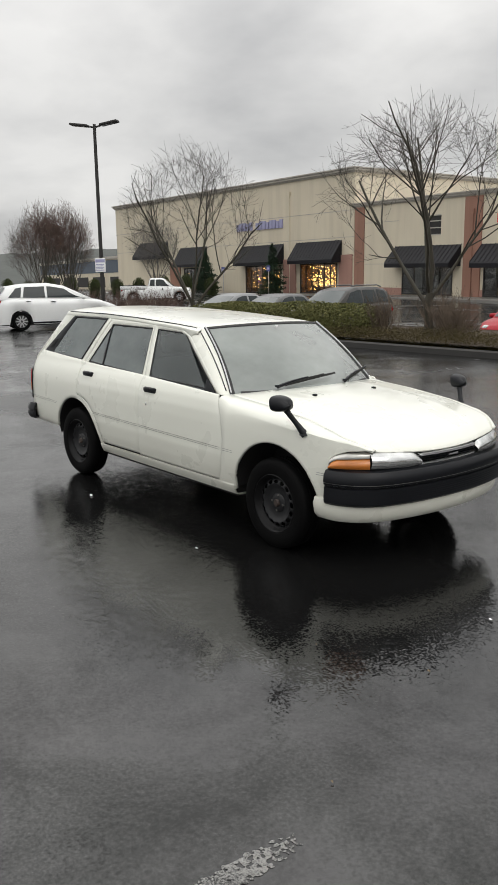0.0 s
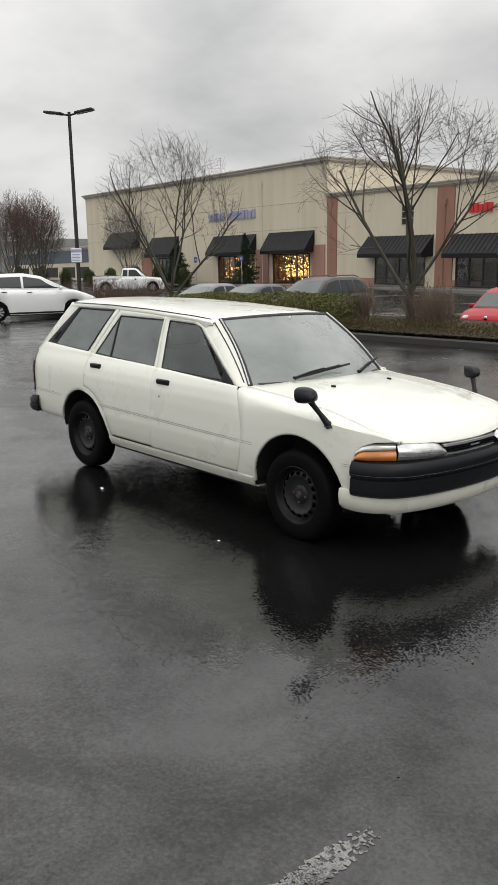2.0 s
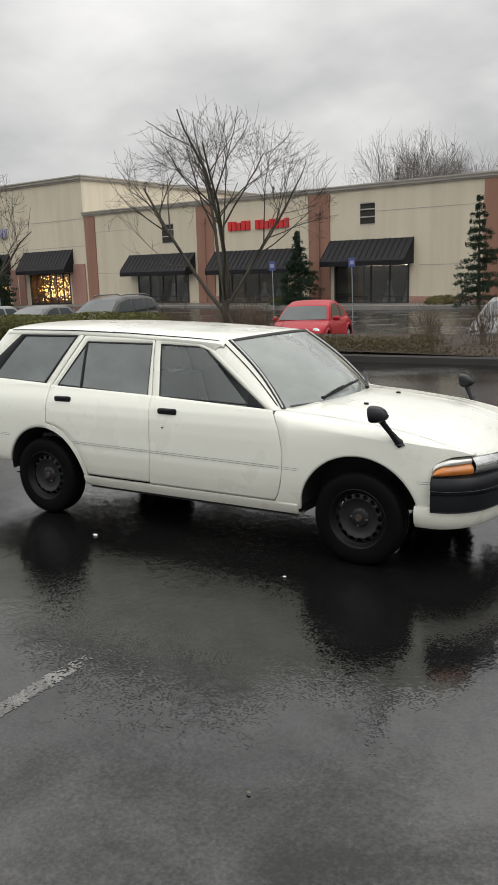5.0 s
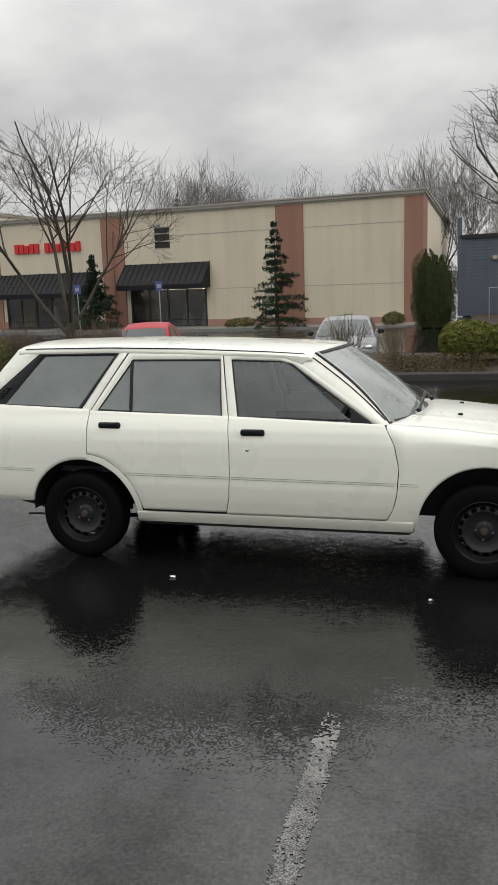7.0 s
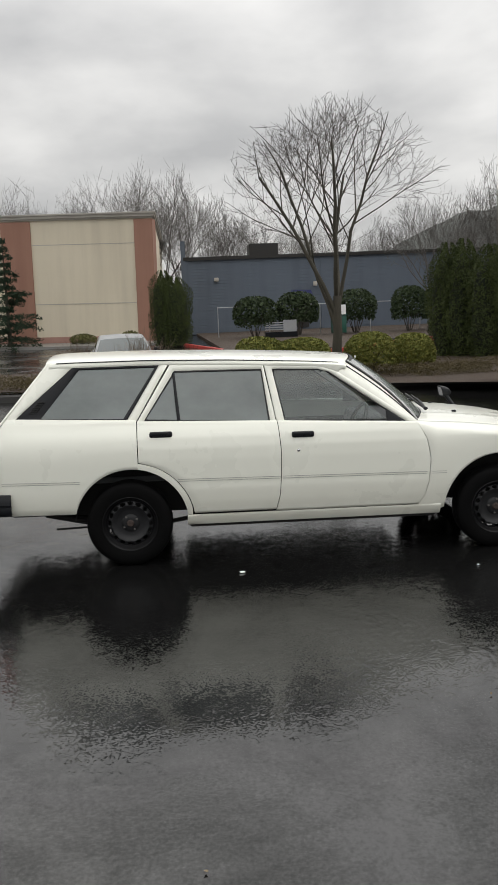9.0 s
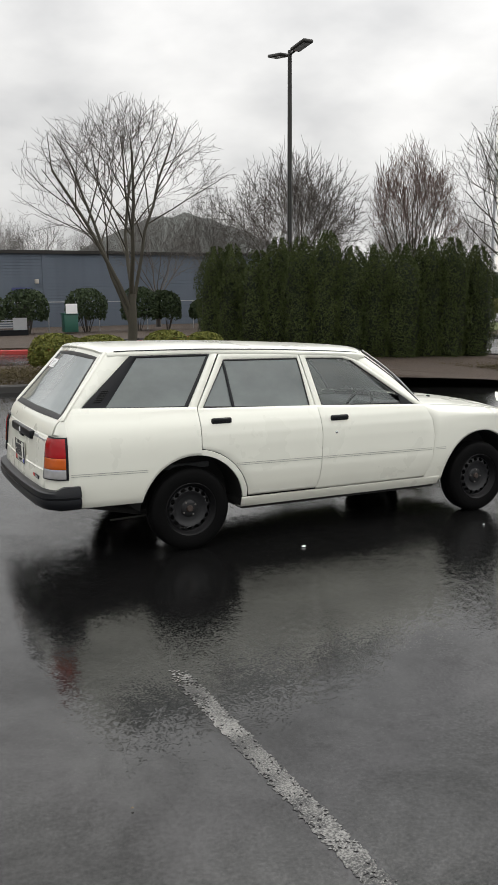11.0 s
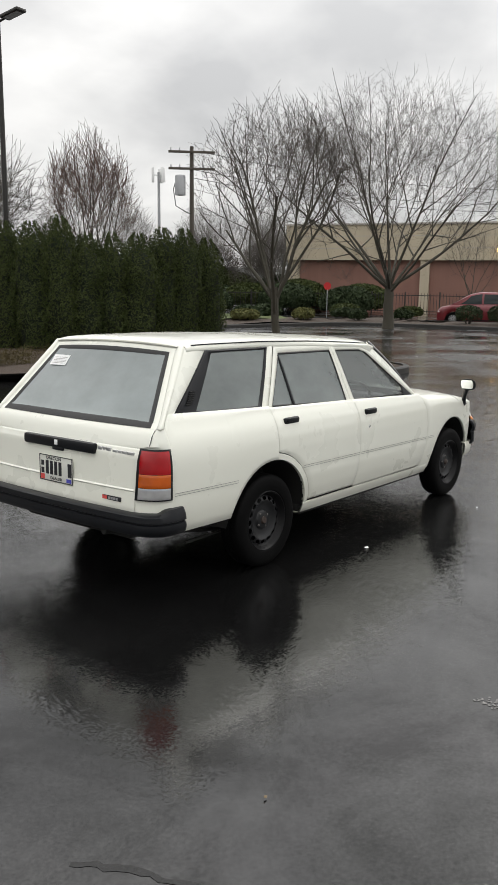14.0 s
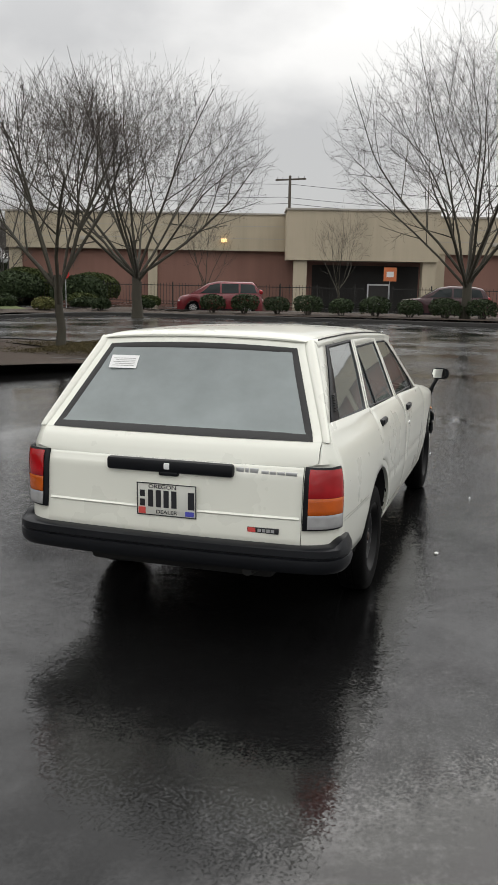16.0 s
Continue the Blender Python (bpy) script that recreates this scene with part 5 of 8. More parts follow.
for s in (-1, 1):
    turn, head = (TURN, HEAD) if s < 0 else (mirrored(TURN)[::-1], mirrored(HEAD)[::-1])
    f = (lambda u: u) if s < 0 else (lambda u: 1 - u)
    top = lambda u: between([(0, 0.628), (0.25, 0.668), (0.5, 0.694), (1, 0.706)], f(u))
    unit = part("headlamp_housing", (lambda bm: (lamp_band(bm, (turn + head) if s < 0 else (head + turn), lambda u: 0.594, lambda u: between([(0, 0.660), (0.12, 0.69), (0.4, 0.700), (0.75, 0.694), (1, 0.664)], f(u)), -0.012, 0.0), bm)[1])(bmesh.new()), TRIM, wagon, "dark headlamp surround")
    bm = bmesh.new(); lamp_band(bm, turn, lambda u: 0.603, lambda u: between([(0, 0.618), (0.12, 0.640), (0.3, 0.654), (1, 0.664)], f(u)))
    part("turn_signal", bm, AMBER, unit, "amber turn signal lens")
    bm = bmesh.new(); lamp_band(bm, turn, lambda u: between([(0, 0.619), (0.12, 0.641), (0.3, 0.655), (1, 0.665)], f(u)), lambda u: between([(0, 0.652), (0.2, 0.676), (0.5, 0.695), (1, 0.703)], f(u)), -0.012, 0.003)
    part("side_lamp", bm, WHITE_TOP, unit, "pale upper strip of the turn signal")
    bm = bmesh.new(); lamp_band(bm, head, lambda u: between([(0, 0.606), (1, 0.598)], f(u)), lambda u: between([(0, 0.697), (0.6, 0.688), (0.85, 0.676), (1, 0.650)], f(u)), 0.0, 0.022)
    part("headlamp", bm, CLEAR, unit, "clear ribbed headlamp glass")
bm = bmesh.new()
mouth = soft_path([(2.03, -0.28), (2.045, -0.14), (2.05, 0), (2.045, 0.14), (2.03, 0.28)], 16)
sweep(bm, mouth, lambda f: [(-0.03, 0.59), (-0.03, 0.66)])
grille = part("grille", bm, UNDER, wagon, "black slatted grille")
for z, h, m in ((0.594, 0.012, SILVER), (0.620, 0.006, TRIM), (0.635, 0.006, TRIM), (0.648, 0.016, SILVER)):
    bm = bmesh.new()
    sweep(bm, mouth, lambda f: [(-0.02, z), (0.006, z + 0.001), (0.007, z + h - 0.001), (-0.02, z + h)])
    skin(part("grille_bar", bm, m, grille), 0.004)
bm = bmesh.new()
box(bm, 2.045, 2.056, -0.02, 0.075, 0.626, 0.640, 0.003)
part("grille_badge", bm, SILVER, grille)


# wing mirrors on stalks
def stalk(bm):
    tube(bm, [(1.568, 0.795, 0.772), (1.552, 0.808, 0.79), (1.52, 0.832, 0.84), (1.49, 0.86, 0.89), (1.47, 0.875, 0.925)], [0.03, 0.022, 0.016, 0.017, 0.022], 10)
    lathe(bm, [(0, 0.012), (0.03, 0.008), (0.04, -0.004)], axis="z", steps=14, centre=(1.566, 0.793, 0.772))


def shell(bm):
    rows = []
    for k in spread(0, 1, 10):
        r = math.sqrt(max(1 - (1 - k) ** 2.2, 0)) if k < 1 else 1
        x = 1.515 - 0.085 * k
        w, h = 0.071 * r + 0.002, 0.046 * r + 0.002
        row = []
        for j in range(20):
            a = 2 * math.pi * j / 20
            c, s = math.cos(a), math.sin(a)
            row.append((x - 0.012 * s, 0.878 + w * math.copysign(abs(c) ** 0.85, c) + 0.02 * k, 0.952 + h * math.copysign(abs(s) ** 0.6, s)))
        rows.append(row)
    grid(bm, rows, close=True)
    bmesh.ops.contextual_create(bm, geom=[e for e in bm.edges if e.is_boundary and e.verts[0].co.x < 1.45])
    bmesh.ops.recalc_face_normals(bm, faces=bm.faces)


stalks = pair("wing_mirror", stalk, TRIM, label="black wing mirror on a stalk")
pair("mirror_shell", shell, TRIM, under=stalks)
pair("mirror_glass", lambda bm: grid(bm, [[(1.4275 - 0.01 * j, 0.89 + 0.06 * i * (1 - 0.2 * abs(j)), 0.952 + 0.037 * j) for i in spread(-1, 1, 4)] for j in spread(-1, 1, 4)], flip=True), MIRROR, under=stalks)

# tailgate
GATE = [(0.46, -2.24), (0.525, -2.235), (0.60, -2.226), (0.625, -2.222), (0.80, -2.205), (0.825, -2.192), (0.92, -2.155), (0.955, -2.12), (0.985, -2.088), (1.365, -1.785), (1.388, -1.765)]


def gate(z):
    return between(GATE, z)


def gate_half(z):
    return between([(0.5, 0.652), (0.844, 0.652), (0.857, 0.715), (0.955, 0.715), (1.335, 0.543), (1.385, 0.535)], z)


bm = bmesh.new()
rows = [[(gate(z) - 0.022 * (1 - v * v), v * (gate_half(z) - GAP), z) for v in spread(-1, 1, 20)] for z in sorted(spread(0.50, 0.842, 11) + [0.62, 0.63, 0.80, 0.81, 0.825, 0.83])]
grid(bm, rows, flip=True)
tailgate = skin(part("tailgate", bm, WHITE, wagon), 0.012)
bm = bmesh.new()
grid(bm, [[(gate(z) - 0.022 * (1 - v * v), v * (gate_half(z) - GAP), z) for v in spread(-1, 1, 20)] for z in (0.8425, 0.85, 0.862, 0.88, 0.91, 0.93, 0.955, 0.985)], flip=True)
part("upper_panel", bm, WHITE, tailgate)


def gate_crown(v, z):
    """The top of the gate follows the crown of the roof."""
    return 0.024 * (1 - v * v) * min(1.0, max(0.0, (z - 1.15) / 0.22)) ** 2


def gate_ring(bm, half_out, half_in, zo, zi, lift, lift_in):
    def loop(half, z, l):
        pts = [(-1, z[0]), (1, z[0]), (1, z[1]), (-1, z[1])]
        out = []
        for (a, za), (b, zb) in zip(pts, pts[1:] + pts[:1]):
            for k in range(12):
                v, zz = a + (b - a) * k / 12, za + (zb - za) * k / 12
                hw = half(zz)
                out.append((gate(zz) - 0.022 * (1 - v * v) - l, v * hw, zz + gate_crown(v, zz)))
        return out
    grid(bm, [loop(half_out, zo, lift), loop(half_in, zi, lift_in)], close=True, flip=True)


bm = bmesh.new()
gate_ring(bm, gate_half, lambda z: gate_half(z) - 0.045 - 0.01 * (1.385 - z), (0.945, 1.372), (0.952, 1.335), 0.0, 0.003)
skin(part("gate_frame", bm, WHITE, tailgate), 0.012)
bm = bmesh.new()
gate_ring(bm, lambda z: gate_half(z) - 0.038 - 0.01 * (1.385 - z), lambda z: gate_half(z) - 0.072 - 0.012 * (1.385 - z), (0.95, 1.336), (0.98, 1.314), 0.006, 0.004)
skin(part("glass_seal", bm, RUBBER, tailgate, "black rubber window seal"), 0.008)
bm = bmesh.new()
grid(bm, [[(gate(z) - 0.022 * (1 - v * v) - 0.002, v * (gate_half(z) - 0.05), z + gate_crown(v, z)) for v in spread(-1, 1, 16)] for z in spread(0.968, 1.326, 14)], flip=True)
rear_window = part("rear_window", bm, REAR_GLASS, tailgate, "misted rear window")
rear_window.visible_shadow = False
bm = bmesh.new()
for k in range(9):
    z = 1.01 + 0.031 * k
    tube(bm, [(gate(z) - 0.022 * (1 - v * v) + 0.002, v * (gate_half(z) - 0.09), z) for v in spread(-1, 1, 10)], 0.0012, 3)
part("heater_wires", bm, STRIPE, rear_window)
# a printed sheet behind the glass
bm = bmesh.new()
sheet = lambda u, v: (gate(1.222 + 0.06 * v) - 0.018 + 0.0 * u - 0.0045, 0.315 + 0.155 * u, 1.222 + 0.06 * v)
grid(bm, [[sheet(u, v) for u in spread(0, 1, 3)] for v in spread(0, 1, 2)], flip=True)
note = part("paper_sheet", bm, PAPER, rear_window, "white printed sheet in the rear window")
for k in range(5):
    bm = bmesh.new()
    z = 0.18 + 0.14 * k
    grid(bm, [[tuple(Vector(sheet(u, v)) + Vector((-0.0015, 0, 0))) for u in (0.1, 0.9 - 0.1 * (k % 2))] for v in (z, z + 0.035)], flip=True)
    part("print_bar", bm, STRIPE, note)
# grip bar with an emblem, plate and badges
bm = bmesh.new()
box(bm, gate(0.82) - 0.052, gate(0.82) - 0.01, -0.328, 0.316, 0.782, 0.842, 0.014)
grip = part("tailgate_grip", bm, TRIM, tailgate, "black plastic tailgate grip bar")
bm = bmesh.new(); box(bm, gate(0.82) - 0.05, gate(0.82) - 0.02, -0.055, 0.045, 0.768, 0.79, 0.008); part("latch", bm, TRIM, grip)
bm = bmesh.new(); box(bm, gate(0.82) - 0.056, gate(0.82) - 0.045, -0.014, 0.014, 0.800, 0.830, 0.003); part("emblem", bm, PAPER, grip, "small square pale emblem")
px = gate(0.65) - 0.032
bm = bmesh.new(); box(bm, px, px + 0.004, -0.152, 0.152, 0.582, 0.734, 0.0015)
plate = part("number_plate", bm, PLATE, tailgate, "white dealer plate with dark characters")
bm = bmesh.new()
for z0, z1 in ((0.582, 0.586), (0.730, 0.734)):
    box(bm, px - 0.003, px, -0.152, 0.152, z0, z1)
for y0, y1 in ((-0.152, -0.148), (0.148, 0.152)):
    box(bm, px - 0.003, px, y0, y1, 0.586, 0.730)
part("plate_rim", bm, INK, plate)


def plate_bar(y0, y1, z0, z1, m=INK):
    bm = bmesh.new()
    box(bm, px - 0.002, px - 0.0002, y0, y1, z0, z1)
    part("plate_bar", bm, m, plate)


for k in range(4):
    y = 0.094 - 0.040 * k
    plate_bar(y - 0.026, y, 0.622, 0.702)
plate_bar(-0.142, -0.110, 0.622, 0.702)
plate_bar(0.111, 0.136, 0.668, 0.698)
plate_bar(0.111, 0.136, 0.624, 0.656)
plate_bar(0.108, 0.144, 0.588, 0.618, REDTAG)
plate_bar(-0.140, -0.096, 0.590, 0.612, BLUETAG)


def lettering(text, size, m, material, parent, depth=0.001, name="lettering", align="CENTER", stretch=1.0):
    c = bpy.data.curves.new(name, "FONT")
    c.body, c.size, c.extrude, c.align_x, c.align_y = text, size, depth, align, "CENTER"
    tmp = bpy.data.objects.new(name, c)
    scene.collection.objects.link(tmp)
    bpy.context.view_layer.update()
    mesh = bpy.data.meshes.new_from_object(tmp.evaluated_get(bpy.context.evaluated_depsgraph_get()))
    bpy.data.objects.remove(tmp)
    bpy.data.curves.remove(c)
    mesh.materials.clear()
    mesh.materials.append(material)
    mesh.transform(Matrix.Diagonal((stretch, 1, 1, 1)))
    ob = new(name, mesh)
    ob.parent = parent
    ob.matrix_local = m
    return ob


BACK = Matrix(((0, 0, -1, px - 0.0012), (-1, 0, 0, 0.0), (0, 1, 0, 0), (0, 0, 0, 1)))
lettering("OREGON", 0.026, Matrix.Translation((0, 0.02, 0.717)) @ BACK, INK, plate, name="plate_lettering", stretch=1.3)
lettering("DEALER", 0.024, Matrix.Translation((0, 0.0, 0.600)) @ BACK, INK, plate, name="plate_lettering", stretch=1.3)
bx = gate(0.81) - 0.012
for k, (y0, y1) in enumerate(((-0.335, -0.372), (-0.378, -0.395), (-0.40, -0.44), (-0.455, -0.49), (-0.495, -0.525), (-0.53, -0.565), (-0.57, -0.622))):
    bm = bmesh.new(); box(bm, bx - 0.004 + 0.006 * k / 6, bx + 0.02, y1, y0, 0.806, 0.828 if k < 3 else 0.820, 0.002)
    part("script_badge", bm, SILVER, tailgate)
bm = bmesh.new(); box(bm, gate(0.555) - 0.014, gate(0.555) + 0.01, -0.55, -0.40, 0.546, 0.570, 0.002)
tag = part("corner_badge", bm, INK, tailgate, "small dark badge with a red end")
bm = bmesh.new(); box(bm, gate(0.555) - 0.016, gate(0.555) - 0.012, -0.44, -0.403, 0.548, 0.568); part("badge_end", bm, REDTAG, tag)
for k in range(4):
    bm = bmesh.new(); box(bm, gate(0.555) - 0.0155, gate(0.555) - 0.012, -0.467 - 0.021 * k, -0.451 - 0.021 * k, 0.551, 0.565); part("badge_bar", bm, SILVER, tag)
bm = bmesh.new()
grid(bm, [[(gate(z) - 0.022 * (1 - (y / 0.645) ** 2) - o, y, z) for y in spread(-0.64, 0.64, 20)] for z, o in ((0.612, 0.001), (0.618, 0.007), (0.626, 0.001))], flip=True)
part("pressed_ridge", bm, WHITE, tailgate)


# rear corners, tail lamps, bumper
def corner_rows():
    rows = []
    for z in sorted(spread(0.47, 0.957, 13) + [0.843, 0.858]):
        y0 = side(-2.10, z) if z < 0.95 else upper(-2.10, z) + 0.01
        gy, gx = gate_half(z), gate(z)
        a, b = Vector((-2.10, y0, z)), Vector((gx + 0.004, gy, z))
        c = Vector((min(gx + 0.03, -2.10 - 0.035) if z < 0.9 else (-2.10 + gx) / 2 - 0.012, y0 - 0.028, z))
        rows.append([a.lerp(c, k).lerp(c.lerp(b, k), k) for k in spread(0, 1, 8)])
    return rows


pair("rear_corner", lambda bm: grid(bm, corner_rows()), WHITE, thick=0.01)
pair("corner_pillar", lambda bm: grid(bm, [[Vector((between([(0.95, -2.103), (0.985, -2.085), (1.372, -1.762)], z), upper(-2.0, z) + 0.004, z)).lerp(Vector((gate(z) - 0.001, gate_half(z) - 0.001, z)), k) + Vector((-0.014, 0.012, 0)) * math.sin(math.pi * k) for k in (0, 0.2, 0.4, 0.6, 0.8, 1)] for z in spread(0.95, 1.375, 14)]), WHITE, thick=0.01)


def lamp_rows(z0, z1, out=0.006):
    rows = []
    for z in spread(z0, z1, 4):
        a, c, b = Vector((-2.105, side(-2.10, z) + out, z)), Vector((-2.205 - out, 0.806, z)), Vector((gate(z) - 0.006 - out, 0.658, z))
        rows.append([a.lerp(c, k).lerp(c.lerp(b, k), k) for k in spread(0, 1, 12)])
    return rows


housings = pair("tail_lamp", lambda bm: grid(bm, lamp_rows(0.572, 0.848, 0.004)), TRIM, label="tail lamp with red, amber and clear bands", thick=0.02)
pair("stop_lens", lambda bm: grid(bm, [r[1:-1] for r in lamp_rows(0.716, 0.84, 0.011)]), RED_LENS, under=housings, thick=0.006)
pair("turn_lens", lambda bm: grid(bm, [r[1:-1] for r in lamp_rows(0.642, 0.714, 0.011)]), AMBER_REAR, under=housings, thick=0.006)
pair("reverse_lens", lambda bm: grid(bm, [r[1:-1] for r in lamp_rows(0.58, 0.640, 0.011)]), GREY_LENS, under=housings, thick=0.006)
TAIL = soft_path([(-2.035, 0.836), (-2.13, 0.838), (-2.215, 0.80), (-2.262, 0.69), (-2.285, 0.40), (-2.292, 0), (-2.285, -0.40), (-2.262, -0.69), (-2.215, -0.80), (-2.13, -0.838), (-2.035, -0.836)], 60)
bm = bmesh.new()
sweep(bm, TAIL, lambda f: [(-0.05, 0.392), (0.0, 0.385), (0.012, 0.40), (0.018, 0.425), (0.014, 0.448), (0.006, 0.452), (0.006, 0.458), (0.016, 0.463), (0.012, 0.492), (-0.006, 0.503 + 0.024 * ease(0.30, 0.40, abs(f - 0.5))), (-0.07, 0.508 + 0.026 * ease(0.30, 0.40, abs(f - 0.5)))])
skin(part("rear_bumper", bm, TRIM, wagon, "black plastic rear bumper"), 0.02)
bm = bmesh.new()
sweep(bm, soft_path([(-2.1, 0.79), (-2.18, 0.75), (-2.225, 0.6), (-2.24, 0), (-2.225, -0.6), (-2.18, -0.75), (-2.1, -0.79)], 30), lambda f: [(-0.02, 0.42), (0.01, 0.49), (-0.02, 0.50)])
part("bumper_backing", bm, UNDER, wagon)


# wheels: black steel discs with round holes
def wheel_parts(x, s, spin):
    hub = part("tyre", (lambda bm: (lathe(bm, [(0.18, 0.062), (0.192, 0.078), (0.215, 0.083), (0.25, 0.083), (0.272, 0.076), (0.284, 0.064), (0.289, 0.05), (0.291, 0.022), (0.285, 0.02), (0.285, 0.012), (0.291, 0.01), (0.291, -0.01), (0.285, -0.012), (0.285, -0.02), (0.291, -0.022), (0.289, -0.05), (0.284, -0.064), (0.25, -0.083), (0.19, -0.075), (0.178, -0.06)], steps=56), bm)[1])(bmesh.new()), TYRE, wagon, "worn black tyre")
    hub.matrix_local = pose(x, s * 0.737, 0.2885, 0, spin, 0) if s > 0 else pose(x, s * 0.737, 0.2885, 0, spin, 180)
    bm = bmesh.new()
    lathe(bm, [(0.17, -0.075), (0.172, 0.05), (0.186, 0.064), (0.189, 0.074), (0.184, 0.077), (0.176, 0.070), (0.168, 0.052), (0.160, 0.040), (0.153, 0.034)], steps=56)
    rim = part("rim", bm, RIM_BLACK, hub)
    bm = bmesh.new()
    n = 96
    radii = [(0.155, 0.034), (0.150, 0.040), (0.1455, 0.044), (0.138, 0.047), (0.1305, 0.049), (0.126, 0.050), (0.119, 0.046), (0.105, 0.036), (0.085, 0.030), (0.060, 0.030), (0.052, 0.040), (0.036, 0.044), (0.0, 0.044)]
    rows = [[(r * math.cos(2 * math.pi * k / n), o, r * math.sin(2 * math.pi * k / n)) for r, o in radii] for k in range(n)]
    vs = [[bm.verts.new(p) for p in row[:-1]] for row in rows]
    mid = bm.verts.new((0, 0.044, 0))
    for k in range(n):
        a, b = vs[k], vs[(k + 1) % n]
        for j in range(len(radii) - 2):
            if (j in (2, 3) and k % 6 in (1, 2, 3, 4)) or (j in (1, 4) and k % 6 in (2, 3)):
                continue
            bm.faces.new((a[j], b[j], b[j + 1], a[j + 1]))
        bm.faces.new((a[-1], b[-1], mid))
    disc = part("wheel_disc", bm, STEEL, hub, "black pressed steel wheel disc")
    disc.data.transform(Matrix.Translation((0, -0.004, 0)))
    skin(disc, 0.004)
    for k in range(4):
        a = math.pi / 4 + k * math.pi / 2
        bm = bmesh.new()
        lathe(bm, [(0, 0.046), (0.006, 0.045), (0.0085, 0.04), (0.0095, 0.024)], steps=6, centre=(0.05 * math.cos(a), 0, 0.05 * math.sin(a)))
        part("wheel_nut", bm, BOLT, hub)
    bm = bmesh.new()
    lathe(bm, [(0, 0.058), (0.018, 0.057), (0.024, 0.05), (0.027, 0.036)], steps=18)
    part("hub_cap", bm, RUST, hub)
    bm = bmesh.new()
    lathe(bm, [(0.0, -0.02), (0.12, -0.02), (0.15, -0.03)], steps=24)
    part("brake_drum", bm, UNDER, hub)


for x in (-1.262, 1.303):
    for s, spin in ((-1, 12 + 20 * x), (1, 31)):
        wheel_parts(x, s, spin)


# wheel houses, floor and running gear
def liner(a):
    def build(bm):
        cx, cz, r = a
        arc = spread(0.06, math.pi - 0.06, 24) if cx > 0 else spread(0.05, math.pi - 0.05, 24)
        grid(bm, [[(cx + (r + d) * math.cos(t), y, cz + (r + d) * math.sin(t)) for y, d in ((side(cx + r * math.cos(t), cz + r * math.sin(t)) - 0.012, 0.001), (0.72, 0.010), (0.50, 0.012))] for t in arc])
        rows = [[(cx + r * k * math.cos(t), 0.50, cz + r * k * math.sin(t)) for k in (1.03, 0.0)] for t in arc]
        grid(bm, rows)
    return build


pair("wheel_house", liner(ARCH_F), UNDER)
pair("wheel_house", liner(ARCH_R), UNDER)
bm = bmesh.new()
box(bm, -0.86, 0.88, -0.765, 0.765, 0.235, 0.32, 0.02)
box(bm, -2.12, 1.98, -0.49, 0.49, 0.29, 0.40, 0.03)
# dark sheets added behind the doors so the shut gaps look shaded
for s in (-1, 1):
    grid(bm, [[(x, s * (side(x, z) - 0.03), z) for z in spread(0.30, 0.78, 8)] for x in spread(-0.80, 0.80, 8)], flip=s < 0)
part("floor_and_gap_shade", bm, UNDER, wagon)
bm = bmesh.new()
tube(bm, [(-1.2625, -0.7, 0.29), (-1.2625, 0.7, 0.29)], 0.045, 10)
part("rear_axle", bm, UNDER, wagon)
for s in (-1, 1):
    bm = bmesh.new()
    tube(bm, [(-0.72, s * 0.52, 0.27), (-1.0, s * 0.52, 0.225), (-1.26, s * 0.52, 0.215), (-1.55, s * 0.52, 0.24), (-1.86, s * 0.52, 0.31)], 0.018, 6)
    part("leaf_spring", bm, UNDER, wagon)
bm = bmesh.new()
tube(bm, [(-1.1, -0.35, 0.25), (-1.6, -0.40, 0.25), (-2.0, -0.42, 0.33), (-2.24, -0.40, 0.365)], [0.03, 0.03, 0.026, 0.026], 10)
tube(bm, [(-1.45, -0.62, 0.24), (-1.62, -0.62, 0.235), (-1.78, -0.60, 0.225)], 0.008, 6)
tube(bm, [(-1.5, -0.2, 0.36), (-1.95, -0.2, 0.36)], 0.07, 12)
part("exhaust", bm, UNDER, wagon, "dull dark exhaust pipe")


# cabin
def seat(name, x, y, w):
    bm = bmesh.new()
    box(bm, x - 0.25, x + 0.26, y - w / 2, y + w / 2, 0.40, 0.56, 0.05)
    base = part(name, bm, CLOTH, wagon, "grey cloth seat")
    bm = bmesh.new()
    vs = box(bm, -0.06, 0.06, y - w / 2, y + w / 2, 0, 0.56, 0.045)
    bmesh.ops.transform(bm, matrix=pose(x - 0.22, 0, 0.52, 0, -14, 0), verts=bm.verts)
    part("seat_back", bm, CLOTH, base)
    return base


for y in (-0.36, 0.36):
    s = seat("front_seat", -0.02, y, 0.5)
    bm = bmesh.new()
    box(bm, -0.43, -0.34, y - 0.135, y + 0.135, 1.09, 1.24, 0.035)
    part("headrest", bm, CLOTH, s)
seat("rear_seat", -0.85, 0, 0.94)
bm = bmesh.new()
box(bm, 0.50, 0.98, -0.68, 0.68, 0.62, 0.875, 0.06)
box(bm, 0.46, 0.62, -0.58, -0.14, 0.80, 0.92, 0.04)
part("dashboard", bm, DASH, wagon, "grey plastic dashboard")
bm = bmesh.new()
ringpts = [(0.38 + 0.19 * math.sin(a) * 0.42, -0.36 + 0.19 * math.cos(a), 0.83 + 0.19 * math.sin(a) * 0.9) for a in spread(0, 2 * math.pi, 28)]
tube(bm, ringpts, 0.014, 8, cap=False)
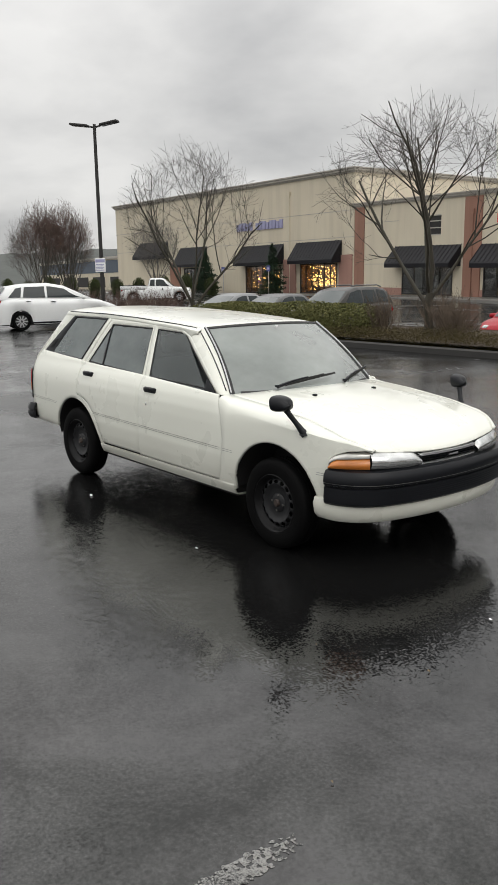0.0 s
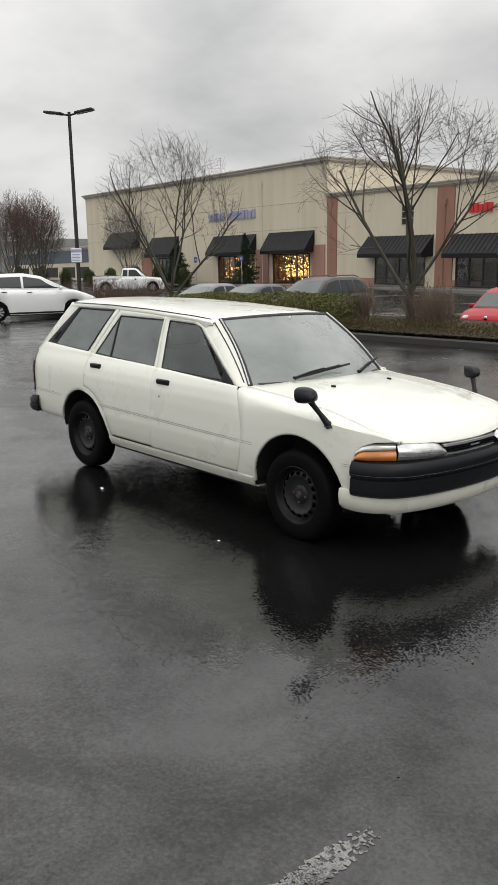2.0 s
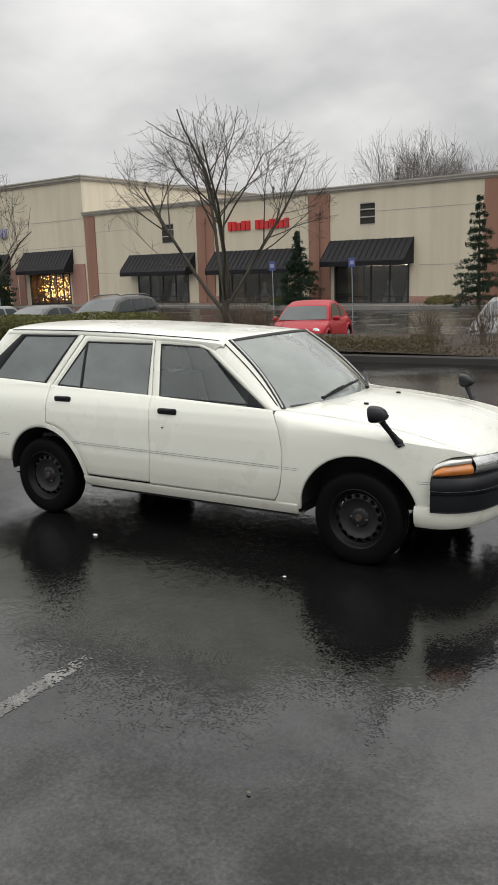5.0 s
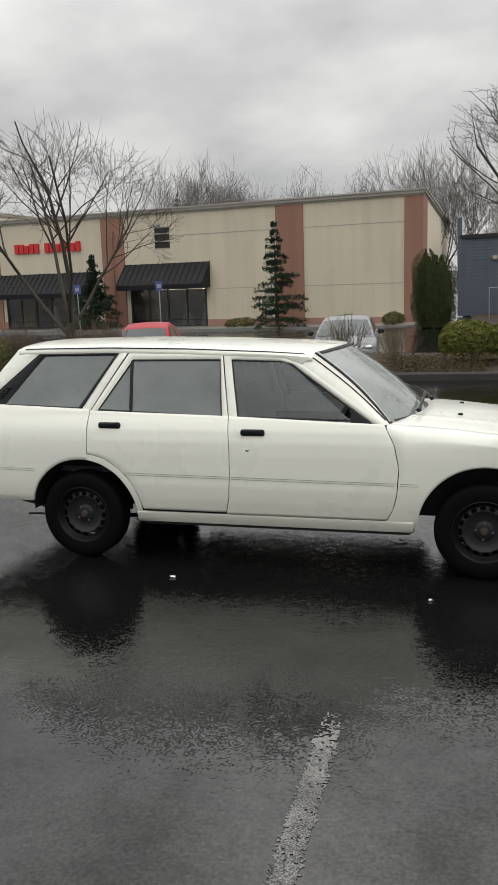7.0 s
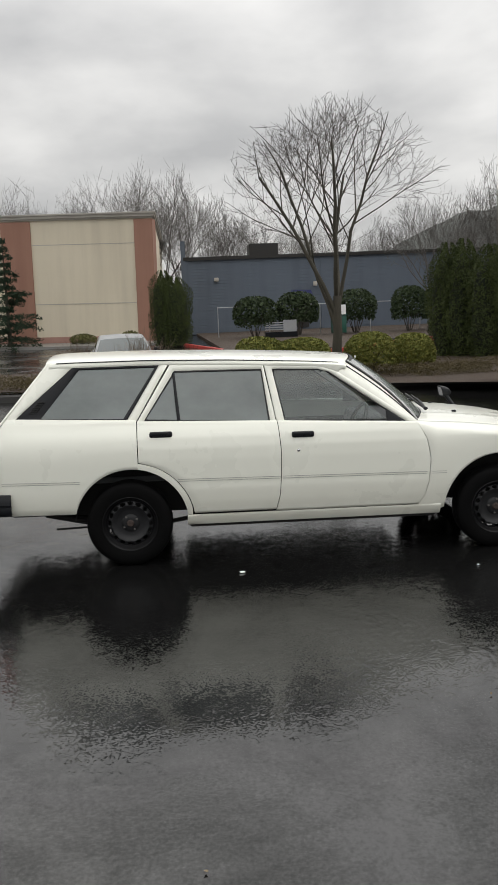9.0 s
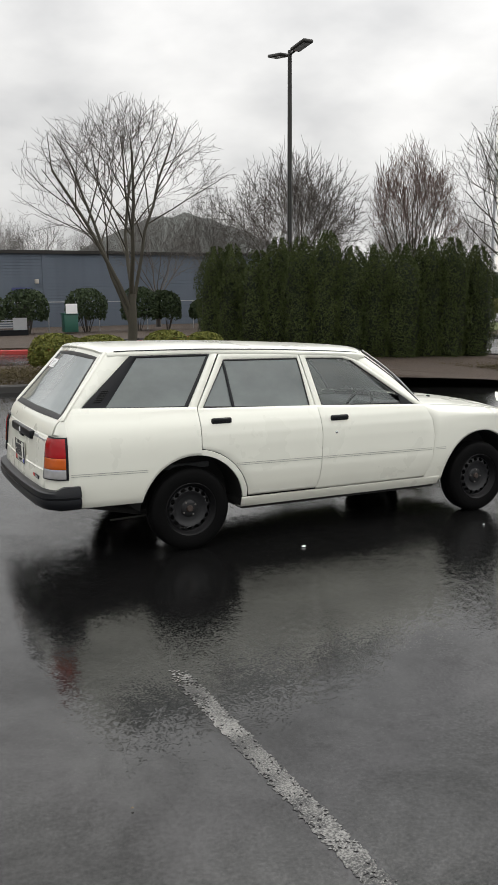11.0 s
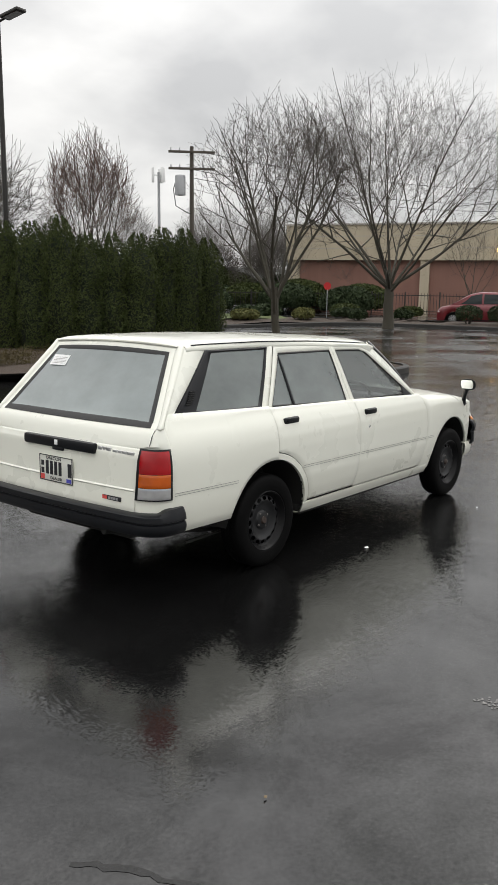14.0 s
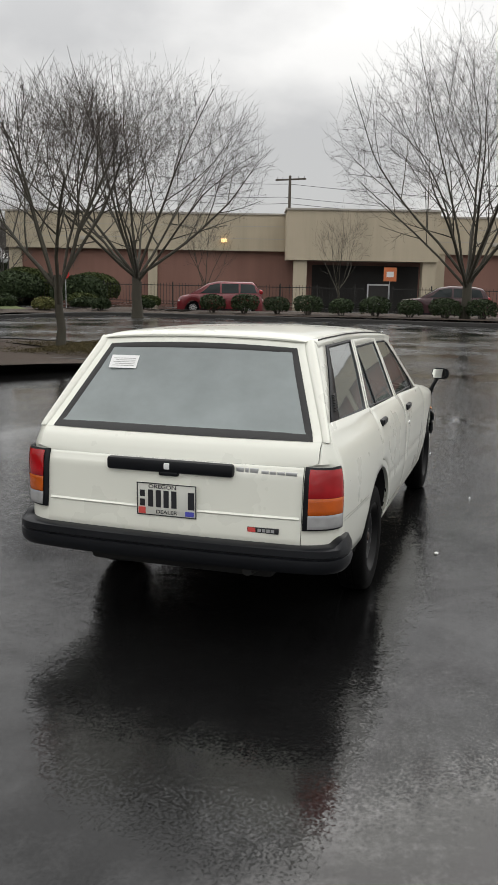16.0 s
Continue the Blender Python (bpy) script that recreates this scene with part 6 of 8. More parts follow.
for a in (0.2, math.pi - 0.2, -math.pi / 2):
    tube(bm, [(0.40, -0.36, 0.83), (0.38 + 0.08 * math.sin(a), -0.36 + 0.19 * math.cos(a), 0.83 + 0.17 * math.sin(a))], 0.012, 6)
tube(bm, [(0.40, -0.36, 0.83), (0.6, -0.36, 0.74)], 0.025, 8)
part("steering_wheel", bm, TRIM, wagon)
bm = bmesh.new()
box(bm, 0.30, 0.325, -0.12, 0.10, 1.255, 1.315, 0.012)
tube(bm, [(0.32, -0.01, 1.3), (0.34, -0.01, 1.355)], 0.01, 6)
part("inner_mirror", bm, TRIM, wagon)
bm = bmesh.new()
grid(bm, [[(x, y, between(ROOF_EDGE, x) - 0.012 + 0.03 * (1 - (y / 0.55) ** 2)) for y in spread(-0.55, 0.55, 8)] for x in spread(-1.74, 0.24, 8)])
part("headlining", bm, CLOTH, wagon)
bm = bmesh.new()
box(bm, -2.08, -1.0, -0.52, 0.52, 0.52, 0.56, 0.01)
part("load_floor", bm, CLOTH, wagon)

# ---- trees: tapered trunk, limbs and a crown of fine bare twigs ----
TWIG_R = 0.0042


CROWN = [(-0.2, 0.25), (0.0, 0.42), (0.15, 0.68), (0.32, 0.9), (0.5, 1.0), (0.68, 0.94), (0.82, 0.76), (0.93, 0.5), (1.0, 0.24), (1.04, 0.0)]


def inside(p, size, spill):
    """Whether a place lies in the crown: its outline is round above and drawn in towards the fork, with a ragged edge."""
    trunk, tall, wide = size
    f = (p.z - trunk) / (tall - trunk) / spill
    return f < 1.02 and math.hypot(p.x, p.y) < spill * wide / 2 * between(CROWN, f)


def grow(out, rng, p, d, length, r, level, levels, kids, lean_up, wiggle, size):
    """One branch and, from its outer part, the branches that leave it."""
    n = 6 if level < 2 else (4 if level < 4 else 3)
    pts = [p.copy()]
    tip = max(r * 0.45, TWIG_R * 0.6)
    spill = rng.uniform(0.8, 1.1)
    for i in range(n):
        w = wiggle * (1.1 - 0.08 * level)
        d = (d + Vector((rng.gauss(0, w), rng.gauss(0, w), rng.gauss(0, w) + lean_up))).normalized()
        q = p + d * (length / n)
        if not inside(q, size, spill):
            break
        p = q
        pts.append(p.copy())
    if len(pts) < 2:
        return
    n = len(pts) - 1
    radii = [r + (tip - r) * i / n for i in range(n + 1)]
    out.append((level, pts, radii))
    if level >= levels:
        return
    count = kids[level]
    turn = rng.uniform(0, 6.28)
    for i in range(count):
        f = (0.25 if level else 0.3) + 0.75 * (i + rng.uniform(0.1, 0.9)) / count if i else 1.0
        f = min(f, 1.0)
        k = min(int(f * n), n - 1)
        q = pts[k].lerp(pts[k + 1], f * n - k)
        rr = (radii[k] + (radii[k + 1] - radii[k]) * (f * n - k)) * (0.95 if i == 0 else rng.uniform(0.5, 0.68))
        away = (pts[k + 1] - pts[k]).normalized()
        axis = away.orthogonal().normalized()
        turn += 2.4 + rng.uniform(-0.5, 0.5)
        axis.rotate(Matrix.Rotation(turn, 3, away))
        nd = away.copy()
        nd.rotate(Matrix.Rotation(rng.uniform(0.05, 0.22) if i == 0 else rng.uniform(0.45, 0.9), 3, axis))
        grow(out, rng, q, nd, length * (rng.uniform(0.6, 0.75) if i == 0 else rng.uniform(0.48, 0.7)), max(rr, TWIG_R), level + 1, levels, kids, lean_up, wiggle, size)


def bare_tree(name, label, seed, tall, trunk, girth, limbs, lean, levels, kids, twig, m, wide=4.5, wiggle=0.09, up=0.05, fork_low=0.75, ratio=0.5, bark=None, limb_girth=0.36):
    """tall and wide: the crown's size in metres; trunk: clear stem; limbs: number of main stems; lean: their angle from upright in degrees."""
    rng = random.Random(seed)
    out = []
    bend = [Vector((0, 0, -0.15))]
    for i in range(4):
        bend.append(Vector((rng.gauss(0, 0.03), rng.gauss(0, 0.03), trunk * (i + 1) / 4)))
    for i in range(limbs):
        a = 2.4 * i + rng.uniform(-0.3, 0.3)
        t = radians(lean * math.sqrt((i + 0.3) / limbs) * rng.uniform(0.85, 1.15))
        d = Vector((math.sin(t) * math.cos(a), math.sin(t) * math.sin(a), math.cos(t)))
        z = trunk * rng.uniform(fork_low, 1.0)
        base = Vector((0, 0, z)).lerp(bend[-1], 0.5)
        base.z = z
        grow(out, rng, base, d, (tall - z) * ratio * rng.uniform(0.85, 1.15), girth * limb_girth * rng.uniform(0.8, 1.2), 0, levels, kids, up, wiggle, (trunk, tall, wide))
    tree = thing(name, label, "tree", m)
    bm = bmesh.new()
    tube(bm, bend, [girth * 1.35, girth * 1.05, girth, girth * 0.95, girth * 0.8], 10)
    part("trunk", bm, bark or BARK, tree)
    heavy, light = ([], []), ([], [])
    for level, pts, radii in out:
        sides = 6 if level == 0 else (4 if level < levels - 1 else 3)
        vs, fs = heavy if level < 2 else light
        side = None
        first = len(vs)
        for i, p in enumerate(pts):
            along = (pts[min(i + 1, len(pts) - 1)] - pts[max(i - 1, 0)]).normalized()
            side = along.orthogonal().normalized() if side is None else (side - along * side.dot(along)).normalized()
            over = along.cross(side)
            for j in range(sides):
                a = 2 * math.pi * j / sides
                vs.append(p + side * (radii[i] * math.cos(a)) + over * (radii[i] * math.sin(a)))
        for i in range(len(pts) - 1):
            for j in range(sides):
                a, b = first + i * sides + j, first + i * sides + (j + 1) % sides
                fs.append((a, b, b + sides, a + sides))
    for nm, (vs, fs), mat in (("limb_frame", heavy, bark or BARK), ("crown", light, twig)):
        mesh = bpy.data.meshes.new(nm)
        mesh.from_pydata(vs, [], fs)
        mesh.materials.append(mat)
        mesh.polygons.foreach_set("use_smooth", [True] * len(mesh.polygons))
        o = new(nm, mesh)
        o.parent = tree
    return tree


maple = lambda seed, tall, x, y, z, wide, lean=40, limbs=6, trunk=1.2, kids=(9, 5, 4, 4, 3), girth=0.11, rz=0, label="bare spreading maple with a forked trunk on the planting strip": bare_tree("maple_tree", label, seed, tall, trunk, girth, limbs, lean, 5, kids, TWIG, pose(x, y, z, 0, 0, rz), wide, wiggle=0.085, up=0.05, ratio=0.86, limb_girth=0.5, fork_low=0.45)
maple(3, 5.8, -8.23, 12.8, 0.05, 5.8, limbs=5, lean=50, trunk=1.2).scale.z = 0.955
maple(8, 5.95, 2.94, 12.87, 0.14, 5.0, limbs=5, lean=38, trunk=1.7).scale.z = 0.955
maple(14, 5.9, -17.42, 12.13, 0.05, 4.6, limbs=5, lean=40, trunk=1.0, girth=0.09).scale.z = 0.955
maple(23, 6.1, 11.86, 9.07, -0.02, 4.6, limbs=7, lean=38, trunk=1.7, girth=0.10, label="bare maple with a dark trunk on the end island")
elm = lambda seed, tall, wide, x, y, z, limbs=11, lean=46: bare_tree("elm_tree", "large bare vase-shaped elm at the far kerb", seed, tall, 1.9, 0.22, limbs, lean, 5, (6, 5, 4, 4, 3), TWIG, pose(x, y, z), wide, wiggle=0.045, up=0.012, fork_low=0.7, ratio=0.56, limb_girth=0.34)
elm(31, 10.8, 12.6, 28.6, 15.1, -0.1, limbs=13, lean=62)
elm(37, 12.7, 12.8, 33.0, 1.05, -0.1, limbs=14, lean=55)
small = lambda seed, tall, x, y, twig=TWIG: bare_tree("young_tree", "small bare tree before the brick store", seed, tall, 1.2, 0.07, 6, 40, 3, (5, 5, 5), twig, pose(x, y, -0.1), 4.0, wiggle=0.08, up=0.04)
small(41, 6.2, 41.0, 16.6)
small(43, 6.2, 43.0, 9.0)

# woods and single trees behind the buildings
TWIG_R = 0.011
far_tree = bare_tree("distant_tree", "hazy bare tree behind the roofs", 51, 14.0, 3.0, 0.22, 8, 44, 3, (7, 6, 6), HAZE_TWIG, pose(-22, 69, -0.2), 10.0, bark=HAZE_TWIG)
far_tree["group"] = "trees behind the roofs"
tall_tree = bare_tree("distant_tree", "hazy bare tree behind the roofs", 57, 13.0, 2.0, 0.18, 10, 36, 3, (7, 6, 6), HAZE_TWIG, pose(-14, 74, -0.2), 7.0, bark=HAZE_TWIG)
tall_tree["group"] = "trees behind the roofs"
rng = random.Random(77)
spots = [(-27.6, 74.3, 1.12), (-24, 75.5, 1.15), (-21.9, 81, 1.0), (-10, 83.4, 1.05), (-6.1, 83.8, 1.15), (1.1, 69, 1.0), (-1.5, 66, 1.0), (4.9, 73.8, 0.88), (7.5, 73.6, 0.78), (11, 72, 0.72), (15, 76, 0.7), (20, 74, 0.72),
         (25, 70, 0.75), (17.5, 40, 0.68), (15.2, 44, 0.6), (31, 60, 0.8), (38, 62, 0.75), (44, 58, 0.7), (36, 47, 0.55), (47, 52, 0.75), (52, 46, 0.7), (57, 44, 0.75), (28, 66, 0.7), (-52, 26, 0.5), (-60, 27, 0.55), (-56, 36, 0.6), (-68, 30, 0.5), (-74, 20, 0.6), (46, 34, 0.55), (52, 36, 0.6), (49, 30, 0.45), (58, 38, 0.65), (62, 33, 0.6), (43, 40, 0.6)]
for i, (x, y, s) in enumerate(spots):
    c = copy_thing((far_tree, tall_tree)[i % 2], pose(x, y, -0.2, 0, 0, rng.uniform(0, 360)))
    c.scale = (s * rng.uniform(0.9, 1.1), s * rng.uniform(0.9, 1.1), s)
russet = bare_tree("russet_tree", "reddish upright bare tree beyond the hedge", 61, 10.2, 0.8, 0.12, 15, 27, 3, (6, 6, 6), RED_TWIG, pose(27.0, 33.6, -0.1), 5.6, wiggle=0.05, up=0.05, ratio=0.6)
c = copy_thing(russet, pose(-50, 24.5, -0.1, 0, 0, 120)); c.scale = (0.75, 0.75, 0.7)
c = copy_thing(russet, pose(-46.5, 21.0, -0.1, 0, 0, 40)); c.scale = (0.7, 0.7, 0.66)
for o in [russet]:
    o["group"] = "russet trees"
lot = bare_tree("lot_tree", "wide bare tree behind the clipped hedge", 71, 9.9, 1.6, 0.12, 9, 48, 4, (6, 5, 5, 4), TWIG, pose(20.2, 35.7, -0.1), 9.0, wiggle=0.06, up=0.03)
for x, y, s in ((50, 38, 0.62), (56, 42, 0.7), (46, 41, 0.55), (52, 34, 0.5), (45, 36, 0.45), (60, 38, 0.65), (48, 45, 0.6)):
    c = copy_thing(lot, pose(x, y, -0.1, 0, 0, 37 * x)); c.scale = (s, s, s)
    c["label"] = "bare tree behind the far railing"


# ---- leafy plants ----
def leaf_mesh(name, spots, size, material, core=None, core_mat=None, spread_a=0.9, shape=0.55, seed=1):
    """One small bent leaf for each (place, outward) pair."""
    rng = random.Random(seed)
    vs, fs = [], []
    for p, n in spots:
        n = (n + Vector((rng.gauss(0, spread_a), rng.gauss(0, spread_a), rng.gauss(0, spread_a)))).normalized()
        s = size * rng.uniform(0.6, 1.3)
        a = n.orthogonal().normalized()
        a.rotate(Matrix.Rotation(rng.uniform(0, 6.28), 3, n))
        b = n.cross(a)
        i = len(vs)
        vs += [p - a * s, p + b * (s * shape) + n * (0.15 * s), p + a * s, p - b * (s * shape) + n * (0.15 * s)]
        fs += [(i, i + 1, i + 2, i + 3)]
    mesh = bpy.data.meshes.new(name)
    mesh.from_pydata(vs, [], fs)
    mesh.materials.append(material)
    return mesh


def blob(rng, rx, ry, rz, n, fill=0.25, power=2.0, lumps=6, base=0.0):
    """Places on a lumpy rounded body, sunk a little at random, with their outward direction."""
    bumps = [(Vector((rng.gauss(0, 1), rng.gauss(0, 1), rng.gauss(0, 0.8))).normalized(), rng.uniform(0.04, 0.16)) for _ in range(lumps)]
    out = []
    while len(out) < n:
        d = Vector((rng.gauss(0, 1), rng.gauss(0, 1), rng.gauss(0, 1))).normalized()
        if d.z < -0.55:
            continue
        r = (abs(d.x) ** power + abs(d.y) ** power + abs(d.z) ** power) ** (-1 / power)
        r *= 1 + sum(h * max(0.0, d.dot(b)) ** 6 for b, h in bumps)
        r *= 1 - fill * rng.random() ** 2
        out.append((Vector((d.x * r * rx, d.y * r * ry, base + d.z * r * rz)), Vector((d.x / rx, d.y / ry, d.z / rz)).normalized()))
    return out


def shrub(name, label, rx, ry, rz, n, size, material, m, seed=1, power=2.0, category="shrub", stems=True, lift=0.1):
    rng = random.Random(seed)
    ob = thing(name, label, category, m)
    o = new("foliage", leaf_mesh("foliage", blob(rng, rx, ry, rz, n, 0.35, power, 9, rz * 0.8 + lift), size, material, seed=seed))
    o.parent = ob
    bm = bmesh.new()
    for i in range(8):
        a = rng.uniform(0, 6.28)
        tube(bm, [(0.1 * rx * math.cos(a), 0.1 * ry * math.sin(a), -0.1), (0.4 * rx * math.cos(a), 0.4 * ry * math.sin(a), rz * 0.7), (0.7 * rx * math.cos(a), 0.7 * ry * math.sin(a), rz * 1.2)], [0.03, 0.02, 0.008], 5)
    part("stem_clump", bm, TWIG, ob)
    return ob


# clipped arborvitae row
def arborvitae(name, label, tall, r, n, m, seed, top=0.5):
    rng = random.Random(seed)
    spots = []
    for i in range(n):
        f = rng.random() ** 0.9
        a = rng.uniform(0, 6.2832)
        prof = min(1.0, 0.72 + 1.1 * f) if f < 0.3 else (1.0 if f < 0.66 else max(0.1, 1 - ((f - 0.66) / 0.34) ** 2.6 * 0.78))
        rr = r * prof * (1 + 0.10 * math.sin(3 * a + 9 * f) + 0.06 * math.sin(7 * a - 17 * f)) * (1.06 - 0.3 * rng.random() ** 1.5)
        d = Vector((math.cos(a), math.sin(a), 0.3)).normalized()
        spots.append((Vector((rr * math.cos(a), rr * math.sin(a), 0.05 + f * tall * (1 + 0.06 * math.sin(5 * a)))), d))
    ob = thing(name, label, "hedge tree", m, "arborvitae hedge")
    o = new("foliage", leaf_mesh("foliage", spots, 0.040, ARBOR, spread_a=0.5, shape=0.34, seed=seed))
    o.parent = ob
    # solid near-black core: the shade deep between the sprays, put into colour
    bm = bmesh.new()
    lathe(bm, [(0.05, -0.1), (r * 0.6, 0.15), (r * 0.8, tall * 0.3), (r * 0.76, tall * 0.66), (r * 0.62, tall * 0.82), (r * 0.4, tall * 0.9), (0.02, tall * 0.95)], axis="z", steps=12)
    part("shade_core", bm, CORE_SHADE, ob)
    return ob


CORE_SHADE = mottled("shade_core_dark", (0.006, 0.010, 0.005), (0.012, 0.018, 0.008), 4, 0.9, 20, 0.3, 0.02).m
first = [arborvitae("arborvitae", "tall dark green clipped arborvitae in a close hedge", 3.0, 0.56, 11000, pose(6.97, 16.92, -0.1), 5),
         arborvitae("arborvitae", "tall dark green clipped arborvitae in a close hedge", 3.05, 0.52, 11000, pose(7.25, 16.4, -0.1), 6)]
rng = random.Random(9)
N = 12
for i in range(2, N):
    f = i / (N - 1)
    bow = math.sin(math.pi * f)
    c = copy_thing(first[i % 2], pose(6.97 + f * 5.85 - 0.6 * bow + rng.uniform(-0.08, 0.08), 16.92 - f * 4.75 - 0.75 * bow + rng.uniform(-0.08, 0.08), -0.1, 0, 0, rng.uniform(0, 360)))
    s = rng.uniform(0.92, 1.12)
    c.scale = (s, s, rng.uniform(0.95, 1.09))
# pair of arborvitae at the shop's corner, and the row before the lighting shop
for x, y, s, h in ((-1.15, 38.6, 1.35, 1.2), (-0.5, 38.3, 1.4, 1.1)):
    c = copy_thing(first[0], pose(x, y, -0.6, 0, 0, 40 * x)); c.scale = (s, s, h * 1.05); c["label"] = "pointed dark green arborvitae at the shop corner"; c["group"] = "corner arborvitae"
for i in range(12):
    c = copy_thing(first[i % 2], pose(-62.5 - 2.3 * i + rng.uniform(-0.3, 0.3), 47.0 - 1.4 * i, -0.3, 0, 0, rng.uniform(0, 360)))
    c.scale = (1.15, 1.15, rng.uniform(0.62, 0.75)); c["label"] = "small dark arborvitae in a row before the shops"; c["group"] = "row of small arborvitae"

# clipped laurels and box along the strip
low = "low clipped yellow-green hedge on the planting strip"
for i, (x, y, rx, ry, rz) in enumerate(((-12.6, 12.0, 1.5, 0.75, 0.49), (-14.6, 12.1, 1.4, 0.8, 0.48), (-10.7, 12.0, 1.2, 0.75, 0.5), (-16.2, 12.4, 1.0, 0.8, 0.44))):
    shrub("low_hedge", low, rx, ry, rz, 9000, 0.034, LAUREL_DULL, pose(x, y, 0.0), 100 + i, 3.2, "hedge", lift=0.02)["group"] = "low hedge"
for i, (x, y, rx, ry, rz) in enumerate(((1.15, 12.7, 0.62, 0.5, 0.40), (2.1, 12.6, 0.6, 0.5, 0.40), (3.62, 12.4, 0.52, 0.5, 0.44), (4.62, 12.5, 0.46, 0.45, 0.40))):
    shrub("laurel_shrub", "rounded yellow-green laurel shrub on the mulch", rx, ry, rz, 6000, 0.036, LAUREL, pose(x, y, 0.05), 120 + i, 2.6, lift=0.08)["group"] = "laurel shrubs"
# dark trimmed shrubs before the slate building
for i, (x, y, r, h) in enumerate(((4.0, 41.5, 1.15, 1.0), (6.6, 42, 1.1, 1.1), (10.0, 42, 1.1, 1.1), (13.2, 42, 1.0, 1.15), (15.2, 42.4, 0.8, 1.0), (17.6, 42.6, 0.7, 0.7))):
    shrub("dark_shrub", "dark green trimmed shrub before the slate building", r, r, h, 2200, 0.10, BOXLEAF, pose(x, y, -0.4), 140 + i, 2.6, lift=0.5)["group"] = "dark shrubs"
# clipped balls along the far kerb
ball = shrub("box_ball", "dark clipped box ball along the far kerb", 0.55, 0.55, 0.42, 1300, 0.06, BOXLEAF, pose(32.6, 13.0, 0.02), 160, 2.6)
ball["group"] = "clipped box balls"
rng = random.Random(13)
for i in range(20):
    y = 11.35 - 1.58 * i
    c = copy_thing(ball, pose(32.7 + rng.uniform(-0.15, 0.15), y, 0.02, 0, 0, rng.uniform(0, 360)))
    s = rng.uniform(0.9, 1.12)
    c.scale = (s, s, s)
for i, (x, y, r, h, mt) in enumerate(((31.5, 18.5, 0.8, 0.5, BOXLEAF), (29.5, 20.5, 1.0, 0.5, LAUREL_DULL), (26.5, 21.8, 1.2, 0.45, LAUREL_DULL), (33.5, 20.5, 1.3, 0.45, BOXLEAF), (36, 22, 1.6, 0.6, ARBOR), (31, 24, 1.5, 0.6, BOXLEAF), (34.5, 17.5, 0.9, 0.4, BOXLEAF), (38, 19, 1.4, 0.5, ARBOR), (28.0, 23.0, 1.1, 0.6, BOXLEAF), (24.5, 22.5, 1.0, 0.35, LAUREL_DULL), (41, 25, 1.8, 0.9, BOXLEAF), (44.5, 26, 2.0, 1.0, ARBOR), (40.5, 29.5, 2.0, 1.0, BOXLEAF), (44, 31, 2.2, 1.1, ARBOR), (37, 33, 2.2, 1.1, BOXLEAF), (47, 41, 2.8, 1.5, ARBOR), (51, 45, 2.8, 1.6, BOXLEAF), (43.5, 43.5, 2.6, 1.5, BOXLEAF), (55, 47, 3.0, 1.6, ARBOR), (48, 47.5, 2.6, 1.5, ARBOR), (53, 39, 2.6, 1.4, BOXLEAF), (46.5, 32.5, 2.4, 0.9, LAUREL_DULL), (44.2, 35.4, 2.4, 1.0, ARBOR), (42.0, 38.2, 2.5, 1.0, BOXLEAF), (49.5, 34.0, 2.6, 1.1, ARBOR), (39.5, 40.5, 2.5, 1.0, LAUREL_DULL))):
    if x < 40:
        r, h = r * 0.62, h * 0.62
    shrub("verge_shrub", "mixed evergreen shrub on the far verge", r, r * 0.8, h, int(1300 * max(1.0, (r / 0.8) ** 2)), 0.09 if r < 1.3 else 0.13, mt, pose(x, y, -0.05), 180 + i)["group"] = "verge shrubs"
# small trimmed plants before the shops
for i, (x, y, r, h) in enumerate(((-6.0, 43.2, 0.7, 0.35), (-12.8, 44.0, 0.9, 0.35), (-24.5, 45.5, 0.8, 0.4), (-3.2, 41.5, 0.6, 0.4))):
    shrub("shop_shrub", "low olive shrub at the foot of the shop wall", r, r, h, 900, 0.07, LAUREL_DULL, pose(x, y, height(x, y) - 0.03), 200 + i)


# conifers
def conifer(label, tall, r, m, seed, tiers=24):
    rng = random.Random(seed)
    ob = thing("conifer", label, "tree", m)
    bm = bmesh.new()
    tube(bm, [(0, 0, -0.2), (0, 0, tall * 0.9)], [0.14, 0.02], 8)
    part("trunk", bm, BARK, ob)
    spots, bm = [], bmesh.new()
    for t in range(tiers):
        f = t / tiers
        reach = r * (1 - f) ** 0.95 * (0.72 + 0.5 * rng.random()) + 0.08
        z = 0.3 + f * tall * 0.95
        for j in range(8 if f < 0.7 else 5):
            a = rng.uniform(0, 6.28)
            l = reach * rng.uniform(0.7, 1.12)
            tip = Vector((l * math.cos(a), l * math.sin(a), z + rng.uniform(-0.3, 0.05) * l))
            tube(bm, [(0, 0, z), tip], [0.02, 0.005], 3, cap=False)
            for i in range(int(30 + 60 * l)):
                g = rng.uniform(0.15, 1.0)
                w = 0.17 * l * (1.15 - g)
                q = Vector((0, 0, z)).lerp(tip, g) + Vector((rng.gauss(0, w), rng.gauss(0, w), rng.gauss(0, 0.075)))
                spots.append((q, Vector((0, 0, 1))))
    part("branch_frame", bm, BARK, ob)
    o = new("needles", leaf_mesh("needles", spots, 0.08, SPRUCE, spread_a=0.7, shape=0.4, seed=seed))
    o.parent = ob
    return ob


conifer("dark green spruce against the cream shop wall", 6.5, 2.0, pose(-9.95, 42.0, -0.6), 301, 15)
conifer("bushy dark conifer beside a shop pier", 5.0, 1.9, pose(-22.9, 45.0, -0.35), 303, 18)
conifer("dark conifer between the lit shop windows", 4.9, 1.6, pose(-55.8, 49.2, -0.1), 305, 18)
